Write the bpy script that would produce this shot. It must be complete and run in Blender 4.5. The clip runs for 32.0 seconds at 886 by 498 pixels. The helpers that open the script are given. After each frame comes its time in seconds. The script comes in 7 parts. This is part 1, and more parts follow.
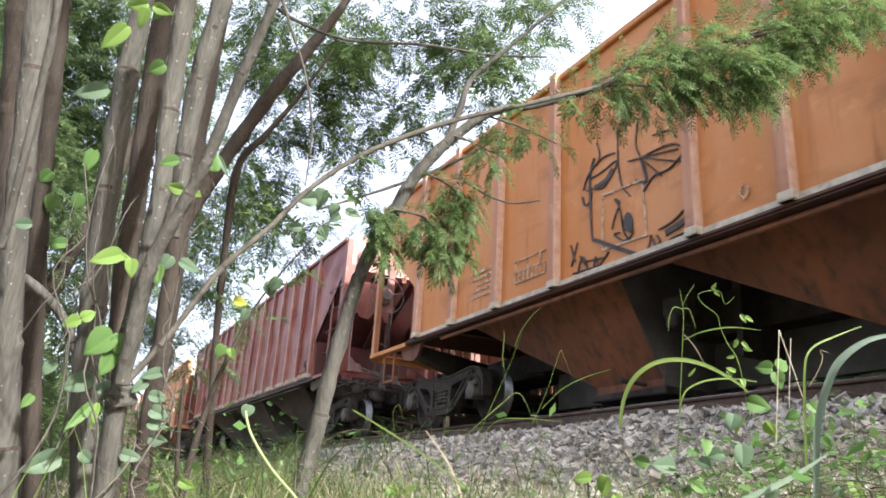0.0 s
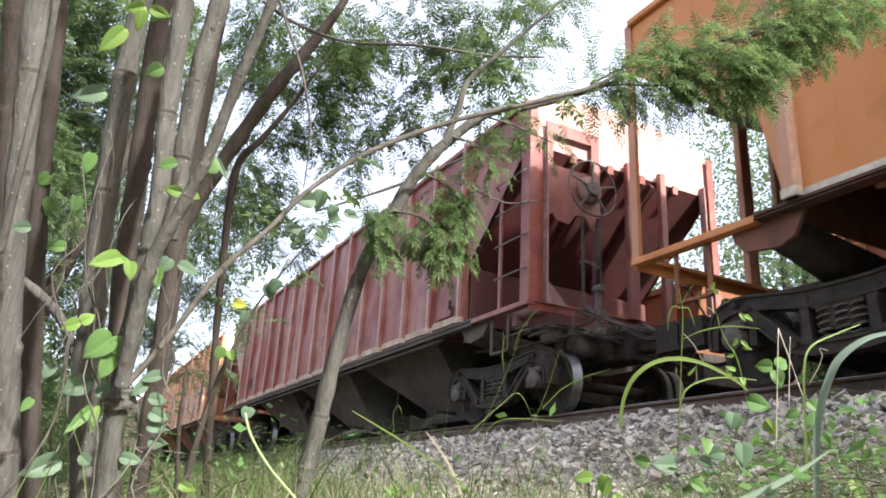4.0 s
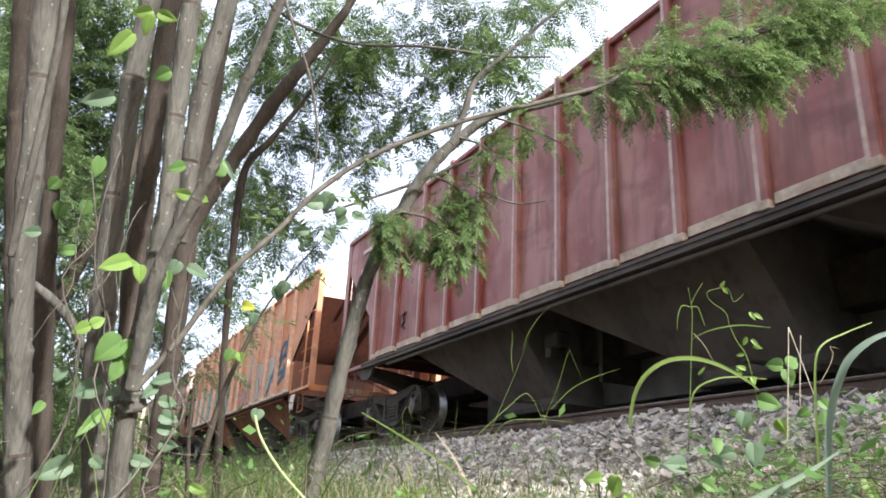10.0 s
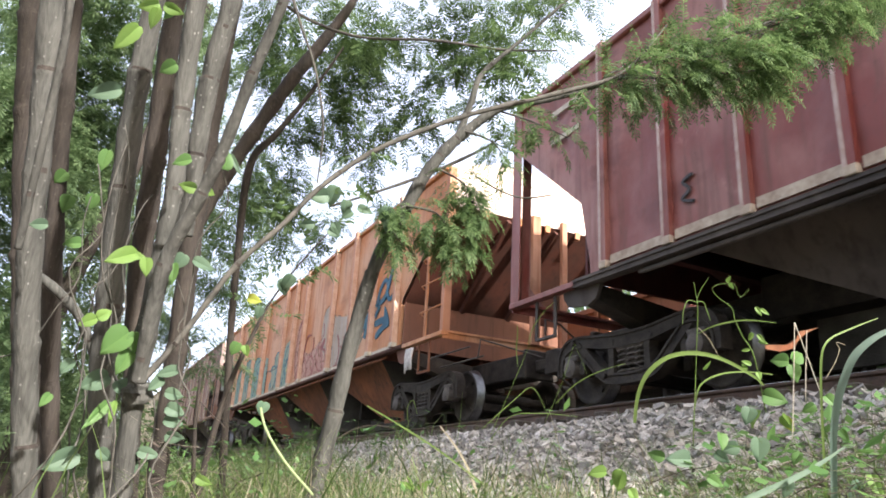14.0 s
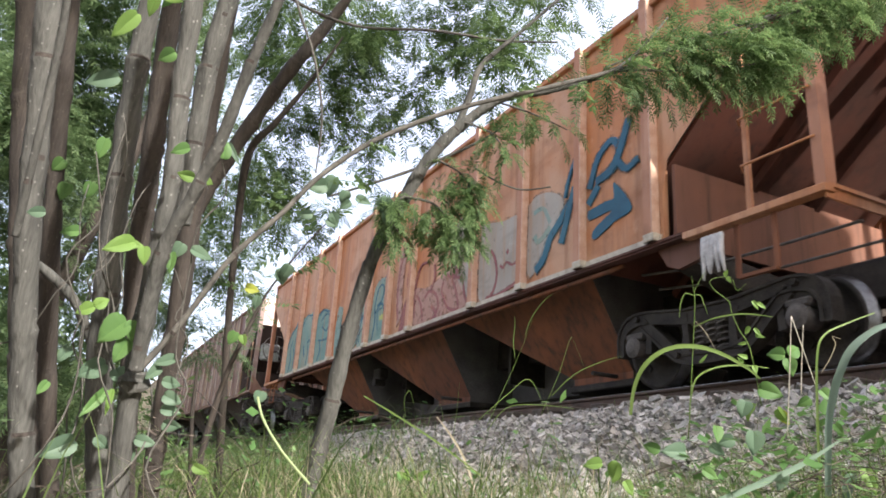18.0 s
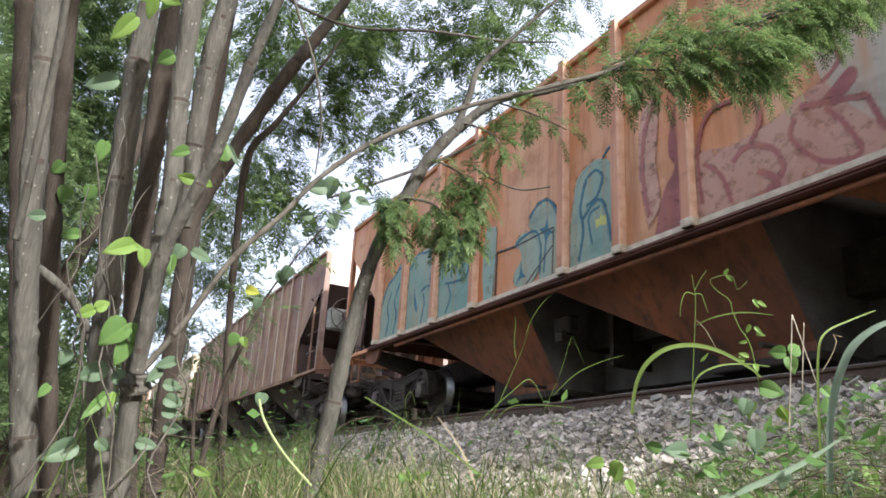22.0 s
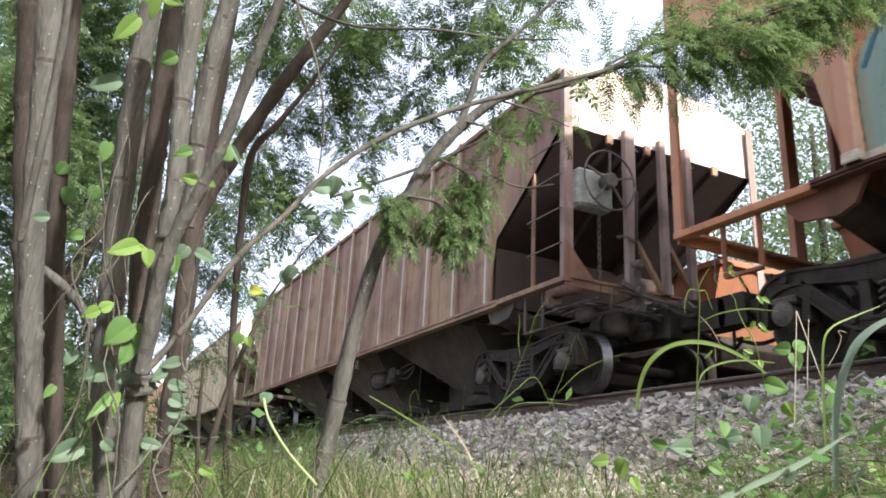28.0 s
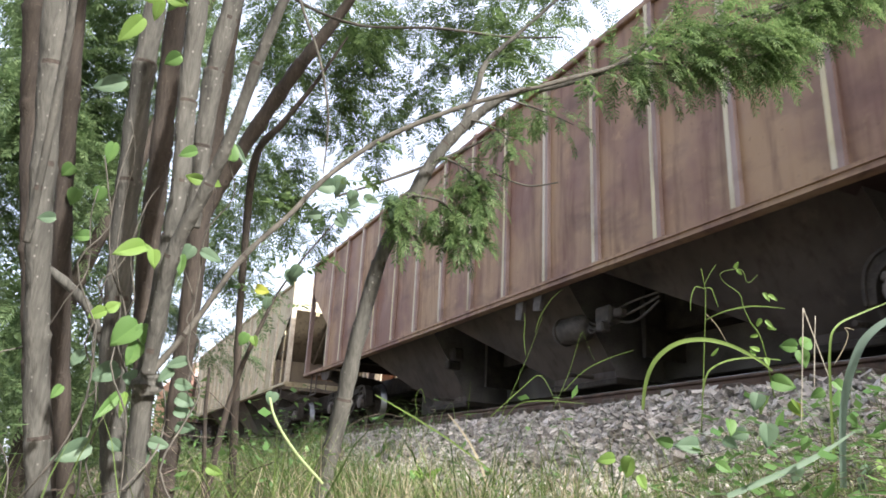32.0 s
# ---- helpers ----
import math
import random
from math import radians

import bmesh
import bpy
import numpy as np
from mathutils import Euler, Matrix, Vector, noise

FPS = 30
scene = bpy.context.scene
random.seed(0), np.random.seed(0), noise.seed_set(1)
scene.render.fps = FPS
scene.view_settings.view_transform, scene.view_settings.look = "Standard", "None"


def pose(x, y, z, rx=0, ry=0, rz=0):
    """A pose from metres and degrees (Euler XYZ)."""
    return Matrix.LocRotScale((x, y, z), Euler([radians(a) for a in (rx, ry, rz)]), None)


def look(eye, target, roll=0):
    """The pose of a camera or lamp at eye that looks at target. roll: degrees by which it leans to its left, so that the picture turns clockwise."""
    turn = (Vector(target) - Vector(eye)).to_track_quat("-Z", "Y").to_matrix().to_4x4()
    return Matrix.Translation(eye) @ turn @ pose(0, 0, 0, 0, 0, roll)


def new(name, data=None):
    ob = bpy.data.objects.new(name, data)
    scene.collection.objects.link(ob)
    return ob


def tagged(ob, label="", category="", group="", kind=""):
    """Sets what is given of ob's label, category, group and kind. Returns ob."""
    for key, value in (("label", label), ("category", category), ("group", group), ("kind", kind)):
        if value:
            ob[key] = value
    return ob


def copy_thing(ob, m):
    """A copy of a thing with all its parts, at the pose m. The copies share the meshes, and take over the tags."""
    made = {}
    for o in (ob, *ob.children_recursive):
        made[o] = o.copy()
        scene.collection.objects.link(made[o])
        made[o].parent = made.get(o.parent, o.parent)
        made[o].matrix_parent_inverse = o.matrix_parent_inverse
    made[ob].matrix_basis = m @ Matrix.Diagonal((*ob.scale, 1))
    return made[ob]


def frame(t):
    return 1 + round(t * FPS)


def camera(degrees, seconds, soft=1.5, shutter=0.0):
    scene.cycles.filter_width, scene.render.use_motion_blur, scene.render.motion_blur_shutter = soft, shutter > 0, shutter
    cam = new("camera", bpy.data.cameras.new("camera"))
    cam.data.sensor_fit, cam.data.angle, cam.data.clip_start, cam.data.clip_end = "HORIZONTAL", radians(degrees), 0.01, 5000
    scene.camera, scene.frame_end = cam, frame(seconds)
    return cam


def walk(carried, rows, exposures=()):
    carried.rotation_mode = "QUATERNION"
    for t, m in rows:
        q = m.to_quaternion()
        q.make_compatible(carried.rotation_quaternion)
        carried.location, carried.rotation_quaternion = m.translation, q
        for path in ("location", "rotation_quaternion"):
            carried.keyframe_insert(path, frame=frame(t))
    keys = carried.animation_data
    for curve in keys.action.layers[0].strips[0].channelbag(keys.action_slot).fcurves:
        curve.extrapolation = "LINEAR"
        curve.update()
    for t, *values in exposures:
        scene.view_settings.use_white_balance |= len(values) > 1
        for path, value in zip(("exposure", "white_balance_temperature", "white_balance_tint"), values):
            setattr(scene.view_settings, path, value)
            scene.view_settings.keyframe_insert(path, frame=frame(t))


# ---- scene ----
# The clip's own clock runs from 0 to 32 s. The train runs along +x on a track whose near rail is at y = 5.65.
SECONDS = 32.0
cam = camera(62.4, SECONDS, soft=1.75, shutter=0.4)


def heading(yaw, pitch, roll):
    """The camera's pose at the origin: yaw from -x towards the track, pitch upwards."""
    a, b = radians(yaw), radians(pitch)
    return look((0, 0, 0), (-math.cos(a) * math.cos(b), math.sin(a) * math.cos(b), math.sin(b)), roll)


CAMERA = [(0, 26.97, 19.02, 3.53), (0.5, 26.95, 19.02, 3.66), (1, 26.93, 19.01, 3.73), (1.5, 26.95, 18.99, 3.69), (2, 26.97, 18.97, 3.57), (2.5, 26.99, 18.94, 3.43), (3, 27.00, 18.94, 3.30), (3.5, 27.03, 19.03, 3.18), (5.5, 27.07, 19.17, 3.05), (6, 27.06, 19.30, 2.93), (6.5, 26.99, 19.39, 2.86), (7, 26.92, 19.44, 2.83), (7.5, 26.87, 19.46, 2.83), (8, 26.83, 19.42, 2.87), (8.5, 26.77, 19.34, 2.90), (9, 26.67, 19.26, 2.91), (9.5, 26.52, 19.18, 2.90), (10, 26.39, 19.12, 2.89), (10.5, 26.29, 19.05, 2.93), (11, 26.22, 18.99, 2.96), (11.5, 26.16, 18.94, 2.93), (12, 26.09, 18.90, 2.85), (12.5, 26.01, 18.85, 2.80), (13, 25.95, 18.80, 2.82), (13.5, 25.94, 18.74, 2.96), (14, 25.97, 18.62, 3.22), (14.5, 26.04, 18.40, 3.47), (16.5, 26.12, 18.16, 3.59), (17, 26.17, 18.00, 3.61), (17.5, 26.18, 17.95, 3.62), (18, 26.17, 17.94, 3.65), (18.5, 26.16, 17.94, 3.67), (19, 26.16, 17.95, 3.69), (19.5, 26.17, 17.98, 3.71), (20, 26.18, 18.01, 3.71), (20.5, 26.19, 18.02, 3.65), (21, 26.18, 18.03, 3.54), (21.5, 26.17, 18.01, 3.40), (22, 26.15, 17.99, 3.26), (22.5, 26.13, 17.98, 3.17), (23, 26.11, 17.97, 3.18), (23.5, 26.08, 17.95, 3.22), (24, 26.02, 17.93, 3.20), (24.5, 25.95, 17.90, 3.16), (25, 25.92, 17.89, 3.18), (25.5, 25.92, 17.90, 3.19), (27.5, 25.92, 17.89, 3.09), (28, 25.88, 17.85, 2.95), (28.5, 25.81, 17.80, 2.85), (29, 25.75, 17.75, 2.81), (29.5, 25.70, 17.71, 2.81), (30, 25.66, 17.69, 2.80), (30.5, 25.62, 17.69, 2.79), (31, 25.57, 17.71, 2.81), (31.5, 25.51, 17.72, 2.81), (32, 25.47, 17.73, 2.79)]
walk(cam, [(t, heading(a, b, c)) for t, a, b, c in CAMERA],
     exposures=[(0, 1.35), (14, 1.35), (17, 1.15), (24, 1.1), (28, 1.2), (32, 1.3)])

# ---- light ----
SUN_ELEVATION, SUN_AZIMUTH = 30, 10      # azimuth from +x towards +y
world = bpy.data.worlds.new("sky")
scene.world = world
world.use_nodes = True
wn = world.node_tree.nodes
sky = wn.new("ShaderNodeTexSky")
sky.sky_type, sky.sun_disc = "NISHITA", False
sky.sun_elevation, sky.sun_rotation = radians(SUN_ELEVATION), radians(90 - SUN_AZIMUTH)
sky.dust_density, sky.air_density, sky.ozone_density = 6.0, 0.8, 1.0
dim, haze = wn.new("ShaderNodeVectorMath"), wn.new("ShaderNodeVectorMath")
dim.operation, haze.operation = "SCALE", "ADD"
dim.inputs["Scale"].default_value = 0.10
haze.inputs[1].default_value = (0.455, 0.475, 0.565)      # white haze veil over the whole sky
world.node_tree.links.new(sky.outputs[0], dim.inputs[0])
world.node_tree.links.new(dim.outputs[0], haze.inputs[0])
world.node_tree.links.new(haze.outputs[0], wn["Background"].inputs[0])
wn["Background"].inputs[1].default_value = 1.0
sun = new("sun", bpy.data.lights.new("sun", "SUN"))
sun.data.energy, sun.data.angle, sun.data.color = 5.0, radians(2), (1.0, 0.97, 0.93)
e, a = radians(SUN_ELEVATION), radians(SUN_AZIMUTH)
sun.matrix_world = look((0, 0, 0), (-math.cos(a) * math.cos(e), -math.sin(a) * math.cos(e), -math.sin(e)))


# ---- materials ----
def nodes_of(name):
    m = bpy.data.materials.new(name)
    m.use_nodes = True
    t = m.node_tree
    return m, t, t.nodes["Principled BSDF"], lambda kind: t.nodes.new("ShaderNode" + kind), t.links.new


def ramp(node, stops):
    r = node.color_ramp
    while len(r.elements) < len(stops):
        r.elements.new(0.5)
    for el, (pos, col) in zip(r.elements, stops):
        el.position, el.color = pos, (*col, 1)


def surface(name, dark, light, scale=6.0, rough=0.7, metal=0.0, bump=0.25, fine=60.0, stretch=(1, 1, 1), vary=0.0, spec=0.5):
    """Two colours mixed by coarse and fine noise in the thing's own space, with a matching relief."""
    m, t, b, n, link = nodes_of(name)
    co, mp = n("TexCoord"), n("Mapping")
    mp.inputs["Scale"].default_value = stretch
    link(co.outputs["Object"], mp.inputs[0])
    big, small, mix, cr = n("TexNoise"), n("TexNoise"), n("Math"), n("ValToRGB")
    big.inputs["Scale"].default_value, small.inputs["Scale"].default_value = scale, fine
    big.inputs["Detail"].default_value, small.inputs["Detail"].default_value = 6, 4
    link(mp.outputs[0], big.inputs["Vector"]), link(mp.outputs[0], small.inputs["Vector"])
    mix.operation = "MULTIPLY_ADD"
    mix.inputs[1].default_value = 0.4
    link(small.outputs[0], mix.inputs[0])
    sc = n("Math")
    sc.operation = "MULTIPLY"
    sc.inputs[1].default_value = 0.62
    link(big.outputs[0], sc.inputs[0]), link(sc.outputs[0], mix.inputs[2])
    ramp(cr, [(0.34, dark), (0.66, light)])
    link(mix.outputs[0], cr.inputs[0])
    col = cr.outputs[0]
    if vary:
        info, hsv, mr = n("ObjectInfo"), n("HueSaturation"), n("MapRange")
        link(info.outputs["Random"], mr.inputs[0])
        mr.inputs[3].default_value, mr.inputs[4].default_value = 1 - vary, 1 + vary
        link(mr.outputs[0], hsv.inputs["Value"]), link(col, hsv.inputs["Color"])
        col = hsv.outputs[0]
    link(col, b.inputs["Base Color"])
    b.inputs["Roughness"].default_value, b.inputs["Metallic"].default_value = rough, metal
    b.inputs["Specular IOR Level"].default_value = spec
    if bump:
        bp = n("Bump")
        bp.inputs["Strength"].default_value, bp.inputs["Distance"].default_value = bump, 0.02
        link(mix.outputs[0], bp.inputs["Height"]), link(bp.outputs[0], b.inputs["Normal"])
    return m


def island_vary(m, amount):
    """Shifts brightness from piece to piece of a joined mesh."""
    t = m.node_tree
    b = t.nodes["Principled BSDF"]
    old = b.inputs["Base Color"].links[0].from_socket
    g, mr, hsv = (t.nodes.new("ShaderNode" + k) for k in ("NewGeometry", "MapRange", "HueSaturation"))
    t.links.new(g.outputs["Random Per Island"], mr.inputs[0])
    mr.inputs[3].default_value, mr.inputs[4].default_value = 1 - amount, 1 + amount
    t.links.new(mr.outputs[0], hsv.inputs["Value"]), t.links.new(old, hsv.inputs["Color"])
    t.links.new(hsv.outputs[0], b.inputs["Base Color"])
    return m


def paint(name, base, worn, rust, rust_level=0.5, rough=0.6):
    """Weathered wagon paint: faded patches, vertical rust streaks and blotches."""
    m, t, b, n, link = nodes_of(name)
    co = n("TexCoord")

    def noise_tex(scale, stretch, detail=5, rough_=0.55):
        mp, tx = n("Mapping"), n("TexNoise")
        mp.inputs["Scale"].default_value = stretch
        link(co.outputs["Object"], mp.inputs[0]), link(mp.outputs[0], tx.inputs["Vector"])
        tx.inputs["Scale"].default_value, tx.inputs["Detail"].default_value, tx.inputs["Roughness"].default_value = scale, detail, rough_
        return tx.outputs[0]

    def blend(fac, lo, hi, a, c):
        mr, mx = n("MapRange"), n("Mix")
        mr.inputs[1].default_value, mr.inputs[2].default_value = lo, hi
        link(fac, mr.inputs[0])
        mx.data_type = "RGBA"
        link(mr.outputs[0], mx.inputs["Factor"])
        for sock, val in ((mx.inputs["A"], a), (mx.inputs["B"], c)):
            if isinstance(val, tuple):
                sock.default_value = (*val, 1)
            else:
                link(val, sock)
        return mx.outputs["Result"]

    patches = noise_tex(0.9, (1, 1, 0.7))
    streaks = noise_tex(5.0, (1.6, 1.6, 0.12), 7, 0.62)
    spots = noise_tex(14.0, (1, 1, 0.8), 8, 0.7)
    grime = noise_tex(2.2, (0.5, 1, 1.1), 4)
    scuffs = noise_tex(2.6, (1, 1, 0.8), 7, 0.68)
    c = blend(patches, 0.40, 0.62, base, worn)
    c = blend(scuffs, 0.60, 0.74, c, tuple(min(0.7, 1.25 * v) for v in worn))
    c = blend(streaks, 0.62 - 0.2 * rust_level, 0.85 - 0.15 * rust_level, c, rust)
    c = blend(spots, 0.68 - 0.12 * rust_level, 0.8, c, tuple(0.45 * v for v in rust))
    c = blend(grime, 0.55, 0.8, c, tuple(0.55 * v for v in base))
    link(c, b.inputs["Base Color"])
    rr = n("MapRange")
    rr.inputs[3].default_value, rr.inputs[4].default_value = rough - 0.12, rough + 0.22
    link(streaks, rr.inputs[0]), link(rr.outputs[0], b.inputs["Roughness"])
    bp = n("Bump")
    bp.inputs["Strength"].default_value, bp.inputs["Distance"].default_value = 0.25, 0.01
    link(spots, bp.inputs["Height"]), link(bp.outputs[0], b.inputs["Normal"])
    return m


def leaf_material(name, dark, light, through_light):
    m, t, b, n, link = nodes_of(name)
    out = t.nodes["Material Output"]
    geo, cr, tr, mx = n("NewGeometry"), n("ValToRGB"), n("BsdfTranslucent"), n("MixShader")
    ramp(cr, [(0.0, dark), (1.0, light)])
    link(geo.outputs["Random Per Island"], cr.inputs[0])
    link(cr.outputs[0], b.inputs["Base Color"])
    b.inputs["Roughness"].default_value = 0.55
    b.inputs["Specular IOR Level"].default_value = 0.3
    hs = n("HueSaturation")
    hs.inputs["Value"].default_value = 1.4
    hs.inputs["Hue"].default_value = 0.495
    link(cr.outputs[0], hs.inputs["Color"]), link(hs.outputs[0], tr.inputs["Color"])
    mx.inputs[0].default_value = through_light
    link(b.outputs[0], mx.inputs[1]), link(tr.outputs[0], mx.inputs[2]), link(mx.outputs[0], out.inputs[0])
    return m


def bark(name, dark, light, speck):
    """Streaky bark with small pale pores."""
    m = surface(name, dark, light, 14, 0.88, bump=0.5, fine=80, stretch=(1.6, 1.6, 0.22))
    t = m.node_tree
    n, link = t.nodes.new, t.links.new
    b = t.nodes["Principled BSDF"]
    old = b.inputs["Base Color"].links[0].from_socket
    co, mp, vo, mr, mx = (n("ShaderNode" + k) for k in ("TexCoord", "Mapping", "TexVoronoi", "MapRange", "Mix"))
    mp.inputs["Scale"].default_value = (1, 1, 0.8)
    link(co.outputs["Object"], mp.inputs[0]), link(mp.outputs[0], vo.inputs["Vector"])
    vo.inputs["Scale"].default_value = 55
    mr.inputs[1].default_value, mr.inputs[2].default_value, mr.inputs[3].default_value, mr.inputs[4].default_value = 0.07, 0.17, 0.7, 0.0
    link(vo.outputs["Distance"], mr.inputs[0])
    mx.data_type = "RGBA"
    mx.inputs["B"].default_value = (*speck, 1)
    link(mr.outputs[0], mx.inputs["Factor"]), link(old, mx.inputs["A"]), link(mx.outputs["Result"], b.inputs["Base Color"])
    return m


M_BARK = bark("bark_grey", (0.026, 0.025, 0.0215), (0.095, 0.091, 0.080), (0.22, 0.215, 0.195))
M_BARK_BROWN = bark("bark_brown", (0.017, 0.0125, 0.010), (0.052, 0.040, 0.031), (0.085, 0.07, 0.057))
M_SCAR = surface("leaf_scar", (0.018, 0.013, 0.010), (0.06, 0.047, 0.038), 30, 0.95, bump=0.4)
M_TWIG = surface("twig", (0.034, 0.031, 0.026), (0.105, 0.095, 0.08), 20, 0.85, bump=0.3)
M_LEAF = leaf_material("leaf_fine", (0.045, 0.085, 0.03), (0.15, 0.22, 0.085), 0.5)
M_LEAF_DARK = leaf_material("leaf_back", (0.042, 0.08, 0.028), (0.13, 0.195, 0.07), 0.45)
M_LEAF_LIGHT = leaf_material("leaf_far", (0.06, 0.105, 0.042), (0.16, 0.225, 0.105), 0.5)
M_VINE = leaf_material("vine_leaf", (0.07, 0.15, 0.045), (0.11, 0.20, 0.06), 0.35)
M_VINE_LIME = leaf_material("vine_leaf_lime", (0.13, 0.225, 0.05), (0.175, 0.28, 0.07), 0.4)
M_VINE_BLUE = leaf_material("vine_leaf_blue", (0.075, 0.125, 0.08), (0.12, 0.18, 0.115), 0.3)
M_VINE_YELLOW = leaf_material("vine_leaf_yellow", (0.24, 0.28, 0.04), (0.34, 0.36, 0.06), 0.45)
M_GRASS = leaf_material("grass", (0.035, 0.066, 0.018), (0.145, 0.205, 0.06), 0.4)
M_GRASS_DRY = leaf_material("grass_dry", (0.24, 0.20, 0.13), (0.46, 0.40, 0.29), 0.3)
M_DEAD = surface("dead_stems", (0.03, 0.022, 0.018), (0.14, 0.11, 0.088), 20, 0.9, bump=0.2)
island_vary(M_DEAD, 0.35)
M_SHOOT = leaf_material("pale_shoot", (0.30, 0.37, 0.17), (0.36, 0.42, 0.22), 0.3)
M_STALK = leaf_material("green_stalk", (0.13, 0.20, 0.05), (0.2, 0.28, 0.085), 0.4)
M_REED = leaf_material("reed_blue", (0.15, 0.21, 0.17), (0.24, 0.32, 0.27), 0.25)
M_STRAW = leaf_material("pale_straw", (0.38, 0.34, 0.27), (0.6, 0.55, 0.47), 0.2)
M_EARTH = surface("earth", (0.06, 0.045, 0.03), (0.17, 0.13, 0.09), 3, 0.95, bump=0.6, fine=40)
M_STONE = surface("ballast_stone", (0.15, 0.136, 0.122), (0.46, 0.432, 0.40), 9, 0.85, bump=0.4, fine=60, vary=0.4)
M_STONES = island_vary(surface("ballast_stones", (0.15, 0.136, 0.122), (0.46, 0.432, 0.40), 9, 0.85, bump=0.4, fine=70), 0.5)
# Far darker than the stones: the gaps' shade is put into the bed colour.
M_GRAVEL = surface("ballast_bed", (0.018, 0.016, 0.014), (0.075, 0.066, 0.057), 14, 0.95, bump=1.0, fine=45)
M_RAIL = surface("rail_rust", (0.05, 0.03, 0.022), (0.13, 0.075, 0.05), 6, 0.75, bump=0.3)
M_RAIL_TOP = surface("rail_head", (0.35, 0.34, 0.33), (0.5, 0.49, 0.48), 8, 0.25, metal=1.0, bump=0)
M_SLEEPER = surface("sleeper_wood", (0.045, 0.035, 0.028), (0.12, 0.095, 0.075), 5, 0.95, bump=0.7, stretch=(3, 0.4, 1))
M_STEEL = surface("bogie_cast_steel", (0.016, 0.0128, 0.0105), (0.060, 0.049, 0.039), 7, 0.75, bump=0.4, spec=0.3)
M_STEEL_PALE = surface("dusty_steel", (0.05, 0.042, 0.037), (0.15, 0.13, 0.115), 9, 0.8, bump=0.3)
# Grey dust tone that also carries the shading of the hoppers' end faces.
M_SOOT_SHADE = surface("soot_shade_plate", (0.06, 0.055, 0.05), (0.18, 0.165, 0.152), 2.5, 0.8, bump=0.2)
M_GEAR = surface("under_gear", (0.03, 0.025, 0.022), (0.10, 0.087, 0.075), 9, 0.75, bump=0.3)
M_TREAD = surface("wheel_tread", (0.12, 0.115, 0.11), (0.28, 0.275, 0.27), 10, 0.38, metal=1.0, bump=0)
M_CREAM = surface("cream_band", (0.30, 0.25, 0.19), (0.56, 0.50, 0.40), 7, 0.8, bump=0.1, fine=30)
M_TAN = surface("tan_band", (0.24, 0.17, 0.125), (0.46, 0.38, 0.29), 5, 0.8, bump=0.1, fine=24)
M_CLOTH = surface("grey_rag", (0.3, 0.28, 0.27), (0.6, 0.58, 0.56), 12, 0.95, bump=0.4)
M_GALV = surface("grey_green_box", (0.16, 0.17, 0.15), (0.34, 0.36, 0.33), 9, 0.6, bump=0.2)


M_YELLOW = surface("yellow_spray", (0.32, 0.32, 0.08), (0.42, 0.42, 0.14), 8, 0.8, bump=0)

def sprayed(m, cover, scale=7.0):
    """Lets the coat under a spray paint show where the paint is thin."""
    t = m.node_tree
    n, link = t.nodes.new, t.links.new
    out, b = t.nodes["Material Output"], t.nodes["Principled BSDF"]
    co, tx, mr, tp, mx = (n("ShaderNode" + k) for k in ("TexCoord", "TexNoise", "MapRange", "BsdfTransparent", "MixShader"))
    link(co.outputs["Object"], tx.inputs["Vector"])
    tx.inputs["Scale"].default_value, tx.inputs["Detail"].default_value, tx.inputs["Roughness"].default_value = scale, 7, 0.68
    mr.inputs[1].default_value, mr.inputs[2].default_value = 0.55 - 0.45 * cover, 0.76 - 0.45 * cover
    mr.inputs[3].default_value, mr.inputs[4].default_value = 0.0, 0.5 + 0.5 * cover
    link(tx.outputs[0], mr.inputs[0]), link(mr.outputs[0], mx.inputs[0])
    link(tp.outputs[0], mx.inputs[1]), link(b.outputs[0], mx.inputs[2]), link(mx.outputs[0], out.inputs[0])
    return m


M_TEAL = sprayed(paint("teal_spray", (0.15, 0.27, 0.24), (0.25, 0.32, 0.26), (0.32, 0.17, 0.085), 0.55, 0.75), 0.8)
M_TEAL_LIGHT = sprayed(paint("pale_teal_spray", (0.20, 0.32, 0.29), (0.30, 0.36, 0.31), (0.32, 0.2, 0.12), 0.4, 0.75), 0.65)
M_TEAL_DARK = sprayed(paint("blue_spray", (0.022, 0.10, 0.16), (0.035, 0.13, 0.18), (0.06, 0.08, 0.08), 0.3, 0.7), 0.8)
M_GREY_SPRAY = sprayed(paint("grey_spray", (0.32, 0.27, 0.22), (0.40, 0.36, 0.31), (0.42, 0.22, 0.12), 0.5, 0.8), 0.8)
M_EDGE_PINK = surface("pink_edge", (0.28, 0.17, 0.14), (0.46, 0.36, 0.31), 9, 0.7, bump=0)
M_EDGE = surface("bright_edge", (0.40, 0.22, 0.14), (0.56, 0.38, 0.28), 9, 0.7, bump=0)
PAINT_DUSTY = surface("dusty_red", (0.16, 0.07, 0.06), (0.30, 0.19, 0.17), 8, 0.8, bump=0.2)
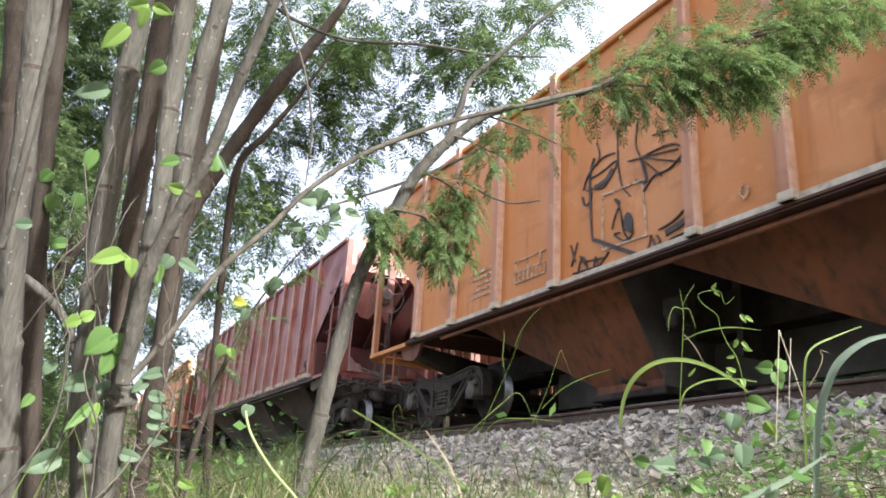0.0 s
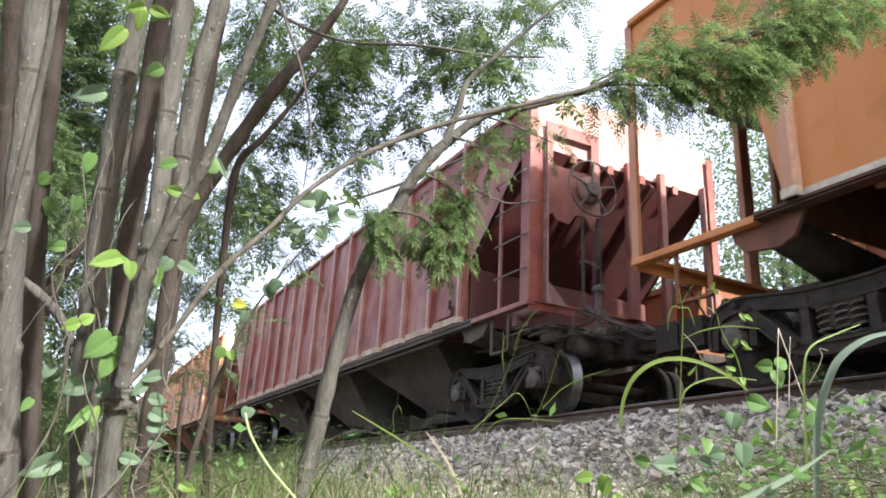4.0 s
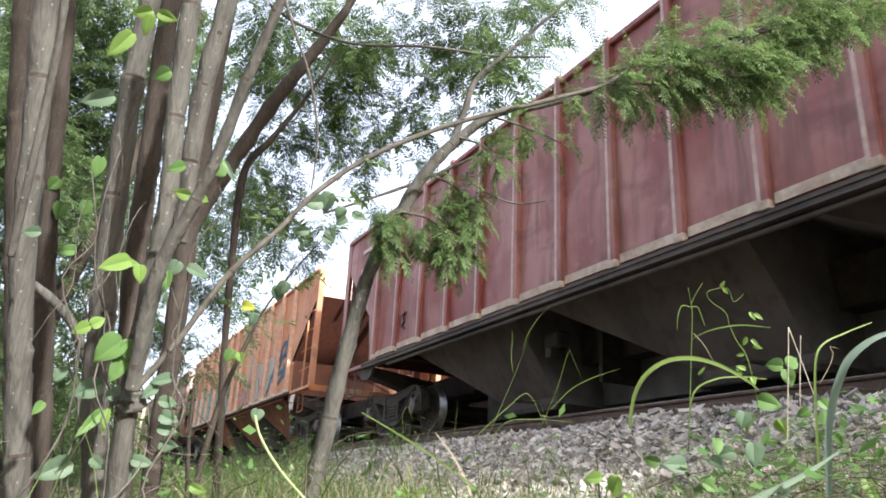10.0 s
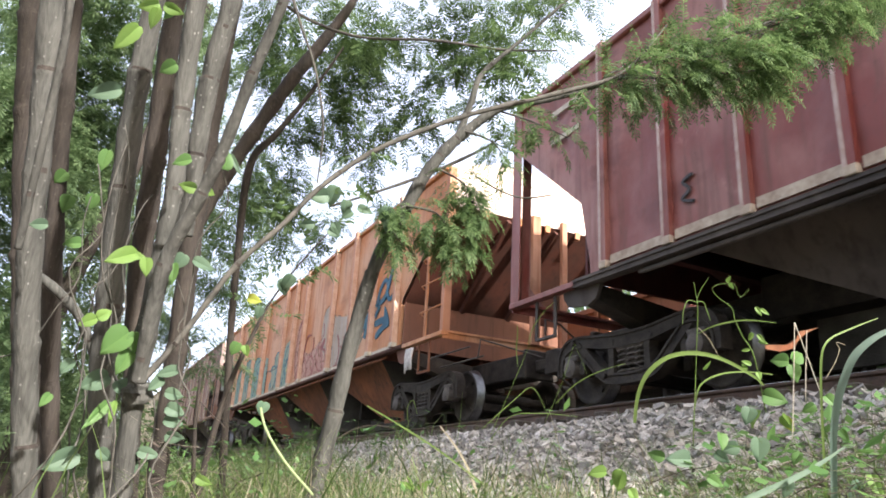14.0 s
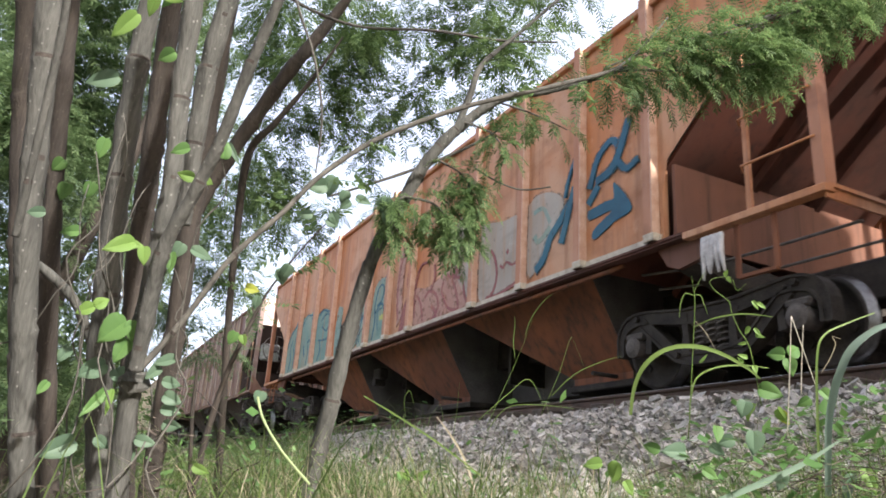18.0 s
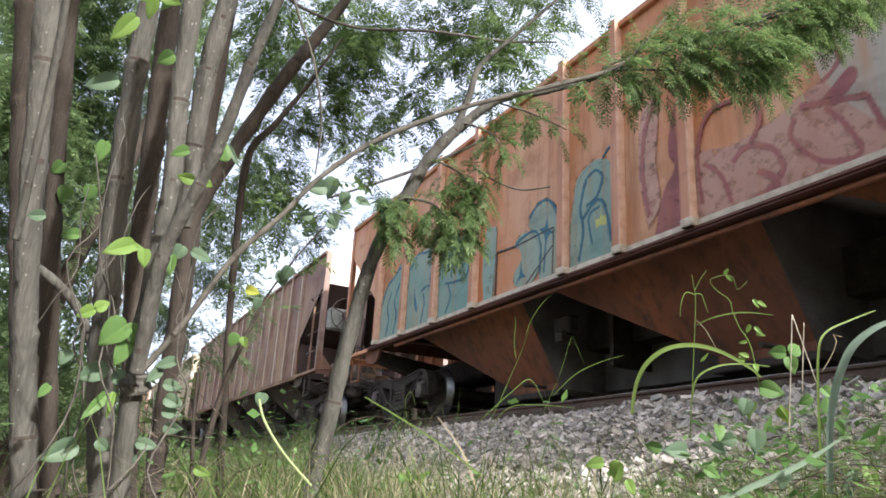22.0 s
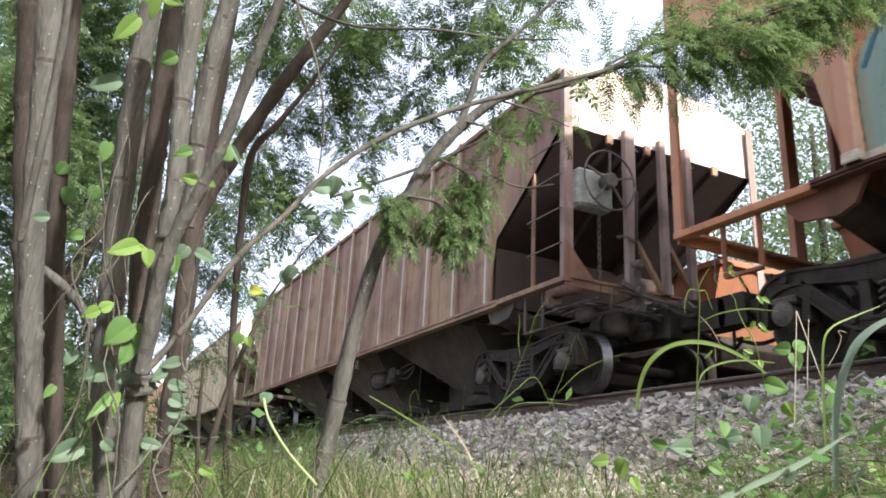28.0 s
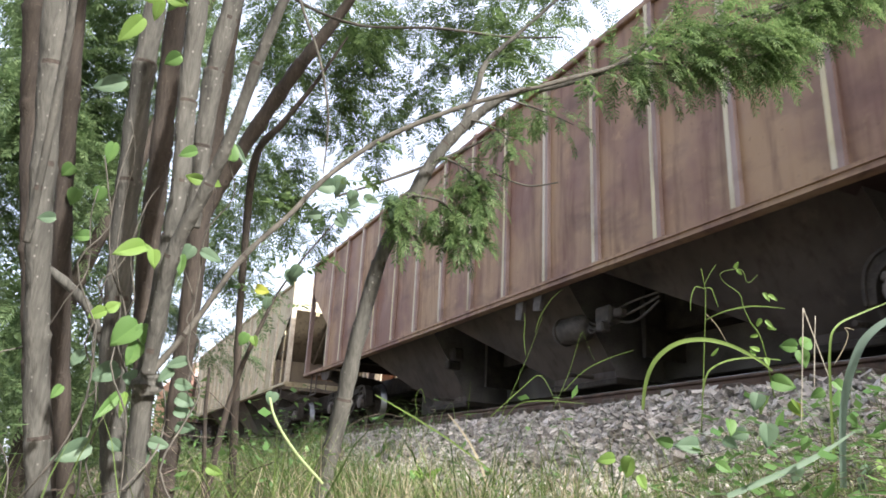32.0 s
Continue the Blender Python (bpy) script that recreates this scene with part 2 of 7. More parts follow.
END_PAINT = {  # paler paints for ends and roofs, the sun's glare put into the colour
    "paint_orange": paint("sunlit_orange", (0.64, 0.46, 0.37), (0.66, 0.53, 0.46), (0.46, 0.27, 0.17), 0.25),
    "paint_oxide_red": paint("sunlit_red", (0.46, 0.24, 0.21), (0.55, 0.37, 0.33), (0.28, 0.12, 0.1), 0.3),
    "paint_faded_orange": paint("sunlit_faded", (0.66, 0.51, 0.42), (0.69, 0.57, 0.50), (0.48, 0.3, 0.2), 0.25),
    "paint_dusty_brown": paint("sunlit_brown", (0.48, 0.38, 0.33), (0.56, 0.48, 0.43), (0.30, 0.2, 0.16), 0.3),
    "paint_cream": paint("sunlit_cream", (0.5, 0.45, 0.33), (0.56, 0.52, 0.42), (0.3, 0.22, 0.14), 0.3),
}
M_INK = sprayed(surface("black_spray", (0.03, 0.028, 0.03), (0.075, 0.068, 0.07), 10, 0.75, bump=0), 0.72)
M_WHITE_PAINT = sprayed(surface("white_lettering", (0.45, 0.32, 0.2), (0.62, 0.52, 0.42), 12, 0.8, bump=0), 0.5)
M_PINK = sprayed(paint("faded_pink_spray", (0.40, 0.21, 0.17), (0.45, 0.28, 0.22), (0.40, 0.2, 0.13), 0.12, 0.75), 0.6)
M_PURPLE = sprayed(paint("purple_spray", (0.24, 0.075, 0.08), (0.30, 0.12, 0.11), (0.36, 0.15, 0.08), 0.4, 0.75), 0.72)
HALO = {m.name: sprayed(paint(m.name + "_mist", c, c, c, 0.3, 0.8), 0.22, 12.0) for m, c in
        ((M_TEAL, (0.13, 0.22, 0.19)), (M_TEAL_DARK, (0.03, 0.10, 0.14)), (M_GREY_SPRAY, (0.36, 0.31, 0.26)), (M_PURPLE, (0.28, 0.10, 0.10)), (M_PINK, (0.42, 0.22, 0.17)))}
PAINT_ORANGE = paint("paint_orange", (0.46, 0.165, 0.035), (0.50, 0.21, 0.075), (0.27, 0.09, 0.03), 0.25)
PAINT_STAKE = paint("paint_stake_orange", (0.36, 0.15, 0.075), (0.42, 0.21, 0.125), (0.24, 0.09, 0.04), 0.45)
PAINT_RED = paint("paint_oxide_red", (0.165, 0.031, 0.022), (0.265, 0.115, 0.092), (0.10, 0.042, 0.027), 0.6, 0.48)
PAINT_RUSTY = paint("paint_faded_orange", (0.42, 0.155, 0.05), (0.46, 0.25, 0.14), (0.24, 0.10, 0.05), 0.62)
PAINT_BROWN = paint("paint_dusty_brown", (0.165, 0.085, 0.06), (0.28, 0.18, 0.10), (0.10, 0.05, 0.032), 0.6)
PAINT_POST = paint("paint_dusty_post", (0.19, 0.125, 0.105), (0.27, 0.205, 0.185), (0.12, 0.07, 0.05), 0.5)
PAINT_CREAM = paint("paint_cream", (0.36, 0.31, 0.19), (0.44, 0.39, 0.26), (0.16, 0.10, 0.055), 0.6)
# Underside orange: soot blotches, plus the shade below the sill, in the colour.
SOOT_SHADE_ORANGE = paint("underside_orange", (0.235, 0.078, 0.027), (0.15, 0.053, 0.024), (0.05, 0.031, 0.021), 0.72, 0.72)
PAINT_SIDING = paint("paint_rust_orange", (0.2, 0.07, 0.03), (0.22, 0.10, 0.05), (0.1, 0.04, 0.02), 0.5)
M_PALE = paint("worn_edge", (0.50, 0.44, 0.27), (0.46, 0.42, 0.33), (0.13, 0.07, 0.04), 0.5, 0.75)
# Bulkhead and dark underside coats: recess shade is part of the colour.
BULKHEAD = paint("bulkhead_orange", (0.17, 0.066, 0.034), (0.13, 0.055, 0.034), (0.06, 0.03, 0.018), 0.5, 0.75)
SOOT_SHADE_DARK = paint("underside_dark", (0.036, 0.027, 0.022), (0.075, 0.058, 0.046), (0.03, 0.018, 0.013), 0.5, 0.72)
SLOPE = {  # darker copies of the paints: shade under the overhang put into the colour
    PAINT_ORANGE.name: paint("shaded_slope_orange", (0.08, 0.026, 0.012), (0.05, 0.022, 0.014), (0.05, 0.022, 0.014), 0.5, 0.75),
    PAINT_RED.name: paint("shaded_slope_red", (0.085, 0.015, 0.014), (0.065, 0.02, 0.017), (0.05, 0.02, 0.015), 0.4, 0.75),
    PAINT_RUSTY.name: paint("shaded_slope_faded", (0.11, 0.032, 0.017), (0.07, 0.028, 0.018), (0.05, 0.022, 0.014), 0.5, 0.75),
    PAINT_BROWN.name: paint("shaded_slope_brown", (0.035, 0.018, 0.014), (0.03, 0.021, 0.018), (0.03, 0.018, 0.013), 0.5, 0.75),
    PAINT_CREAM.name: paint("shaded_slope_cream", (0.15, 0.12, 0.08), (0.1, 0.08, 0.06), (0.05, 0.03, 0.02), 0.5, 0.75),
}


# ---- geometry helpers ----
def part(name, bm, material, parent=None, label=""):
    """Links a bmesh (or a finished mesh) as one object under a thing or a part."""
    if isinstance(bm, bpy.types.Mesh):
        me = bm
    else:
        me = bpy.data.meshes.new(name)
        bm.to_mesh(me)
        bm.free()
        me.materials.append(material)
    ob = new(name, me)
    ob.parent = parent
    if label:
        tagged(ob, label)
    return ob


def mesh_of(name, verts, faces, material, smooth=False):
    me = bpy.data.meshes.new(name)
    me.from_pydata(verts, [], faces)
    me.materials.append(material)
    if smooth:
        me.polygons.foreach_set("use_smooth", [True] * len(me.polygons))
    return me


def thing(name, label, category, group="", kind="", at=(0, 0, 0)):
    ob = new(name)
    ob.location = at
    ob.empty_display_size = 0.3
    return tagged(ob, label, category, group, kind)


def box(bm, x0, x1, y0, y1, z0, z1, bevel=0.0):
    r = bmesh.ops.create_cube(bm, size=1, matrix=Matrix.LocRotScale(((x0 + x1) / 2, (y0 + y1) / 2, (z0 + z1) / 2), None, (abs(x1 - x0), abs(y1 - y0), abs(z1 - z0))))
    if bevel:
        es = {ed for v in r["verts"] for ed in v.link_edges}
        bmesh.ops.bevel(bm, geom=list(es), offset=bevel, segments=1, affect="EDGES")
    return bm


def bar(bm, p, q, w, h=None, up=(0, 0, 1)):
    """A square bar from p to q, w wide and h high."""
    p, q = Vector(p), Vector(q)
    d = (q - p).normalized()
    side = d.cross(Vector(up))
    if side.length < 1e-3:
        side = d.cross(Vector((1, 0, 0)))
    side.normalize()
    top = side.cross(d).normalized()
    h = w if h is None else h
    vs = [bm.verts.new(c + side * sx * w / 2 + top * sz * h / 2) for c in (p, q) for sx, sz in ((-1, -1), (1, -1), (1, 1), (-1, 1))]
    for i in range(4):
        bm.faces.new((vs[i], vs[(i + 1) % 4], vs[4 + (i + 1) % 4], vs[4 + i]))
    bm.faces.new(vs[3::-1]), bm.faces.new(vs[4:])
    return bm


def rod(bm, pts, r, seg=6):
    """A round rod through points (x, y, z) or (x, y, z, radius)."""
    rings = []
    ps = [Vector(p[:3]) for p in pts]
    for i, p in enumerate(ps):
        d = (ps[min(i + 1, len(ps) - 1)] - ps[max(i - 1, 0)]).normalized()
        a = d.orthogonal().normalized() if i == 0 else (rings_axis - d * rings_axis.dot(d)).normalized()
        rings_axis = a
        b = d.cross(a)
        rad = pts[i][3] if len(pts[i]) > 3 else r
        rings.append([bm.verts.new(p + (a * math.cos(k) + b * math.sin(k)) * rad) for k in (2 * math.pi * j / seg for j in range(seg))])
    for u, v in zip(rings, rings[1:]):
        for j in range(seg):
            f = bm.faces.new((u[j], u[(j + 1) % seg], v[(j + 1) % seg], v[j]))
            f.smooth = True
    bm.faces.new(rings[0][::-1]), bm.faces.new(rings[-1])
    return bm


def prism(bm, outline, y0, y1):
    """An outline in x and z, pulled through from y0 to y1."""
    a = [bm.verts.new((x, y0, z)) for x, z in outline]
    b = [bm.verts.new((x, y1, z)) for x, z in outline]
    n = len(a)
    bm.faces.new(a), bm.faces.new(b[::-1])
    for i in range(n):
        bm.faces.new((a[i], b[i], b[(i + 1) % n], a[(i + 1) % n]))
    return bm


def ribbon(bm, pts, width, y0, y1):
    """A thick polyline in x and z, pulled through from y0 to y1."""
    ps = [Vector((p[0], p[1])) for p in pts]
    lo, hi = [], []
    for i, p in enumerate(ps):
        d = (ps[min(i + 1, len(ps) - 1)] - ps[max(i - 1, 0)]).normalized()
        nrm = Vector((-d.y, d.x)) * (pts[i][2] if len(pts[i]) > 2 else width) / 2
        lo.append(p - nrm), hi.append(p + nrm)
    ring = [[bm.verts.new((v.x, y, v.y)) for v, y in ((a, y0), (b, y0), (b, y1), (a, y1))] for a, b in zip(lo, hi)]
    for u, v in zip(ring, ring[1:]):
        for j in range(4):
            bm.faces.new((u[j], u[(j + 1) % 4], v[(j + 1) % 4], v[j]))
    bm.faces.new(ring[0][::-1]), bm.faces.new(ring[-1])
    return bm


def spline(pts, n):
    """Catmull-Rom through points of any size, n steps a span."""
    out = []
    P = [np.array(p, float) for p in pts]
    for i in range(len(P) - 1):
        a, b, c, d = P[max(i - 1, 0)], P[i], P[i + 1], P[min(i + 2, len(P) - 1)]
        for k in range(n):
            t = k / n
            out.append(0.5 * (2 * b + (c - a) * t + (2 * a - 5 * b + 4 * c - d) * t * t + (3 * b - a - 3 * c + d) * t ** 3))
    out.append(P[-1])
    return [tuple(v) for v in out]


# ---- ground and track ----
RAIL_Z, TRACK_Y, SIDING_Y = 1.175, 6.72, 10.95


def ground_height(x, y):
    """Flat foot, bank of ballast, level track bed with two tracks, and a fall behind them."""
    if y < 3.2:
        z = -0.5 + 0.44 * max(0.0, min(1.0, (y + 1.8) / 5.0))
    elif y < 4.75:
        z = -0.06 + 0.84 * (y - 3.2) / 1.55
    elif y < 13.0:
        z = 0.78
    elif y < 16.0:
        z = 0.78 - 0.24 * (y - 13.0)
    else:
        z = 0.06
    far = max(0.0, 1 - max(abs(x), abs(y)) / 60)
    return z + far * (0.05 * noise.noise((x * 0.9, y * 0.9, 0)) + 0.02 * noise.noise((x * 4, y * 4, 3)))


def build_ground():
    near = [v * 0.2 for v in range(-120, 41)]
    xs = [-900, -500, -250, -120, -70, -45, -32] + near + [12, 20, 40, 80, 200, 500, 900]
    ys = [-900, -400, -150, -60, -25, -12, -7, -4, -2.5] + [-1.6 + v * 0.2 for v in range(76)] + [15, 16, 18, 22, 30, 50, 90, 200, 500, 900]
    verts = [(x, y, ground_height(x, y)) for x in xs for y in ys]
    n = len(ys)
    faces = [(i * n + j, (i + 1) * n + j, (i + 1) * n + j + 1, i * n + j + 1) for i in range(len(xs) - 1) for j in range(n - 1)]
    me = mesh_of("ground", verts, faces, M_EARTH, True)
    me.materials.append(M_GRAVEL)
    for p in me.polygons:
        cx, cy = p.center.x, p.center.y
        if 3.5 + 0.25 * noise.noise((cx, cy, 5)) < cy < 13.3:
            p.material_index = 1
    tagged(new("ground", me), "weedy earth rising to a grey ballast bank", "ground", kind="structure")


build_ground()


def rail(y, name):
    t = new(name)
    tagged(t, "rusty steel rail with a worn bright head", "rail", "rails of the tracks", "structure")
    prof = [(-0.07, -0.16), (0.07, -0.16), (0.07, -0.145), (0.012, -0.125), (0.01, -0.045), (0.035, -0.03), (0.035, -0.003), (-0.035, -0.003), (-0.035, -0.03), (-0.01, -0.045), (-0.012, -0.125), (-0.07, -0.145)]
    bm = bmesh.new()
    a = [bm.verts.new((-400, y + u, RAIL_Z + w)) for u, w in prof]
    b = [bm.verts.new((300, y + u, RAIL_Z + w)) for u, w in prof]
    for i in range(len(prof)):
        bm.faces.new((a[i], b[i], b[(i + 1) % len(prof)], a[(i + 1) % len(prof)]))
    part("rail_body", bm, M_RAIL, t)
    part("rail_head", box(bmesh.new(), -400, 300, y - 0.03, y + 0.03, RAIL_Z - 0.003, RAIL_Z), M_RAIL_TOP, t, "bright worn running surface")


for cy in (TRACK_Y, SIDING_Y):
    rail(cy - 0.8, "rail")
    rail(cy + 0.8, "rail")


def build_sleepers():
    bm = box(bmesh.new(), -0.11, 0.11, -1.32, 1.32, -0.21, 0.0, 0.015)
    first = part("sleeper", bm, M_SLEEPER)
    tagged(first, "dark weathered timber sleeper half sunk in ballast", "sleeper", "sleepers under the tracks", "structure")
    first.matrix_basis = pose(-20, TRACK_Y, RAIL_Z - 0.165)
    for i in range(1, 46):
        copy_thing(first, pose(-20 + i * 0.6, TRACK_Y + random.uniform(-0.05, 0.05), RAIL_Z - 0.165 + random.uniform(-0.01, 0.01), 0, 0, random.uniform(-1.5, 1.5)))
    vs, fs = [], []
    for cy, x0, x1 in ((TRACK_Y, -80, -20.5), (TRACK_Y, 8, 40), (SIDING_Y, -80, 40)):
        x = x0
        while x < x1:
            k = len(vs)
            vs += [(x + a, cy + b, RAIL_Z - 0.165 + c) for a in (-0.11, 0.11) for b in (-1.3, 1.3) for c in (-0.17, 0)]
            fs += [tuple(k + i for i in f) for f in ((0, 1, 3, 2), (4, 6, 7, 5), (0, 4, 5, 1), (2, 3, 7, 6), (1, 5, 7, 3))]
            x += 0.6
    tagged(new("far_sleepers", mesh_of("far_sleepers", vs, fs, M_SLEEPER)), "dark timber sleepers along the tracks", "sleepers", kind="stuff")


build_sleepers()


# ---- hopper wagons ----
def extrude_x(bm, profile, x0, x1):
    """A profile in y and z, pulled through from x0 to x1."""
    a = [bm.verts.new((x0, y, z)) for y, z in profile]
    b = [bm.verts.new((x1, y, z)) for y, z in profile]
    n = len(a)
    bm.faces.new(a), bm.faces.new(b[::-1])
    for i in range(n):
        bm.faces.new((a[i], b[i], b[(i + 1) % n], a[(i + 1) % n]))
    bmesh.ops.recalc_face_normals(bm, faces=bm.faces)
    return bm


SILL, TOP, HALF_W = 1.275, 4.105, 1.72
BODY = 7.05       # where the side sheet starts to rake out
BAYS = (-2.53, 1.47, 5.47)       # where each hopper's upright face stands
SHARED = {}


def shared(key, build, material):
    """One mesh for alike parts of all wagons."""
    if key not in SHARED:
        bm = build(bmesh.new())
        me = bpy.data.meshes.new(key)
        bm.to_mesh(me)
        bm.free()
        me.materials.append(material)
        SHARED[key] = me
    return SHARED[key]


def side_frame(bm):
    """Cast frame of a bogie: arched top member hooked over the boxes, sagging bottom member, columns, flanges."""
    w = 0.12
    top = spline([(-1.30, -0.12, 0.10), (-1.29, 0.08, 0.12), (-1.20, 0.22, 0.15), (-1.0, 0.275, 0.15), (-0.7, 0.25, 0.15), (-0.35, 0.20, 0.17), (0.0, 0.19, 0.17),
                  (0.35, 0.20, 0.17), (0.7, 0.25, 0.15), (1.0, 0.275, 0.15), (1.20, 0.22, 0.15), (1.29, 0.08, 0.12), (1.30, -0.12, 0.10)], 3)
    low = spline([(-0.95, 0.22, 0.13), (-0.70, 0.02, 0.13), (-0.48, -0.17, 0.13), (-0.25, -0.25, 0.12), (0.25, -0.25, 0.12), (0.48, -0.17, 0.13), (0.70, 0.02, 0.13), (0.95, 0.22, 0.13)], 3)
    for path in (top, low):
        ribbon(bm, path, 0.15, -w / 2, w / 2)
        for edge in (-1, 1):       # raised rims of the casting
            rim = []
            for i, p in enumerate(path):
                q, r = path[min(i + 1, len(path) - 1)], path[max(i - 1, 0)]
                d = Vector((q[0] - r[0], q[1] - r[1])).normalized()
                rim.append((p[0] - d.y * edge * p[2] * 0.42, p[1] + d.x * edge * p[2] * 0.42, 0.028))
            ribbon(bm, rim, 0.028, -w / 2 - 0.022, w / 2 + 0.022)
    for sx in (-1, 1):
        ribbon(bm, spline([(sx * 0.33, 0.2, 0.12), (sx * 0.30, 0.05, 0.08), (sx * 0.31, -0.22, 0.11)], 3), 0.08, -w / 2 - 0.012, w / 2 + 0.012)
        ribbon(bm, spline([(sx * 0.80, 0.22, 0.12), (sx * 0.84, 0.05, 0.08), (sx * 0.86, -0.13, 0.09)], 3), 0.09, -w / 2 - 0.006, w / 2 + 0.006)
        prism(bm, [(sx * 0.80, 0.24), (sx * 1.22, 0.22), (sx * 1.20, 0.09), (sx * 0.9, 0.09)], -w / 2 + 0.01, w / 2 - 0.01)
        for bx, bz in ((1.02, 0.275), (0.42, -0.2)):
            prism(bm, [(sx * bx + 0.035 * math.cos(k * 1.047), bz + 0.035 * math.sin(k * 1.047)) for k in range(6)], -w / 2 - 0.045, w / 2 + 0.045)
    bmesh.ops.recalc_face_normals(bm, faces=bm.faces)
    return bm


def springs(bm):
    for cx in (-0.14, 0.02, 0.16):
        pts = [(cx + 0.06 * math.cos(a), -0.02 + 0.06 * math.sin(a), -0.2 + 0.3 * a / (10 * math.pi)) for a in (k * math.pi / 4 for k in range(41))]
        rod(bm, pts, 0.014, 4)
    box(bm, -0.24, 0.24, -0.07, 0.07, 0.1, 0.16, 0.02)
    return bm


def disc(bm, y0, y1, r0, r1, seg=28):
    """A ring surface round the y axis from radius r0 at y0 to r1 at y1."""
    a = [bm.verts.new((r0 * math.cos(k), y0, r0 * math.sin(k))) for k in (2 * math.pi * j / seg for j in range(seg))]
    b = [bm.verts.new((r1 * math.cos(k), y1, r1 * math.sin(k))) for k in (2 * math.pi * j / seg for j in range(seg))]
    for j in range(seg):
        f = bm.faces.new((a[j], b[j], b[(j + 1) % seg], a[(j + 1) % seg]))
        f.smooth = True


def wheelset(bm):
    R = 0.42
    for s in (-1, 1):
        pr = [(0.86, 0.06), (0.87, 0.12), (0.80, 0.16), (0.79, 0.33), (0.855, 0.36), (0.86, R - 0.006), (0.74, R + 0.002), (0.735, R + 0.028), (0.715, R + 0.02), (0.712, 0.34), (0.77, 0.32), (0.775, 0.16), (0.70, 0.11), (0.69, 0.09)]
        for (ya, ra), (yb, rb) in zip(pr, pr[1:]):
            disc(bm, s * ya, s * yb, ra, rb)
        for k in range(3):                      # casting bosses, so that the turning shows
            a = k * 2.094
            box(bm, 0.25 * math.cos(a) - 0.03, 0.25 * math.cos(a) + 0.03, s * 0.79, s * 0.815, 0.25 * math.sin(a) - 0.03, 0.25 * math.sin(a) + 0.03)
    disc(bm, -1.15, 1.15, 0.075, 0.075, 16)
    bmesh.ops.remove_doubles(bm, verts=bm.verts, dist=1e-5)
    return bm


def wheelset_mesh():
    me = shared("wheelset", wheelset, M_STEEL)
    if len(me.materials) < 2:
        me.materials.append(M_TREAD)
        for p in me.polygons:
            r = math.hypot(p.center.x, p.center.z)
            if 0.405 < r and 0.735 < abs(p.center.y) < 0.862:
                p.material_index = 1
    return me


def bearing(bm):
    disc(bm, -0.12, 0.1, 0.11, 0.115, 16), disc(bm, 0.1, 0.13, 0.115, 0.06, 16), disc(bm, -0.12, -0.13, 0.11, 0.0, 16), disc(bm, 0.13, 0.13, 0.06, 0.0, 16)
    box(bm, -0.13, 0.13, -0.09, 0.09, 0.08, 0.16, 0.02)
    return bm


def bogie(parent, x):
    b = part("bogie", shared("bogie_bolster", lambda bm: box(box(bm, -0.2, 0.2, -1.15, 1.15, -0.1, 0.22, 0.03), -0.35, 0.35, -0.35, 0.35, 0.2, 0.3, 0.02), M_STEEL), M_STEEL, parent, "sooty cast steel three-piece bogie")
    b.location = (x, 0, 0.44)
    for s in (-1, 1):
        f = part("side_frame", shared("side_frame", side_frame, M_STEEL), M_STEEL, b)
        f.location = (0, s * 1.1, 0.02)
        sp = part("spring_nest", shared("springs", springs, M_STEEL_PALE), M_STEEL, b, "coil springs")
        sp.location = (0, s * 1.1, 0.0)
        for ax in (-1.05, 1.05):
            be = part("axle_box", shared("bearing", bearing, M_STEEL_PALE), M_STEEL, b, "round roller bearing cap")
            be.location = (ax, s * 1.12, -0.02)
            be.rotation_euler = (0, 0, 0 if s > 0 else math.pi)
    for ax in (-1.05, 1.05):
        w = part("wheelset", wheelset_mesh(), M_STEEL, b, "steel wheels on an axle with bright treads")
        w.location = (ax, 0, -0.02)
        WHEELS.append(w)
    for ax in (-0.55, 0.55):
        bm = bmesh.new()
        bar(bm, (ax, -0.8, -0.1), (ax, 0.8, -0.1), 0.09, 0.12)
        for s in (-1, 1):
            box(bm, ax - 0.03 if ax > 0 else ax - 0.09, ax + 0.09 if ax > 0 else ax + 0.03, s * 0.8 - 0.06, s * 0.8 + 0.06, -0.2, 0.12, 0.01)
        part("brake_beam", bm, M_STEEL, b)
    return b


WHEELS = []


def dented_panel(x0, x1, z_of, dent, seed, flip, nx=9, nz=11):
    """One side sheet between two stakes: a grid with soft dents; z_of gives its lower edge at x."""
    vs, fs = [], []
    for i in range(nx + 1):
        x = x0 + (x1 - x0) * i / nx
        for j in range(nz + 1):
            z0 = z_of(x)
            z = z0 + (TOP - z0) * j / nz
            edge = min(1.0, 4 * min(i, nx - i) / nx) * min(1.0, 4 * min(j, nz - j) / nz)
            d = dent * edge * (noise.noise((x * 1.5 + seed, z * 1.5, seed)) + 0.6 * noise.noise((x * 3.0, z * 2.6 + seed, 7)))
            vs.append((x, flip * (HALF_W - 0.01 - max(-0.06, min(0.0, d - 0.012)) * -1), z))
    n = nz + 1
    for i in range(nx):
        for j in range(nz):
            q = (i * n + j, (i + 1) * n + j, (i + 1) * n + j + 1, i * n + j + 1)
            fs.append(q if flip < 0 else q[::-1])
    return vs, fs


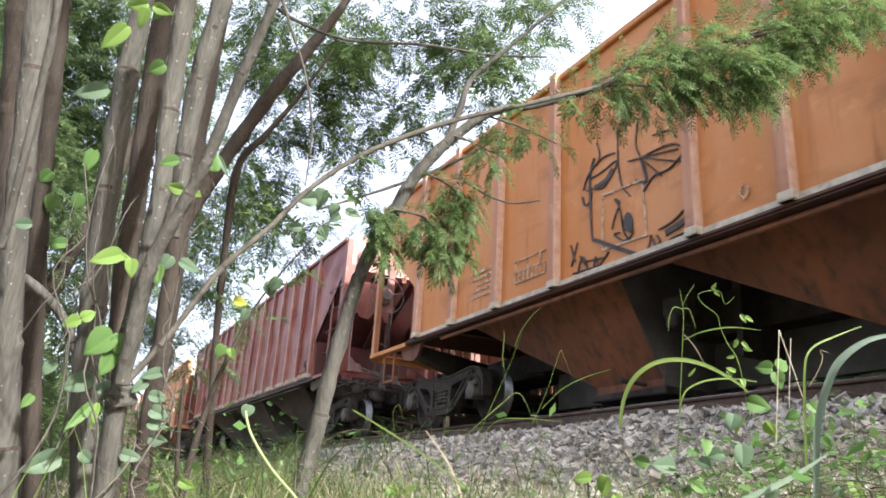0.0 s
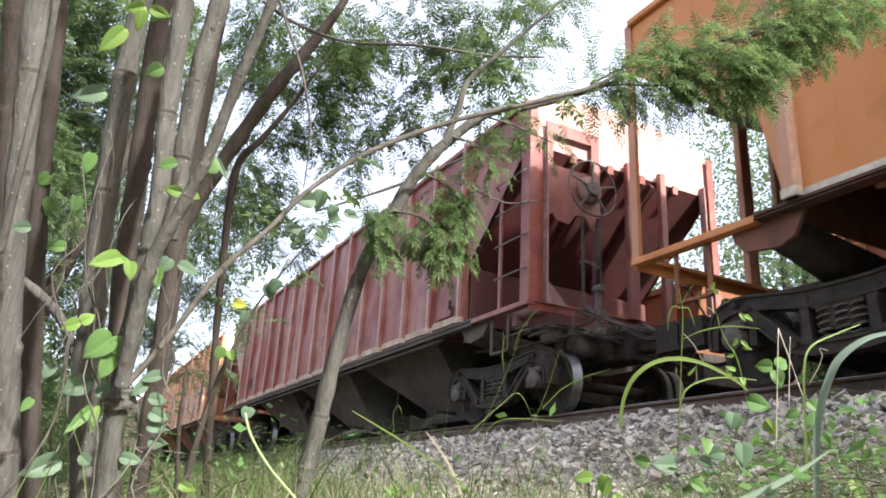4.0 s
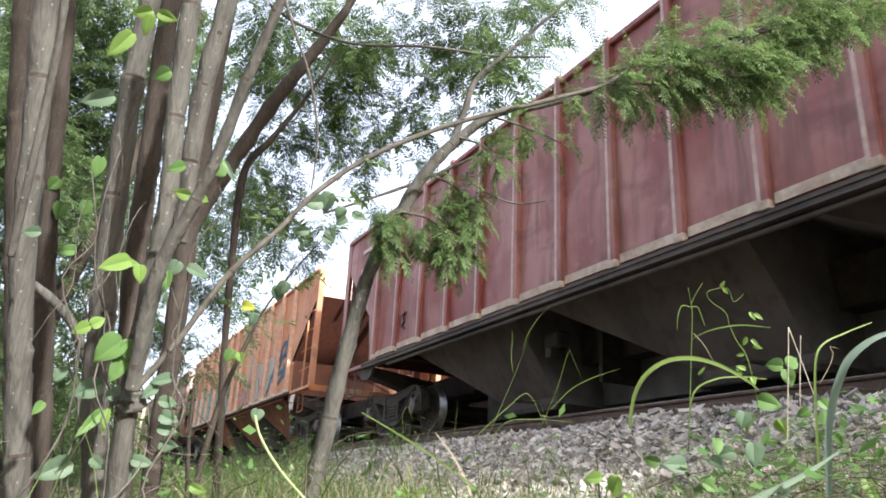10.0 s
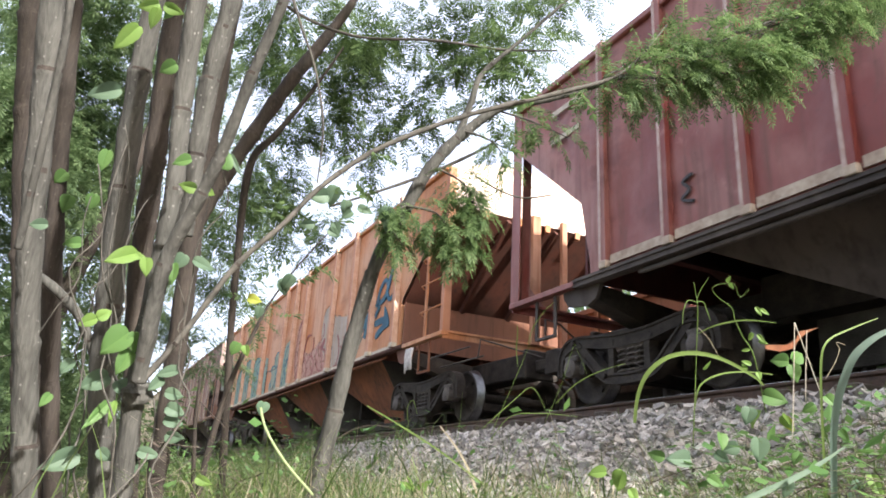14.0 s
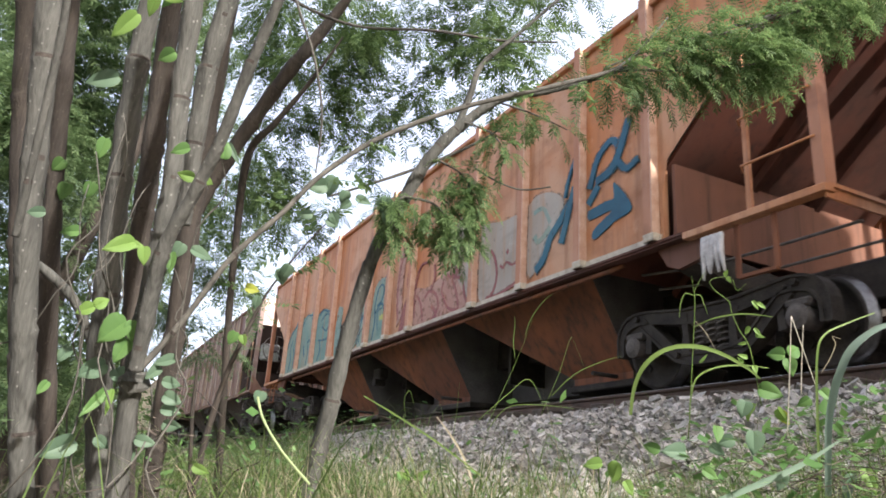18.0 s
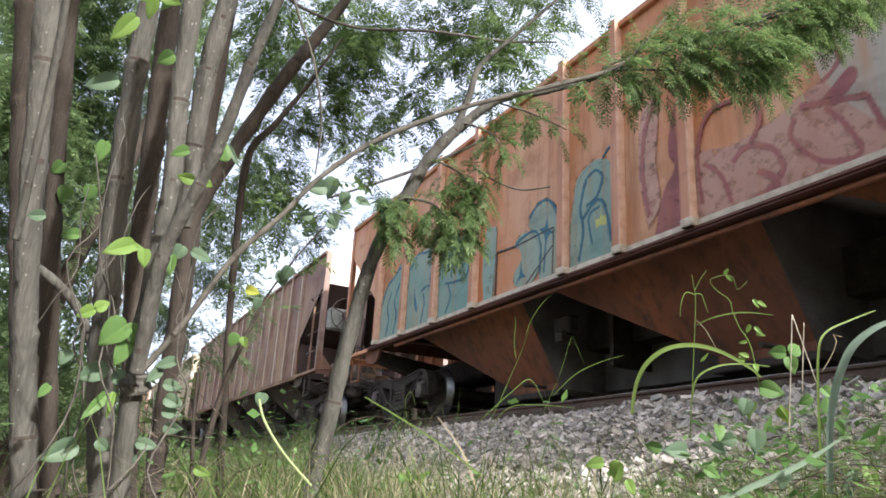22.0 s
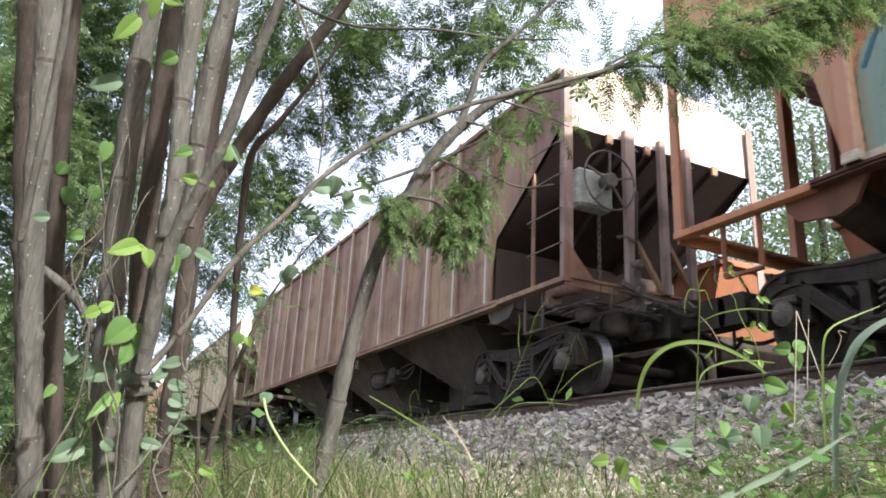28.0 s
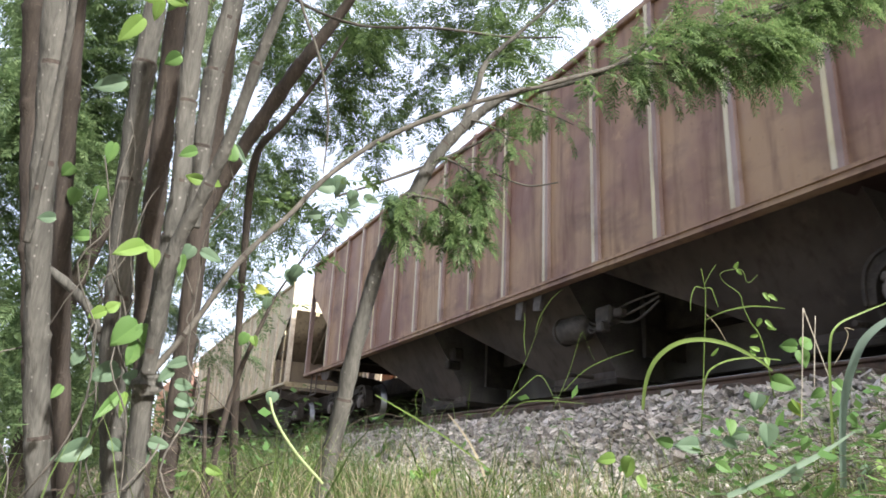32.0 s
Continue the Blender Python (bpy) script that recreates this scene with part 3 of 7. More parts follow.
def under_gear(w):
    """Air cylinder, valve and rods hung between two hoppers."""
    x, y = 1.4, -1.1
    c = part("air_cylinder", rod(bmesh.new(), [(x, y, 0.8, 0.08), (x + 0.02, y, 0.8, 0.15), (x + 0.05, y, 0.8, 0.17), (x + 0.52, y, 0.8, 0.17), (x + 0.56, y, 0.8, 0.13), (x + 0.64, y, 0.8, 0.09)], 0.17, 16), M_GEAR, w, "dusty round air brake cylinder")
    part("flange", rod(bmesh.new(), [(x + 0.09, y, 0.8), (x + 0.12, y, 0.8)], 0.19, 16), M_GEAR, c)
    for k in range(6):
        a = k * math.pi / 3
        part("bolt", rod(bmesh.new(), [(x + 0.07, y + 0.165 * math.cos(a), 0.8 + 0.165 * math.sin(a)), (x + 0.15, y + 0.165 * math.cos(a), 0.8 + 0.165 * math.sin(a))], 0.014, 6), M_STEEL_PALE, c)
    for dx, z in ((-0.25, 0.95), (0.18, 1.0)):
        part("hanger", prism(bmesh.new(), [(x + dx, z), (x + dx + 0.14, z - 0.02), (x + dx + 0.2, SILL - 0.1), (x + dx + 0.02, SILL - 0.1)], -HALF_W + 0.06, -HALF_W + 0.12), M_GEAR, w)
    part("brake_valve", box(box(box(bmesh.new(), x + 0.85, x + 1.15, y - 0.1, y + 0.1, 0.76, 0.98, 0.03), x + 0.92, x + 1.05, y - 0.14, y, 0.66, 0.78, 0.02), x + 1.15, x + 1.3, y - 0.06, y + 0.06, 0.82, 0.92, 0.02), M_GEAR, w)
    for k in range(3):
        q = spline([(x + 0.6, y, 0.88 - 0.03 * k), (x + 0.75, y - 0.03 * k, 0.8 - 0.06 * k), (x + 0.95, y + 0.02, 0.82), (x + 1.35, y + 0.05 * k, 0.95 - 0.1 * k), (x + 1.9, y, 0.98 - 0.05 * k)], 4)
        part("air_pipe", rod(bmesh.new(), q, 0.016, 6), M_GEAR, w)


def end_gear(w, l):
    """Brake pipes, cylinder, levers and chain on the platform at the head end."""
    tank = part("air_tank", rod(bmesh.new(), [(l - 1.55, -0.95, SILL + 0.2, 0.06), (l - 1.5, -0.95, SILL + 0.2, 0.1), (l - 1.0, -0.95, SILL + 0.2, 0.1), (l - 0.95, -0.95, SILL + 0.2, 0.13), (l - 0.82, -0.95, SILL + 0.2, 0.13), (l - 0.78, -0.95, SILL + 0.2, 0.05)], 0.1, 14), PAINT_DUSTY, w, "dusty brake cylinder on the platform")
    part("rod", rod(bmesh.new(), spline([(l - 0.8, -0.95, SILL + 0.22), (l - 0.6, -0.9, SILL + 0.2), (l - 0.35, -0.8, SILL + 0.1)], 3), 0.018), M_STEEL_PALE, tank)
    part("saddle", box(bmesh.new(), l - 1.4, l - 1.3, -1.06, -0.84, SILL, SILL + 0.14, 0.01), PAINT_DUSTY, tank)
    for y, z, r in ((-0.55, 0.92, 0.17), (-0.2, 0.86, 0.12)):
        t = part("air_reservoir", rod(bmesh.new(), [(l - 0.9, y, z, 0.05), (l - 0.88, y, z, r * 0.8), (l - 0.8, y, z, r), (l - 0.3, y, z, r), (l - 0.22, y, z, r * 0.8), (l - 0.19, y, z, 0.04)], r, 16), M_STEEL_PALE, w, "dusty rounded air reservoir")
        part("strap", rod(bmesh.new(), [(l - 0.62, y, z), (l - 0.57, y, z)], r + 0.008, 16), M_STEEL, t)
    lever = part("bell_crank", bar(bar(bmesh.new(), (l + 0.1, -0.72, SILL - 0.3), (l + 0.1, -0.68, SILL + 0.34), 0.09, 0.03, (1, 0, 0)), (l + 0.12, -0.95, SILL + 0.02), (l + 0.12, -0.45, SILL - 0.12), 0.07, 0.03, (1, 0, 0)), M_STEEL_PALE, w, "dusty brake lever")
    for z in (SILL + 0.3, SILL - 0.05, SILL - 0.28):
        part("pin", rod(bmesh.new(), [(l + 0.04, -0.7, z), (l + 0.2, -0.7, z)], 0.05, 10), M_STEEL_PALE, lever)
    part("shaft_guide", rod(bmesh.new(), [(l + 0.05, -0.66, SILL + 0.3), (l + 0.05, -0.62, 2.6)], 0.03, 8), M_STEEL, w)
    for k in range(6):
        o = 0.09 * k
        q = spline([(l - 0.95, -1.2 + o, SILL - 0.1 - 0.02 * k), (l - 0.5, -1.15 + o * 1.4, SILL - 0.16 + 0.03 * (k % 3)), (l - 0.15, -0.95 + o * 1.5, SILL - 0.22 - 0.05 * (k % 2)), (l + 0.12, -0.75 + o * 1.6, SILL - 0.12 - 0.06 * k)], 4)
        part("air_pipe", rod(bmesh.new(), q, 0.013 + 0.004 * (k % 3), 6), M_STEEL_PALE if k % 2 else M_STEEL, w)
    for y, z in ((-0.35, SILL - 0.15), (0.1, SILL - 0.1), (0.35, SILL - 0.2)):
        part("angle_cock", box(rod(bmesh.new(), [(l - 0.1, y, z), (l + 0.15, y, z), (l + 0.24, y + 0.03, z - 0.08)], 0.035, 8), l + 0.02, l + 0.1, y - 0.06, y + 0.06, z - 0.05, z + 0.06, 0.015), M_STEEL_PALE, w)
    part("hose", rod(bmesh.new(), spline([(l + 0.2, -0.32, SILL - 0.22), (l + 0.4, -0.2, SILL - 0.35), (l + 0.62, 0.05, SILL - 0.32), (l + 0.8, 0.3, SILL - 0.2)], 4), 0.024), M_STEEL, w)
    for k in range(7):
        link = [(l + 0.08 + (0.02 * math.sin(a) if k % 2 else 0), -0.95 + 0.045 * k + 0.03 * math.cos(a), SILL + 0.62 + 0.03 * math.sin(0.6 * k) + (0 if k % 2 else 0.018 * math.sin(a))) for a in (2 * math.pi * j / 8 for j in range(9))]
        part("chain_link", rod(bmesh.new(), link, 0.008, 4), M_STEEL_PALE, w)


def hopper_wagon(paint_mat, under_mat, ribs, rib_w, dent, band, brake, label, pale_rib, half_l, braced=False, stake_mat=None):
    HALF_L, END_X = half_l, half_l - 0.07
    END_Z = 3.48 if not pale_rib else 3.5 if band else 3.36      # lower edge of the end wall
    posts = (-0.7, -0.13, 0.33) if braced else (0.0, 0.6) if pale_rib else (0.0, 0.59)
    wheel_y, wheel_z = (-1.12, 2.61) if braced else (-0.78, 2.98)
    slope = (END_Z - SILL - 0.8) / (END_X - BODY)

    def rake(x):
        """Lower edge of the side sheet: the sill, then up along the end slope."""
        return SILL + 0.02 if abs(x) <= BODY + 1e-6 else SILL + 0.8 + (abs(x) - BODY) * slope

    w = thing("hopper_wagon", label, "hopper wagon", "wagons of the moving train")
    # side sheets, stakes and bands
    cuts = sorted(set([-END_X, -BODY, BODY, END_X] + list(ribs)))
    cuts = [c for i, c in enumerate(cuts) if i == 0 or c - cuts[i - 1] > 0.25]
    for s in (-1, 1):
        for k, (a, b) in enumerate(zip(cuts, cuts[1:])):
            vs, fs = dented_panel(a, b, rake if abs(a + b) / 2 > BODY else (lambda x: SILL + 0.02), dent, k * 3.7 + len(label), s)
            part("side_panel", mesh_of("side_panel", vs, fs, paint_mat, True), paint_mat, w)
        proud = 0.075 if not pale_rib else 0.045 if band else 0.03
        for x in ribs:
            z0 = rake(x) if abs(x) > BODY + 0.1 else SILL + 0.02
            bm = prism(bmesh.new(), [(x - rib_w / 2, z0), (x + rib_w / 2, z0), (x + rib_w / 2, TOP + 0.1), (x - rib_w / 2, TOP + 0.1)], s * (HALF_W - 0.03), s * (HALF_W + proud))
            bmesh.ops.recalc_face_normals(bm, faces=bm.faces)
            stake = part("stake", bm, stake_mat or paint_mat, w)
            if pale_rib:
                bm = box(bmesh.new(), x - rib_w / 2 - 0.012, x - rib_w / 2 + (0.028 if band else 0.038), s * (HALF_W - 0.02), s * (HALF_W + proud + 0.004), z0 + 0.005, TOP + 0.09)
                part("worn_edge", bm, M_EDGE_PINK if band else M_PALE, stake, "pale worn flange")
            else:
                part("worn_edge", box(bmesh.new(), x + rib_w / 2 - 0.014, x + rib_w / 2 + 0.003, s * (HALF_W - 0.02), s * (HALF_W + 0.079), z0 + 0.09, TOP + 0.09), M_EDGE, stake, "thin worn bright edge")
            if band or not pale_rib:
                part("foot_plate", box(bmesh.new(), x - rib_w * 0.6, x + rib_w * 0.6, s * (HALF_W - 0.02), s * (HALF_W + proud + 0.01), z0, z0 + 0.09, 0.01), (M_TAN if band == "dashes" else M_CREAM) if band else paint_mat, stake)
        if band == "dashes":
            for a, b in zip(ribs, ribs[1:]):
                part("reflective_band", box(bmesh.new(), a + rib_w * 0.8, b - rib_w * 0.8, s * (HALF_W - 0.012), s * (HALF_W + 0.004), SILL + 0.06, SILL + 0.16), M_TAN, w, "dusty cream band")
        elif band == "line":
            part("reflective_band", box(bmesh.new(), -BODY, BODY, s * (HALF_W - 0.012), s * (HALF_W + 0.004), SILL + 0.03, SILL + 0.09), M_CREAM, w, "dusty cream line")
        part("top_chord", box(bmesh.new(), -END_X, END_X, s * (HALF_W - 0.08), s * (HALF_W + 0.035), TOP - 0.02, TOP + 0.07, 0.015), paint_mat, w)
        W = HALF_W
        drop = 0.45 if band == "line" else 1.0      # the orange wagons have a slimmer sill
        bm = extrude_x(bmesh.new(), [(s * v, SILL + (z * drop if z < 0 else z)) for v, z in ((W - 0.1, 0.02), (W + 0.03, 0.02), (W + 0.03, -0.015), (W + 0.012, -0.02), (W + 0.012, -0.06), (W + 0.03, -0.065), (W + 0.03, -0.08), (W - 0.1, -0.08))], -BODY - 0.3, BODY + 0.3)
        for e in (-1, 1):
            part("sill_end", box(bmesh.new(), e * (BODY + 0.3), e * HALF_L, s * (HALF_W - 0.1), s * (HALF_W + 0.02), SILL - 0.055, SILL + 0.015, 0.006), paint_mat, w)
        # Banded sills reuse the shade-darkened coats for their dark lower edge.
        part("side_sill", bm, paint_mat if not band else SOOT_SHADE_DARK if band == "dashes" else SLOPE[paint_mat.name], w)
        py, pz = (HALF_W - 0.07, SILL - 0.085) if band == "line" else (HALF_W - 0.05, SILL - 0.125)
        rodbm = rod(bmesh.new(), [(-6.35, s * (py - 0.06), pz + 0.04), (-6.2, s * py, pz), (6.2, s * py, pz), (6.35, s * (py - 0.06), pz + 0.04)], 0.03, 8)
        if band:
            part("pipe", rodbm, under_mat, w)
        else:
            rodbm.free()
    # roof
    bm = bmesh.new()
    arc = [(HALF_W * math.sin(radians(t)) / math.sin(radians(50)), TOP + 0.06 + 0.28 * (math.cos(radians(t)) - math.cos(radians(50))) / (1 - math.cos(radians(50)))) for t in range(-50, 51, 10)]
    a = [bm.verts.new((-END_X, y * 0.97, z)) for y, z in arc]
    b = [bm.verts.new((END_X, y * 0.97, z)) for y, z in arc]
    for i in range(len(arc) - 1):
        bm.faces.new((a[i], b[i], b[i + 1], a[i + 1]))
    bm.faces.new(a[::-1]), bm.faces.new(b)
    part("roof", bm, END_PAINT[paint_mat.name], w, "curved roof, sunlight put into its pale colour")
    for hx in (-5.4, -1.8, 1.8, 5.4):
        part("hatch", box(bmesh.new(), hx - 1.2, hx + 1.2, -0.35, 0.35, TOP + 0.3, TOP + 0.42, 0.03), under_mat, w)
    # ends
    for e in (-1, 1):
        bm = box(bmesh.new(), e * (END_X - 0.02), e * END_X, -HALF_W + 0.02, HALF_W - 0.02, END_Z, TOP + 0.05)
        part("end_wall", bm, END_PAINT[paint_mat.name], w, "end wall with the sun's glare in its colour")
        for y in (-0.95, -0.3, 0.3, 0.95):
            part("bracket", prism(bmesh.new(), [(e * (END_X - 0.02), END_Z + 0.02), (e * (END_X + 0.03), END_Z + 0.02), (e * (END_X + 0.02), END_Z - 0.11), (e * (END_X - 0.02), END_Z - 0.13)], y - 0.05, y + 0.05), paint_mat, w)
        foot = (END_X - (END_Z - SILL + 0.05) / slope, SILL - 0.05)
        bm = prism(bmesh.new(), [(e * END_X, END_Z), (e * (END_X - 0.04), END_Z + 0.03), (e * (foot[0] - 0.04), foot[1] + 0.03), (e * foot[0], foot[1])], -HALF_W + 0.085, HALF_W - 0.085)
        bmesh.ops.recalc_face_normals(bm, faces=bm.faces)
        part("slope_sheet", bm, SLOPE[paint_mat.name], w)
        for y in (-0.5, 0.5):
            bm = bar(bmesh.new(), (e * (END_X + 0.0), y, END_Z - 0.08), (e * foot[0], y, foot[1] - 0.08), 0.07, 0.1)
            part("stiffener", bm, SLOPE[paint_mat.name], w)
        # triangular gusset sheet between side sill and slope
        for s in (-1, 1):
            part("gusset", box(bmesh.new(), e * (BODY - 0.02), e * (BODY + 0.02), s * (HALF_W - 0.1), s * (HALF_W - 0.02), SILL, SILL + 0.8), paint_mat, w)
            bm = bmesh.new()
            wide = band == "dashes"
            box(bm, e * (HALF_L - (0.2 if wide else 0.1)), e * HALF_L, s * (HALF_W - 0.015), s * HALF_W, SILL, TOP + 0.02)
            box(bm, e * (HALF_L - 0.015), e * HALF_L, s * (HALF_W - 0.13), s * (HALF_W - 0.015), SILL, TOP + 0.02)
            post = part("corner_post", bm, stake_mat or paint_mat, w)
            if wide:
                part("flange", box(bmesh.new(), e * (HALF_L - 0.06), e * (HALF_L + 0.05), s * (HALF_W - 0.27), s * (HALF_W - 0.25), SILL, END_Z + 0.1), PAINT_DUSTY, post)
                part("web", box(bmesh.new(), e * (HALF_L - 0.06), e * (HALF_L - 0.045), s * (HALF_W - 0.25), s * (HALF_W - 0.13), SILL, END_Z + 0.1), paint_mat, post)
                part("foot_gusset", extrude_x(bmesh.new(), [(s * (HALF_W - 0.25), SILL), (s * (HALF_W - 0.62), SILL), (s * (HALF_W - 0.25), SILL + 0.34)], e * (HALF_L - 0.01), e * (HALF_L + 0.01)), PAINT_DUSTY, post)
            # stirrup step under the corner
            bm = bmesh.new()
            for dx in (0.95, 0.55):
                bar(bm, (e * (HALF_L - dx), s * (HALF_W - 0.06), SILL - 0.02), (e * (HALF_L - dx), s * (HALF_W - 0.06), SILL - 0.55), 0.05, 0.02, (0, 1, 0))
            bar(bm, (e * (HALF_L - 0.95), s * (HALF_W - 0.06), SILL - 0.55), (e * (HALF_L - 0.55), s * (HALF_W - 0.06), SILL - 0.55), 0.05, 0.03)
            part("step", bm, under_mat, w)
            # bolster wing plate below the sill
            bm = prism(bmesh.new(), [(e * (BODY - 0.12), SILL - 0.04), (e * (BODY + 0.62), SILL - 0.04), (e * (BODY + 0.6), SILL - 0.14), (e * (BODY + 0.5), SILL - 0.25), (e * (BODY + 0.15), SILL - 0.3), (e * BODY, SILL - 0.24)], s * (HALF_W - 0.07), s * (HALF_W - 0.12))
            bmesh.ops.recalc_face_normals(bm, faces=bm.faces)
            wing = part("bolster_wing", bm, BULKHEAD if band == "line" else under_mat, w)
            bm = extrude_x(bmesh.new(), [(s * (HALF_W - 0.12), SILL - 0.06), (s * (HALF_W - 0.12), SILL - 0.24), (s * 0.7, SILL - 0.5), (s * 0.3, SILL - 0.52), (s * 0.3, SILL - 0.2)], e * (BODY + 0.02), e * (BODY + 0.3))
            part("arm", bm, M_STEEL, wing)
            if s * e > 0:
                continue
            # ladder on the side
            lad = part("ladder", bar(bmesh.new(), (e * (HALF_L - 0.78), s * (HALF_W - 0.06), SILL), (e * (HALF_L - 0.78), s * (HALF_W - 0.06), END_Z - 0.35), 0.035, 0.05), paint_mat, w)
            for k in range(4):
                z = SILL + 0.42 + 0.46 * k
                part("rung", rod(bmesh.new(), [(e * (HALF_L - 0.8), s * (HALF_W - 0.02), z - 0.03), (e * (HALF_L - 0.76), s * (HALF_W + 0.05), z), (e * (HALF_L - 0.12), s * (HALF_W + 0.05), z), (e * (HALF_L - 0.06), s * (HALF_W - 0.0), z + 0.03)], 0.012), M_STEEL_PALE if pale_rib else paint_mat, lad)
        bm = bmesh.new()
        box(bm, e * (HALF_L - 0.04), e * (HALF_L - 0.02), -HALF_W + 0.02, HALF_W - 0.02, SILL - 0.1, SILL + 0.03)
        box(bm, e * (HALF_L - 0.12), e * HALF_L, -HALF_W + 0.02, HALF_W - 0.02, SILL - 0.005, SILL + 0.03)
        part("end_sill", bm, paint_mat, w)
        for k, y in enumerate(posts if e > 0 else (0.1,)):
            part("post", box(bmesh.new(), e * (HALF_L - 0.03), e * (HALF_L + 0.06), y - (0.085 if k == 0 else 0.055), y + (0.085 if k == 0 else 0.055), SILL, END_Z + 0.1, 0.008), stake_mat or paint_mat, w)
            if braced and e > 0 and k < 2:
                part("brace", bar(bmesh.new(), (HALF_L, y, SILL + 0.8), (HALF_L, y + 0.52, SILL + 0.03), 0.06, 0.05, (1, 0, 0)), paint_mat, w)
        if braced and e > 0:
            part("knee_plate", extrude_x(bmesh.new(), [(-HALF_W, SILL), (-HALF_W + 0.45, SILL), (-HALF_W, SILL + 0.5)], HALF_L - 0.012, HALF_L + 0.003), paint_mat, w)
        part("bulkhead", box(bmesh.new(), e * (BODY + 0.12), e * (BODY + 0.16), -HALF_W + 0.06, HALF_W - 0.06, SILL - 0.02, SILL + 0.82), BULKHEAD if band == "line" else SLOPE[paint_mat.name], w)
        # draft sill, coupler, hoses and lever
        part("draft_sill", box(bmesh.new(), e * (HALF_L + 0.15), e * 5.6, -0.2, 0.2, 0.72, 1.12, 0.02), M_STEEL, w)
        bm = bmesh.new()
        box(bm, e * (HALF_L + 0.1), e * (HALF_L + 0.62), -0.09, 0.09, 0.8, 1.0, 0.03)
        prism(bm, [(e * (HALF_L + 0.55), 0.72), (e * (HALF_L + 0.93), 0.72), (e * (HALF_L + 0.96), 0.78), (e * (HALF_L + 0.96), 1.03), (e * (HALF_L + 0.9), 1.08), (e * (HALF_L + 0.58), 1.08)], -0.16, 0.02 * e + 0.1)
        box(bm, e * (HALF_L + 0.08), e * (HALF_L + 0.18), -0.28, 0.28, 0.68, 1.16, 0.02)
        bmesh.ops.recalc_face_normals(bm, faces=bm.faces)
        part("coupler", bm, M_STEEL, w, "heavy cast knuckle coupler")
        part("lever", rod(bmesh.new(), [(e * (HALF_L + 0.08), -1.1, SILL - 0.35), (e * (HALF_L + 0.1), -1.08, SILL - 0.06), (e * (HALF_L + 0.14), -0.8, SILL - 0.1), (e * (HALF_L + 0.5), -0.1, SILL - 0.3)], 0.014), M_STEEL_PALE, w, "bent uncoupling rod")
        hose = spline([(e * (HALF_L - 0.1), 0.35, 0.95), (e * (HALF_L + 0.3), 0.38, 0.72), (e * (HALF_L + 0.7), 0.25, 0.55), (e * (HALF_L + 0.95), 0.1, 0.62)], 4)
        part("brake_hose", rod(bmesh.new(), hose, 0.025), M_STEEL, w)
        bogie(w, e * 7.08)
        # rods and pipes over the bogie
        for y, z in ((-1.2, 1.12), (-0.95, 1.0), (0.9, 1.05)) if e > 0 else ((0.9, 1.05),):
            bm = rod(bmesh.new(), [(e * 6.2, y, z + 0.1), (e * 7.2, y - 0.03, z - 0.03), (e * (HALF_L - 0.1), y + 0.05, z)], 0.016, 5)
            part("brake_rod", bm, M_STEEL_PALE, w)
        if brake and e > 0:
            part("valve", rod(bmesh.new(), [(HALF_L - 0.75, -0.95, 1.02, 0.05), (HALF_L - 0.7, -0.95, 1.02, 0.1), (HALF_L - 0.45, -0.95, 1.02, 0.1), (HALF_L - 0.4, -0.95, 1.02, 0.05)], 0.1, 12), M_STEEL_PALE, w)
            end_gear(w, HALF_L)
            for k in range(4):
                q = spline([(HALF_L - 1.1, -1.2 + 0.08 * k, 1.18 - 0.03 * k), (HALF_L - 0.6, -1.1 + 0.1 * k, 1.12 + 0.02 * k), (HALF_L - 0.2, -0.9 + 0.12 * k, 1.05), (HALF_L + 0.02, -0.6 + 0.1 * k, 0.95)], 3)
                part("air_pipe", rod(bmesh.new(), q, 0.018, 6), M_STEEL_PALE, w)
    # Added sheet that closes the view below the hoppers; not a known part.
    part("ridge_sheet", box(bmesh.new(), -5.6, 5.6, 0.1, 0.2, 0.24, 0.8), M_SOOT_SHADE, w)
    part("center_sill", box(bmesh.new(), -6.0, 6.0, -0.22, 0.22, 0.78, SILL, 0.01), M_STEEL, w)
    # hoppers
    for x in (b + (0.4 if braced else 0.0) for b in BAYS):
        bm = bmesh.new()
        fore = 0.0 if band == "line" else 0.18
        t = [(x - 3.98, -HALF_W + 0.14), (x + 0.02, -HALF_W + 0.14), (x + 0.02, HALF_W - 0.14), (x - 3.98, HALF_W - 0.14)]
        m = [(x - 1.15, -0.72), (x + fore, -0.72), (x + fore, 0.72), (x - 1.15, 0.72)]
        top = [bm.verts.new((a, b, SILL + 0.42)) for a, b in t]
        mid = [bm.verts.new((a, b, 0.28)) for a, b in m]
        low = [bm.verts.new((a, b, 0.16)) for a, b in m]
        for u, v in ((top, mid), (mid, low)):
            for i in range(4):
                bm.faces.new((u[i], u[(i + 1) % 4], v[(i + 1) % 4], v[i]))
        bm.faces.new(low)
        bmesh.ops.recalc_face_normals(bm, faces=bm.faces)
        h = part("hopper", bm, under_mat, w, "sloping sooty discharge hopper with face shading in its colours")
        h.data.materials.append(M_SOOT_SHADE)
        # Tone chosen by normal: side and end shading is put into the colour.
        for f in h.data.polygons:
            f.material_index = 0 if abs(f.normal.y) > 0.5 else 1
        part("outlet_gate", box(bmesh.new(), x - 1.22, x + fore + 0.06, -0.76, 0.76, 0.1, 0.19, 0.015), M_STEEL, h)
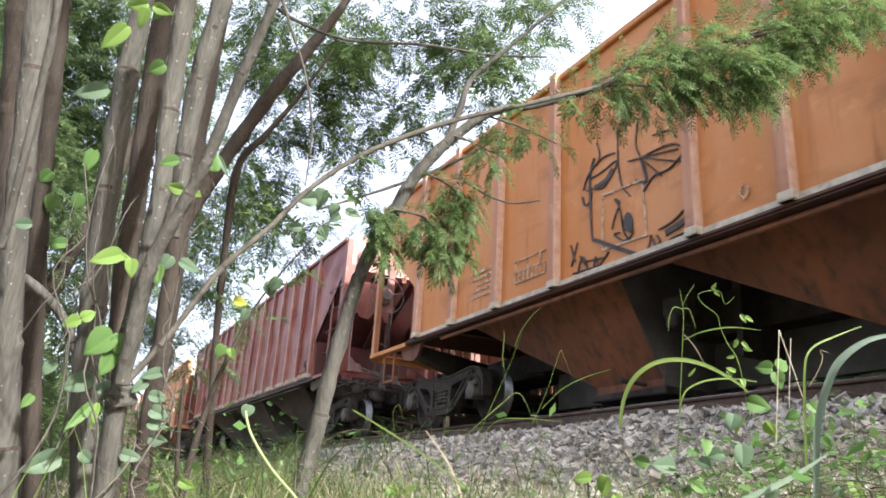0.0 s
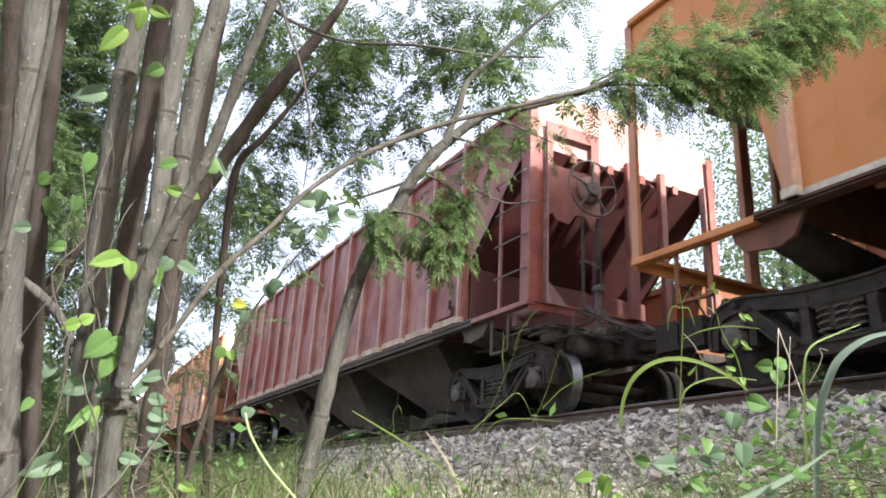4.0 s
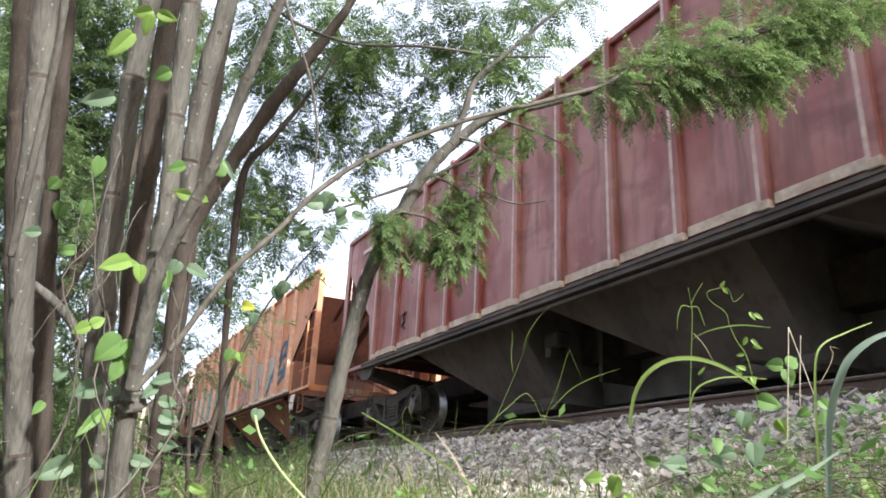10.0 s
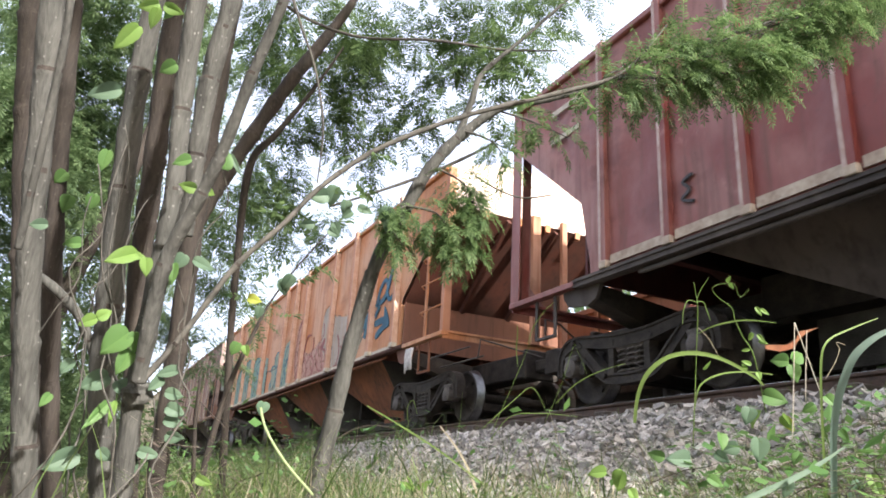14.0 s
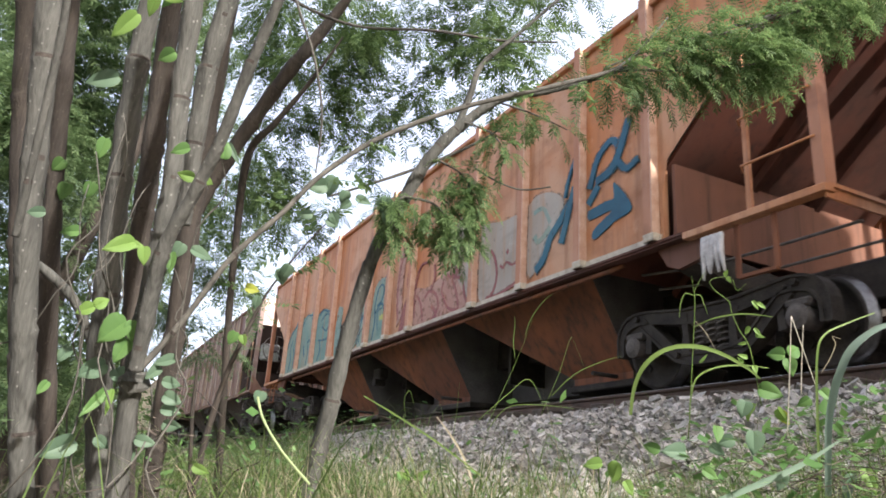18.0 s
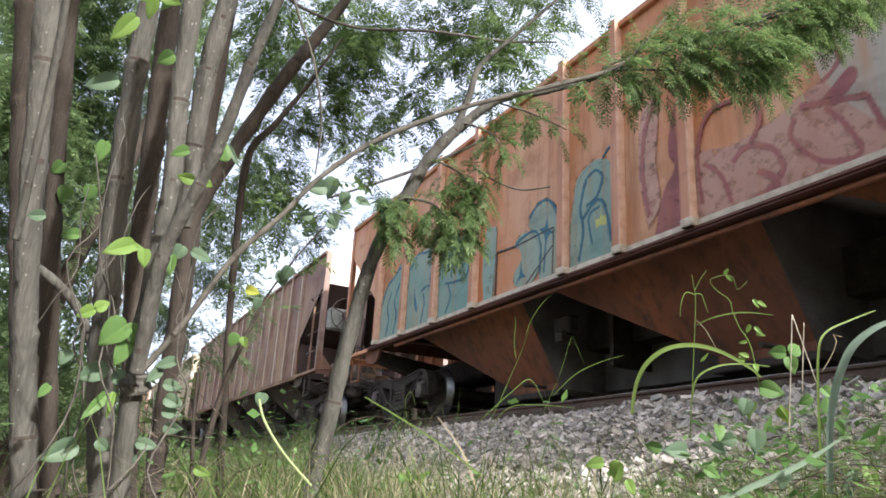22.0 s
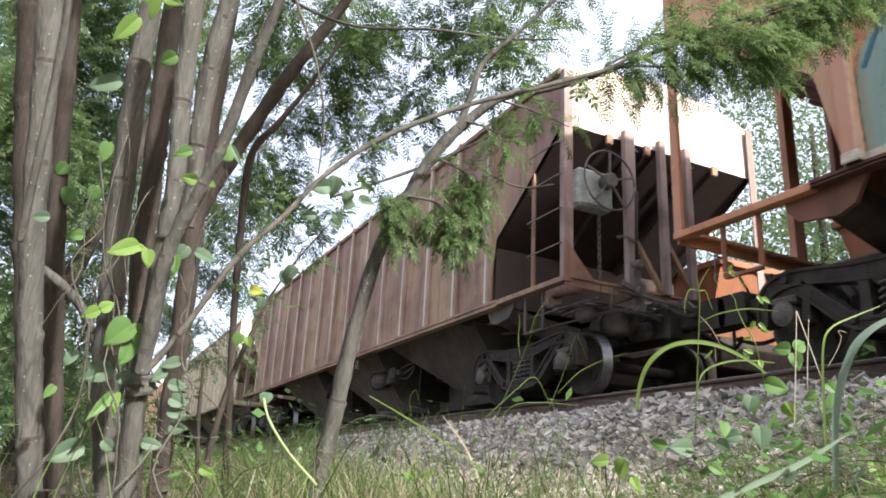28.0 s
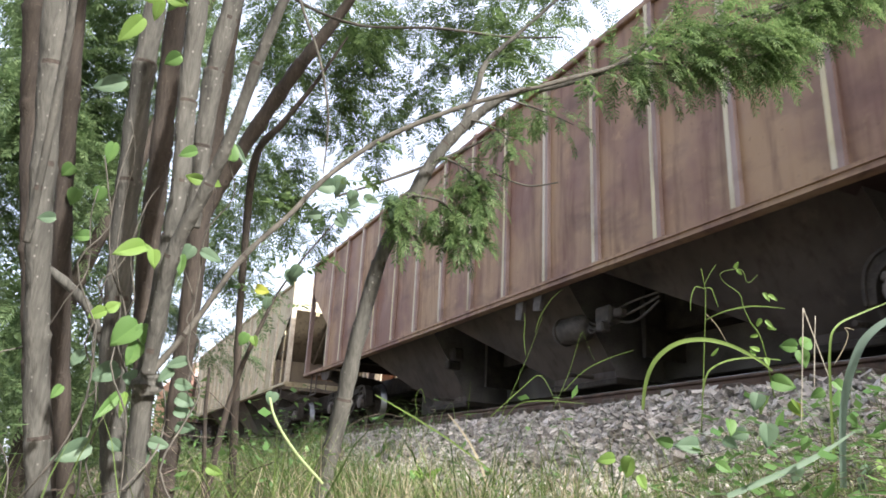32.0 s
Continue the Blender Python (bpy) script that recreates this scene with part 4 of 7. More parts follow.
        part("gate_shaft", rod(bmesh.new(), [(x - 0.3, -1.1, 0.24), (x - 0.3, 1.1, 0.24)], 0.03), M_STEEL, h)
    # Made-up plates between the hoppers, added to stop the view through.
    for x in (-1.6, 2.4):
        bm = prism(bmesh.new(), [(x - 0.03, 0.42), (x + 0.03, 0.42), (x + 0.05, SILL), (x - 0.05, SILL)], -0.55, 0.55)
        part("cross_bearer", bm, M_STEEL, w)
    # air reservoir and cylinder
    if braced:
        under_gear(w)
    part("brake_valve", box(box(bmesh.new(), -2.2, -1.85, -1.05, -0.85, 0.85, 1.08, 0.03), -2.1, -1.95, -1.1, -0.85, 0.72, 0.86, 0.02), M_STEEL, w)
    if brake:
        if braced:
            g = part("brake_gear", box(bmesh.new(), HALF_L - 0.22, HALF_L + 0.02, wheel_y - 0.4, wheel_y + 0.16, wheel_z - 0.36, wheel_z + 0.16, 0.04), brake, w, "hand brake gear box")
        else:       # a cut-out plate with the gear behind it
            y0, y1, x0, x1 = wheel_y - 0.68, wheel_y + 0.22, HALF_L - 0.01, HALF_L + 0.02
            zig = [(y0, wheel_z + 0.25), (y0, wheel_z - 0.52), (y0 + 0.1, wheel_z - 0.45), (y0 + 0.16, wheel_z - 0.54), (y0 + 0.36, wheel_z - 0.56), (y0 + 0.48, wheel_z - 0.4), (y0 + 0.64, wheel_z - 0.4), (y0 + 0.74, wheel_z - 0.56), (y1, wheel_z - 0.6), (y1, wheel_z + 0.25)]
            g = part("brake_gear", extrude_x(bmesh.new(), zig, x0, x1), brake, w, "cut steel plate that carries the hand brake")
            for ya, yb, za, zb in ((y0, y0 + 0.1, 0.25, 0.72), (y1 - 0.14, y1, 0.25, 0.72), (y0, y1, 0.72, 0.9)):
                part("frame", box(bmesh.new(), x0, x1, ya, yb, wheel_z + za, wheel_z + zb), brake, g)
            part("gear_case", rod(bmesh.new(), [(HALF_L + 0.02, wheel_y, wheel_z, 0.2), (HALF_L + 0.09, wheel_y, wheel_z, 0.19), (HALF_L + 0.12, wheel_y, wheel_z, 0.12)], 0.2, 18), PAINT_DUSTY, g)
            part("carrier", box(bmesh.new(), HALF_L - 0.05, HALF_L + 0.03, y1 - 0.11, y1, SILL, wheel_z - 0.6, 0.006), SLOPE[paint_mat.name], g)
        bm = bmesh.new()
        cy, cz, cx, R = wheel_y, wheel_z, HALF_L + 0.14, 0.4
        ring = [(cx, cy + R * math.cos(k), cz + R * math.sin(k)) for k in (2 * math.pi * j / 28 for j in range(29))]
        rod(bm, ring, 0.014)
        for k in range(5):
            q = 2 * math.pi * k / 5 + 0.3
            bar(bm, (cx, cy, cz), (cx, cy + R * math.cos(q), cz + R * math.sin(q)), 0.03, 0.018, (1, 0, 0))
        rod(bm, [(cx - 0.1, cy, cz), (cx + 0.04, cy, cz)], 0.1, 14)
        part("brake_wheel", bm, M_STEEL_PALE, g, "spoked hand brake wheel")
        for k in range(int((wheel_z - 0.4 - SILL + 0.15) / 0.075)):
            z = wheel_z - 0.4 - k * 0.075
            o = 0.02 if k % 2 else 0.0
            link = [(HALF_L - 0.02 + (0.022 * math.sin(q) if k % 2 else 0), wheel_y - 0.06 + (0 if k % 2 else 0.022 * math.sin(q)), z + 0.05 * math.cos(q)) for q in (2 * math.pi * j / 8 for j in range(9))]
            part("chain_link", rod(bmesh.new(), link, 0.008, 4), M_STEEL_PALE, g)
    return w


X_RIBS = (-6.95, -5.76, -4.52, -3.22, -1.02, 0.0, 1.02, 3.22, 4.52, 5.76, 6.95)
B_RIBS = tuple(0.985 * k + 0.12 for k in range(-7, 8))
D_RIBS = tuple(1.015 * k - 0.04 for k in range(-7, 8))
WAGONS = [
    (-3.15, hopper_wagon(PAINT_ORANGE, SOOT_SHADE_ORANGE, X_RIBS, 0.13, 0.014, "line", None, "orange hopper wagon with stakes, black scrawl and cream sill line", False, 8.88, False, PAINT_STAKE)),
    (-22.68, hopper_wagon(PAINT_RED, SOOT_SHADE_DARK, B_RIBS, 0.10, 0.12, "dashes", PAINT_RED, "oxide red hopper wagon, dented sheets and dusty cream dashes", True, 8.76)),
    (-42.33, hopper_wagon(PAINT_RUSTY, SOOT_SHADE_ORANGE, X_RIBS, 0.13, 0.014, "line", None, "faded orange hopper wagon covered in worn spray lettering", False, 8.88, False, PAINT_STAKE)),
    (-61.95, hopper_wagon(PAINT_BROWN, SOOT_SHADE_DARK, D_RIBS, 0.10, 0.05, None, M_GALV, "dusty brown hopper wagon with pale rust-edged stakes", True, 8.92, True, PAINT_POST)),
    (-81.5, hopper_wagon(PAINT_CREAM, SOOT_SHADE_DARK, D_RIBS, 0.10, 0.04, None, None, "cream hopper wagon with rust streaks at the train's tail", True, 8.7, False, M_CREAM)),
    (-101.0, hopper_wagon(PAINT_BROWN, SOOT_SHADE_DARK, D_RIBS, 0.10, 0.04, None, None, "brown hopper wagon far down the line", False, 8.7)),
]


# ---- trees ----
def tube_mesh(name, pts, seg, rough_amount, material, steps=6):
    """A stem through (x, y, z, radius) points, uneven; thick stems carry ringed leaf scars."""
    ringed = seg == 12
    steps = 24 if ringed else steps
    path = spline(pts, steps)
    vs, fs = [], []
    axis = None
    ph = sum(abs(v) for v in pts[0]) * 7
    rng = random.Random(int(ph * 1000))
    scars, k = set(), rng.randrange(6, 20)
    while ringed and k < len(path):
        scars.add(k)
        k += rng.randrange(13, 30)
    for i, p in enumerate(path):
        c = Vector(p[:3])
        d = (Vector(path[min(i + 1, len(path) - 1)][:3]) - Vector(path[max(i - 1, 0)][:3])).normalized()
        axis = d.orthogonal().normalized() if axis is None else (axis - d * axis.dot(d)).normalized()
        b = d.cross(axis)
        u = i * 6 / steps
        scar = 0.13 if i in scars else -0.06 if i - 1 in scars else 0.06 if i + 1 in scars else 0.0
        side = 2 * math.pi * noise.noise((ph, int(u) * 0.9, 3))
        for j in range(seg):
            k = 2 * math.pi * j / seg
            r = p[3] * (1 + rough_amount * noise.noise((j * 1.3 + ph, u * 0.7, ph)) + 0.05 * math.sin(u * 1.9 + ph) + scar * (0.7 + 0.5 * math.cos(k - side)))
            vs.append(c + (axis * math.cos(k) + b * math.sin(k)) * r)
    for i in range(len(path) - 1):
        for j in range(seg):
            fs.append((i * seg + j, i * seg + (j + 1) % seg, (i + 1) * seg + (j + 1) % seg, (i + 1) * seg + j))
    fs.append(tuple(range(seg))[::-1])
    fs.append(tuple((len(path) - 1) * seg + j for j in range(seg)))
    me = mesh_of(name, vs, fs, material, True)
    if scars:
        me.materials.append(M_SCAR)
        for k in scars:
            for j in range(seg):
                if k < len(path) - 1 and noise.noise((j * 0.5, k * 1.7, ph)) > 0.0:
                    me.polygons[k * seg + j].material_index = 1
    return me


def rooted(pts):
    """Carries a stem down into the ground."""
    x, y, z, r = pts[0]
    dx, dy, dz = (pts[0][i] - pts[1][i] for i in range(3))
    g = ground_height(x, y) - 0.1
    k = (z - g) / max(0.05, -dz)
    k = min(k, 3.5)
    return [(x + dx * k, y + dy * k, g, r * 1.25), (x + dx * k * 0.5, y + dy * k * 0.5, (z + g) / 2, r * 1.1)] + list(pts)


class Leaves:
    """Collects small leaf blades into one mesh."""

    def __init__(self):
        self.v, self.f = [], []

    def blade(self, base, way, side, length, width, bend=0.0):
        k = len(self.v)
        nrm = way.cross(side)
        mid = base + way * length * 0.5 + nrm * bend * 0.3
        tip = base + way * length + nrm * bend
        self.v += [base, mid + side * width / 2, tip, mid - side * width / 2]
        self.f.append((k, k + 1, k + 2, k + 3))

    def compound(self, base, way, length, pairs, leaflet, width, droop):
        """A feathery leaf: a stalk that droops, with pairs of narrow leaflets."""
        p, d = Vector(base), Vector(way).normalized()
        side = d.cross(Vector((0, 0, 1)))
        if side.length < 0.1:
            side = Vector((1, 0, 0))
        side.normalize()
        side = Matrix.Rotation(random.uniform(-0.7, 0.7), 3, d) @ side
        step = length / pairs
        for i in range(pairs):
            q = p + d * step
            s = 1 - 0.35 * abs(i / pairs - 0.45)
            for sg in (-1, 1):
                w = (side * sg * 0.85 + d * random.uniform(0.35, 0.75) + Vector((0, 0, random.uniform(-0.45, 0.05)))).normalized()
                self.blade(q, w, w.cross(side.cross(d)).normalized(), leaflet * s * random.uniform(0.8, 1.1), width, random.uniform(-0.2, 0.2) * leaflet)
            k = len(self.v)
            t = side * 0.0012
            self.v += [p - t, p + t, q + t, q - t]
            self.f.append((k, k + 1, k + 2, k + 3))
            p = q
            d = (d + Vector((random.uniform(-0.05, 0.05), random.uniform(-0.05, 0.05), -droop / pairs))).normalized()
        self.blade(p, d, side, leaflet, width)

    def mesh(self, name, material):
        return mesh_of(name, self.v, self.f, material)


def spray(leaves, pts, n, reach, length, leaflet, width, pairs=9, droop=0.9, start=0.15):
    """Feathery leaves set along a branch, hanging out to both sides."""
    path = spline([p[:3] for p in pts], 5)
    for _ in range(n):
        u = start + (1 - start) * random.random() ** 0.8
        i = min(int(u * (len(path) - 1)), len(path) - 2)
        f = u * (len(path) - 1) - i
        b = Vector(path[i]).lerp(Vector(path[i + 1]), f)
        d = (Vector(path[i + 1]) - Vector(path[i])).normalized()
        out = Vector((random.gauss(0, 1), random.gauss(0, 1), random.gauss(-0.1, 0.8))).normalized()
        b = b + out * random.random() * reach
        leaves.compound(b, (d * 0.7 + out).normalized(), length * random.uniform(0.7, 1.2), pairs, leaflet, width, droop)


def cloud(leaves, centre, size, n, length, leaflet, width, pairs=8, droop=0.7):
    """Feathery leaves in an uneven clump with gaps."""
    hubs = [Vector((random.gauss(0, 0.45) * size[0], random.gauss(0, 0.45) * size[1], random.gauss(0, 0.45) * size[2])) for _ in range(max(3, n // 14))]
    for _ in range(n):
        h = random.choice(hubs)
        o = Vector((random.gauss(0, 1), random.gauss(0, 1), random.gauss(-0.1, 0.7))).normalized()
        b = Vector(centre) + h + o * random.random() * 0.22 * max(size)
        leaves.compound(b, o, length * random.uniform(0.7, 1.2), pairs, leaflet, width, droop)


T1 = [(-2.125, -0.053, -0.054, 0.0295), (-2.093, -0.100, 0.182, 0.0300), (-2.024, -0.159, 0.529, 0.0300), (-1.952, -0.199, 0.862, 0.0305), (-1.893, -0.233, 1.151, 0.0310), (-1.868, -0.256, 1.337, 0.0298)]
T0 = [(-2.606, -0.056, -0.065, 0.0402), (-2.563, -0.122, 0.223, 0.0394), (-2.507, -0.190, 0.549, 0.0386), (-2.423, -0.271, 0.965, 0.0365), (-2.329, -0.342, 1.393, 0.0342), (-2.296, -0.374, 1.614, 0.0319)]
T1B = [(-1.803, -0.165, 0.466, 0.0087), (-1.713, -0.161, 0.691, 0.0087), (-1.635, -0.160, 0.893, 0.0087), (-1.577, -0.171, 1.058, 0.0077)]
T2 = [(-2.870, 0.009, -0.068, 0.0304), (-2.831, -0.065, 0.254, 0.0324), (-2.780, -0.124, 0.585, 0.0336), (-2.716, -0.179, 0.945, 0.0304), (-2.617, -0.230, 1.392, 0.0293), (-2.534, -0.280, 1.795, 0.0266)]
T3 = [(-2.209, 0.126, -0.046, 0.0355), (-2.176, 0.073, 0.210, 0.0350), (-2.120, 0.040, 0.502, 0.0344), (-2.071, 0.017, 0.760, 0.0326), (-2.009, 0.002, 1.043, 0.0306), (-1.954, -0.000, 1.289, 0.0287), (-1.903, -0.003, 1.527, 0.0266)]
T4 = [(-1.899, 0.146, -0.038, 0.0249), (-1.850, 0.130, 0.186, 0.0232), (-1.782, 0.129, 0.440, 0.0246), (-1.732, 0.126, 0.650, 0.0218), (-1.697, 0.108, 0.840, 0.0232), (-1.644, 0.093, 1.074, 0.0235), (-1.596, 0.082, 1.288, 0.0217)]
T5 = [(-2.598, 0.294, -0.046, 0.0305), (-2.548, 0.286, 0.197, 0.0309), (-2.472, 0.272, 0.514, 0.0328), (-2.407, 0.256, 0.804, 0.0333), (-2.330, 0.245, 1.120, 0.0337), (-2.210, 0.230, 1.554, 0.0312), (-2.162, 0.216, 1.796, 0.0301)]
T6 = [(-1.757, 0.127, 0.202, 0.0164), (-1.656, 0.127, 0.436, 0.0163), (-1.578, 0.162, 0.565, 0.0143), (-1.508, 0.192, 0.681, 0.0133), (-1.423, 0.218, 0.841, 0.0123), (-1.339, 0.248, 0.994, 0.0103), (-1.267, 0.271, 1.122, 0.0084)]
T7 = [(-2.432, 0.166, 0.244, 0.0292), (-2.359, 0.118, 0.573, 0.0322), (-2.270, 0.095, 0.910, 0.0326), (-2.197, 0.072, 1.205, 0.0315), (-2.119, 0.056, 1.506, 0.0305)]
T8 = [(-1.927, 0.183, 0.607, 0.0229), (-1.881, 0.176, 0.814, 0.0244), (-1.831, 0.171, 1.026, 0.0259), (-1.767, 0.188, 1.244, 0.0250), (-1.731, 0.193, 1.408, 0.0241)]
T9 = [(-2.993, 0.277, 0.798, 0.0297), (-2.919, 0.341, 1.055, 0.0320), (-2.809, 0.454, 1.347, 0.0307), (-2.719, 0.561, 1.590, 0.0294), (-2.670, 0.647, 1.759, 0.0262), (-2.596, 0.749, 1.968, 0.0190), (-2.527, 0.830, 2.193, 0.0116)]
T9B = [(-3.475, 0.644, 0.295, 0.0169), (-3.369, 0.595, 0.633, 0.0159), (-3.267, 0.557, 0.948, 0.0159), (-3.123, 0.525, 1.361, 0.0179), (-3.023, 0.606, 1.513, 0.0139), (-2.904, 0.705, 1.690, 0.0090), (-2.779, 0.798, 1.891, 0.0040)]
T10 = [(-1.817, 0.130, 0.196, 0.0079), (-1.795, 0.211, 0.332, 0.0070), (-1.760, 0.295, 0.498, 0.0072), (-1.732, 0.395, 0.627, 0.0066), (-1.718, 0.477, 0.744, 0.0068), (-1.675, 0.608, 0.869, 0.0070), (-1.595, 0.815, 0.991, 0.0068), (-1.507, 1.054, 1.092, 0.0070), (-1.442, 1.248, 1.192, 0.0051), (-1.383, 1.375, 1.366, 0.0026)]
T11 = [(-2.144, -0.161, 0.500, 0.0103), (-2.144, -0.103, 0.473, 0.0127), (-2.149, -0.022, 0.404, 0.0128), (-2.178, 0.042, 0.296, 0.0118)]
THIN = [(-2.166, 0.674, -0.043, 0.0278), (-2.094, 0.691, 0.176, 0.0250), (-2.037, 0.701, 0.368, 0.0238), (-1.945, 0.726, 0.627, 0.0210), (-1.866, 0.783, 0.812, 0.0196), (-1.814, 0.833, 0.936, 0.0183), (-1.761, 0.904, 1.037, 0.0169), (-1.698, 1.001, 1.126, 0.0124), (-1.632, 1.142, 1.169, 0.0094), (-1.530, 1.323, 1.248, 0.0071), (-1.420, 1.503, 1.354, 0.0056), (-1.304, 1.704, 1.445, 0.0040)]
FORK = [(-1.805, 0.907, 1.044, 0.0111), (-1.779, 0.936, 1.164, 0.0106), (-1.763, 0.962, 1.265, 0.0086), (-1.704, 1.058, 1.382, 0.0058), (-1.599, 1.201, 1.558, 0.0044), (-1.565, 1.267, 1.652, 0.0030)]
LOW = [(-2.002, 0.584, 0.806, 0.0034), (-1.918, 0.710, 0.858, 0.0041), (-1.827, 0.841, 0.920, 0.0054), (-1.743, 0.955, 0.988, 0.0041), (-1.700, 1.006, 1.032, 0.0020)]
LOW2 = [(-1.771, 0.956, 0.915, 0.0027), (-1.723, 1.009, 0.865, 0.0027), (-1.669, 1.063, 0.833, 0.0026), (-1.602, 1.117, 0.832, 0.0019)]
TWIG = [(-2.255, 0.380, 1.647, 0.0056), (-2.203, 0.499, 1.566, 0.0056), (-2.118, 0.664, 1.504, 0.0048), (-1.986, 0.887, 1.493, 0.0048), (-1.869, 1.093, 1.461, 0.0041), (-1.767, 1.252, 1.454, 0.0027)]
HANG = [(-1.538, 0.288, 1.168, 0.0042), (-1.550, 0.332, 1.078, 0.0033), (-1.563, 0.385, 0.975, 0.0029), (-1.592, 0.428, 0.845, 0.0025), (-1.636, 0.442, 0.713, 0.0017)]


def tree(label, stems, foliage, leaf_mat, group="trees beside the track", name="tree"):
    """stems: (part name, points, material, rooted); foliage: a Leaves collection."""
    t = thing(name, label, "tree", group)
    for nm, pts, m, root in stems:
        part(nm, tube_mesh(nm, rooted(pts) if root else pts, 12, 0.07, m), m, t)
    if foliage and foliage.f:
        part("crown", foliage.mesh("crown", leaf_mat), leaf_mat, t, "feathery green leaves")
    return t


B1 = [(-1.609, 1.178, 1.195, 0.0056), (-1.511, 1.306, 1.228, 0.0041), (-1.419, 1.448, 1.229, 0.0034), (-1.283, 1.657, 1.254, 0.0020)]
B2 = [(-1.521, 1.316, 1.241, 0.0056), (-1.410, 1.492, 1.334, 0.0042), (-1.274, 1.717, 1.428, 0.0035), (-1.163, 1.899, 1.515, 0.0028), (-1.096, 2.008, 1.581, 0.0014)]
B3 = [(-1.445, 1.409, 1.314, 0.0035), (-1.344, 1.562, 1.297, 0.0028), (-1.257, 1.679, 1.291, 0.0014)]
B4 = [(-1.311, 1.629, 1.370, 0.0035), (-1.239, 1.755, 1.468, 0.0028), (-1.172, 1.889, 1.543, 0.0014)]
B5 = [(-1.433, 1.485, 1.340, 0.0053), (-1.356, 1.656, 1.435, 0.0043), (-1.283, 1.836, 1.513, 0.0036), (-1.216, 2.006, 1.584, 0.0028), (-1.164, 2.159, 1.642, 0.0015)]
B6 = [(-1.356, 1.656, 1.435, 0.0036), (-1.306, 1.802, 1.434, 0.0029), (-1.256, 1.929, 1.460, 0.0018)]
B7 = [(-1.540, 1.261, 1.233, 0.0035), (-1.464, 1.375, 1.313, 0.0028), (-1.404, 1.459, 1.388, 0.0017)]
KNOT_A, KNOT_B = (-1.828, 0.134, 0.190), (-1.908, 0.143, -0.028)
D1 = [(-1.847, 0.776, 0.801, 0.0040), (-1.800, 0.847, 0.779, 0.0033), (-1.781, 0.888, 0.721, 0.0026), (-1.775, 0.907, 0.663, 0.0013)]
D2 = [(-1.823, 0.837, 0.936, 0.0041), (-1.768, 0.908, 0.883, 0.0027), (-1.741, 0.934, 0.817, 0.0020), (-1.741, 0.931, 0.719, 0.0013)]
D3 = [(-1.726, 0.998, 1.128, 0.0035), (-1.667, 1.085, 1.089, 0.0028), (-1.610, 1.180, 1.035, 0.0014)]
D4 = [(-1.846, 0.775, 0.804, 0.0033), (-1.863, 0.724, 0.753, 0.0026), (-1.841, 0.766, 0.677, 0.0013)]
D5 = [(-1.751, 0.898, 1.041, 0.0034), (-1.681, 0.958, 0.991, 0.0027), (-1.636, 0.991, 0.909, 0.0013)]
BACK = [(-3.00, 0.88, 2.14, 0.31, 60),
    (-3.01, 1.17, 2.34, 0.32, 60),
    (-2.86, 1.43, 2.38, 0.32, 60),
    (-2.62, 1.56, 2.22, 0.22, 40),
    (-3.08, 0.90, 1.91, 0.28, 55),
    (-3.15, 1.21, 1.92, 0.26, 45),
    (-2.84, 1.31, 1.99, 0.25, 40),
    (-3.44, 0.95, 1.83, 0.27, 45),
    (-3.35, 0.63, 2.16, 0.32, 60),
    (-3.31, 1.12, 2.24, 0.34, 50),
    (-2.35, 1.64, 2.19, 0.16, 18),
    (-3.62, 0.75, 1.62, 0.27, 55),
    (-3.59, 0.79, 1.96, 0.34, 70),
    (-2.42, 1.37, 1.75, 0.17, 30),
    (-2.17, 1.40, 1.75, 0.14, 22),
    (-2.96, 0.69, 2.18, 0.32, 60),
    (-3.27, 0.48, 2.26, 0.29, 40),
    (-3.46, 1.16, 1.80, 0.19, 20),
    (-2.98, 1.28, 1.66, 0.17, 18),
    (-4.01, 0.82, 1.43, 0.29, 45),
    (-3.89, 1.01, 1.51, 0.23, 25)]
FAR = [(-5.51, -0.43, 3.20, 0.60, 90),
    (-6.20, -0.37, 2.87, 0.65, 90),
    (-6.38, -0.29, 2.30, 0.60, 90),
    (-6.47, -0.11, 1.83, 0.60, 90),
    (-6.71, -0.15, 1.25, 0.65, 80),
    (-6.00, 0.80, 1.84, 0.56, 80),
    (-5.74, 1.00, 2.26, 0.51, 70),
    (-6.55, 1.03, 1.67, 0.40, 50),
    (-7.27, 1.07, 1.28, 0.38, 40),
    (-6.55, -0.68, 2.37, 0.60, 70),
    (-5.85, -0.13, 3.47, 0.51, 60),
    (-5.62, 0.39, 3.37, 0.51, 60),
    (-6.56, 0.10, 2.86, 0.60, 70),
    (-6.97, -0.12, 0.54, 0.56, 70),
    (-6.83, 0.18, 2.05, 0.60, 70),
    (-6.29, -0.83, 3.24, 0.56, 70),
    (-7.35, 0.73, 1.52, 0.54, 60),
    (-7.33, 0.07, 0.89, 0.55, 70)]


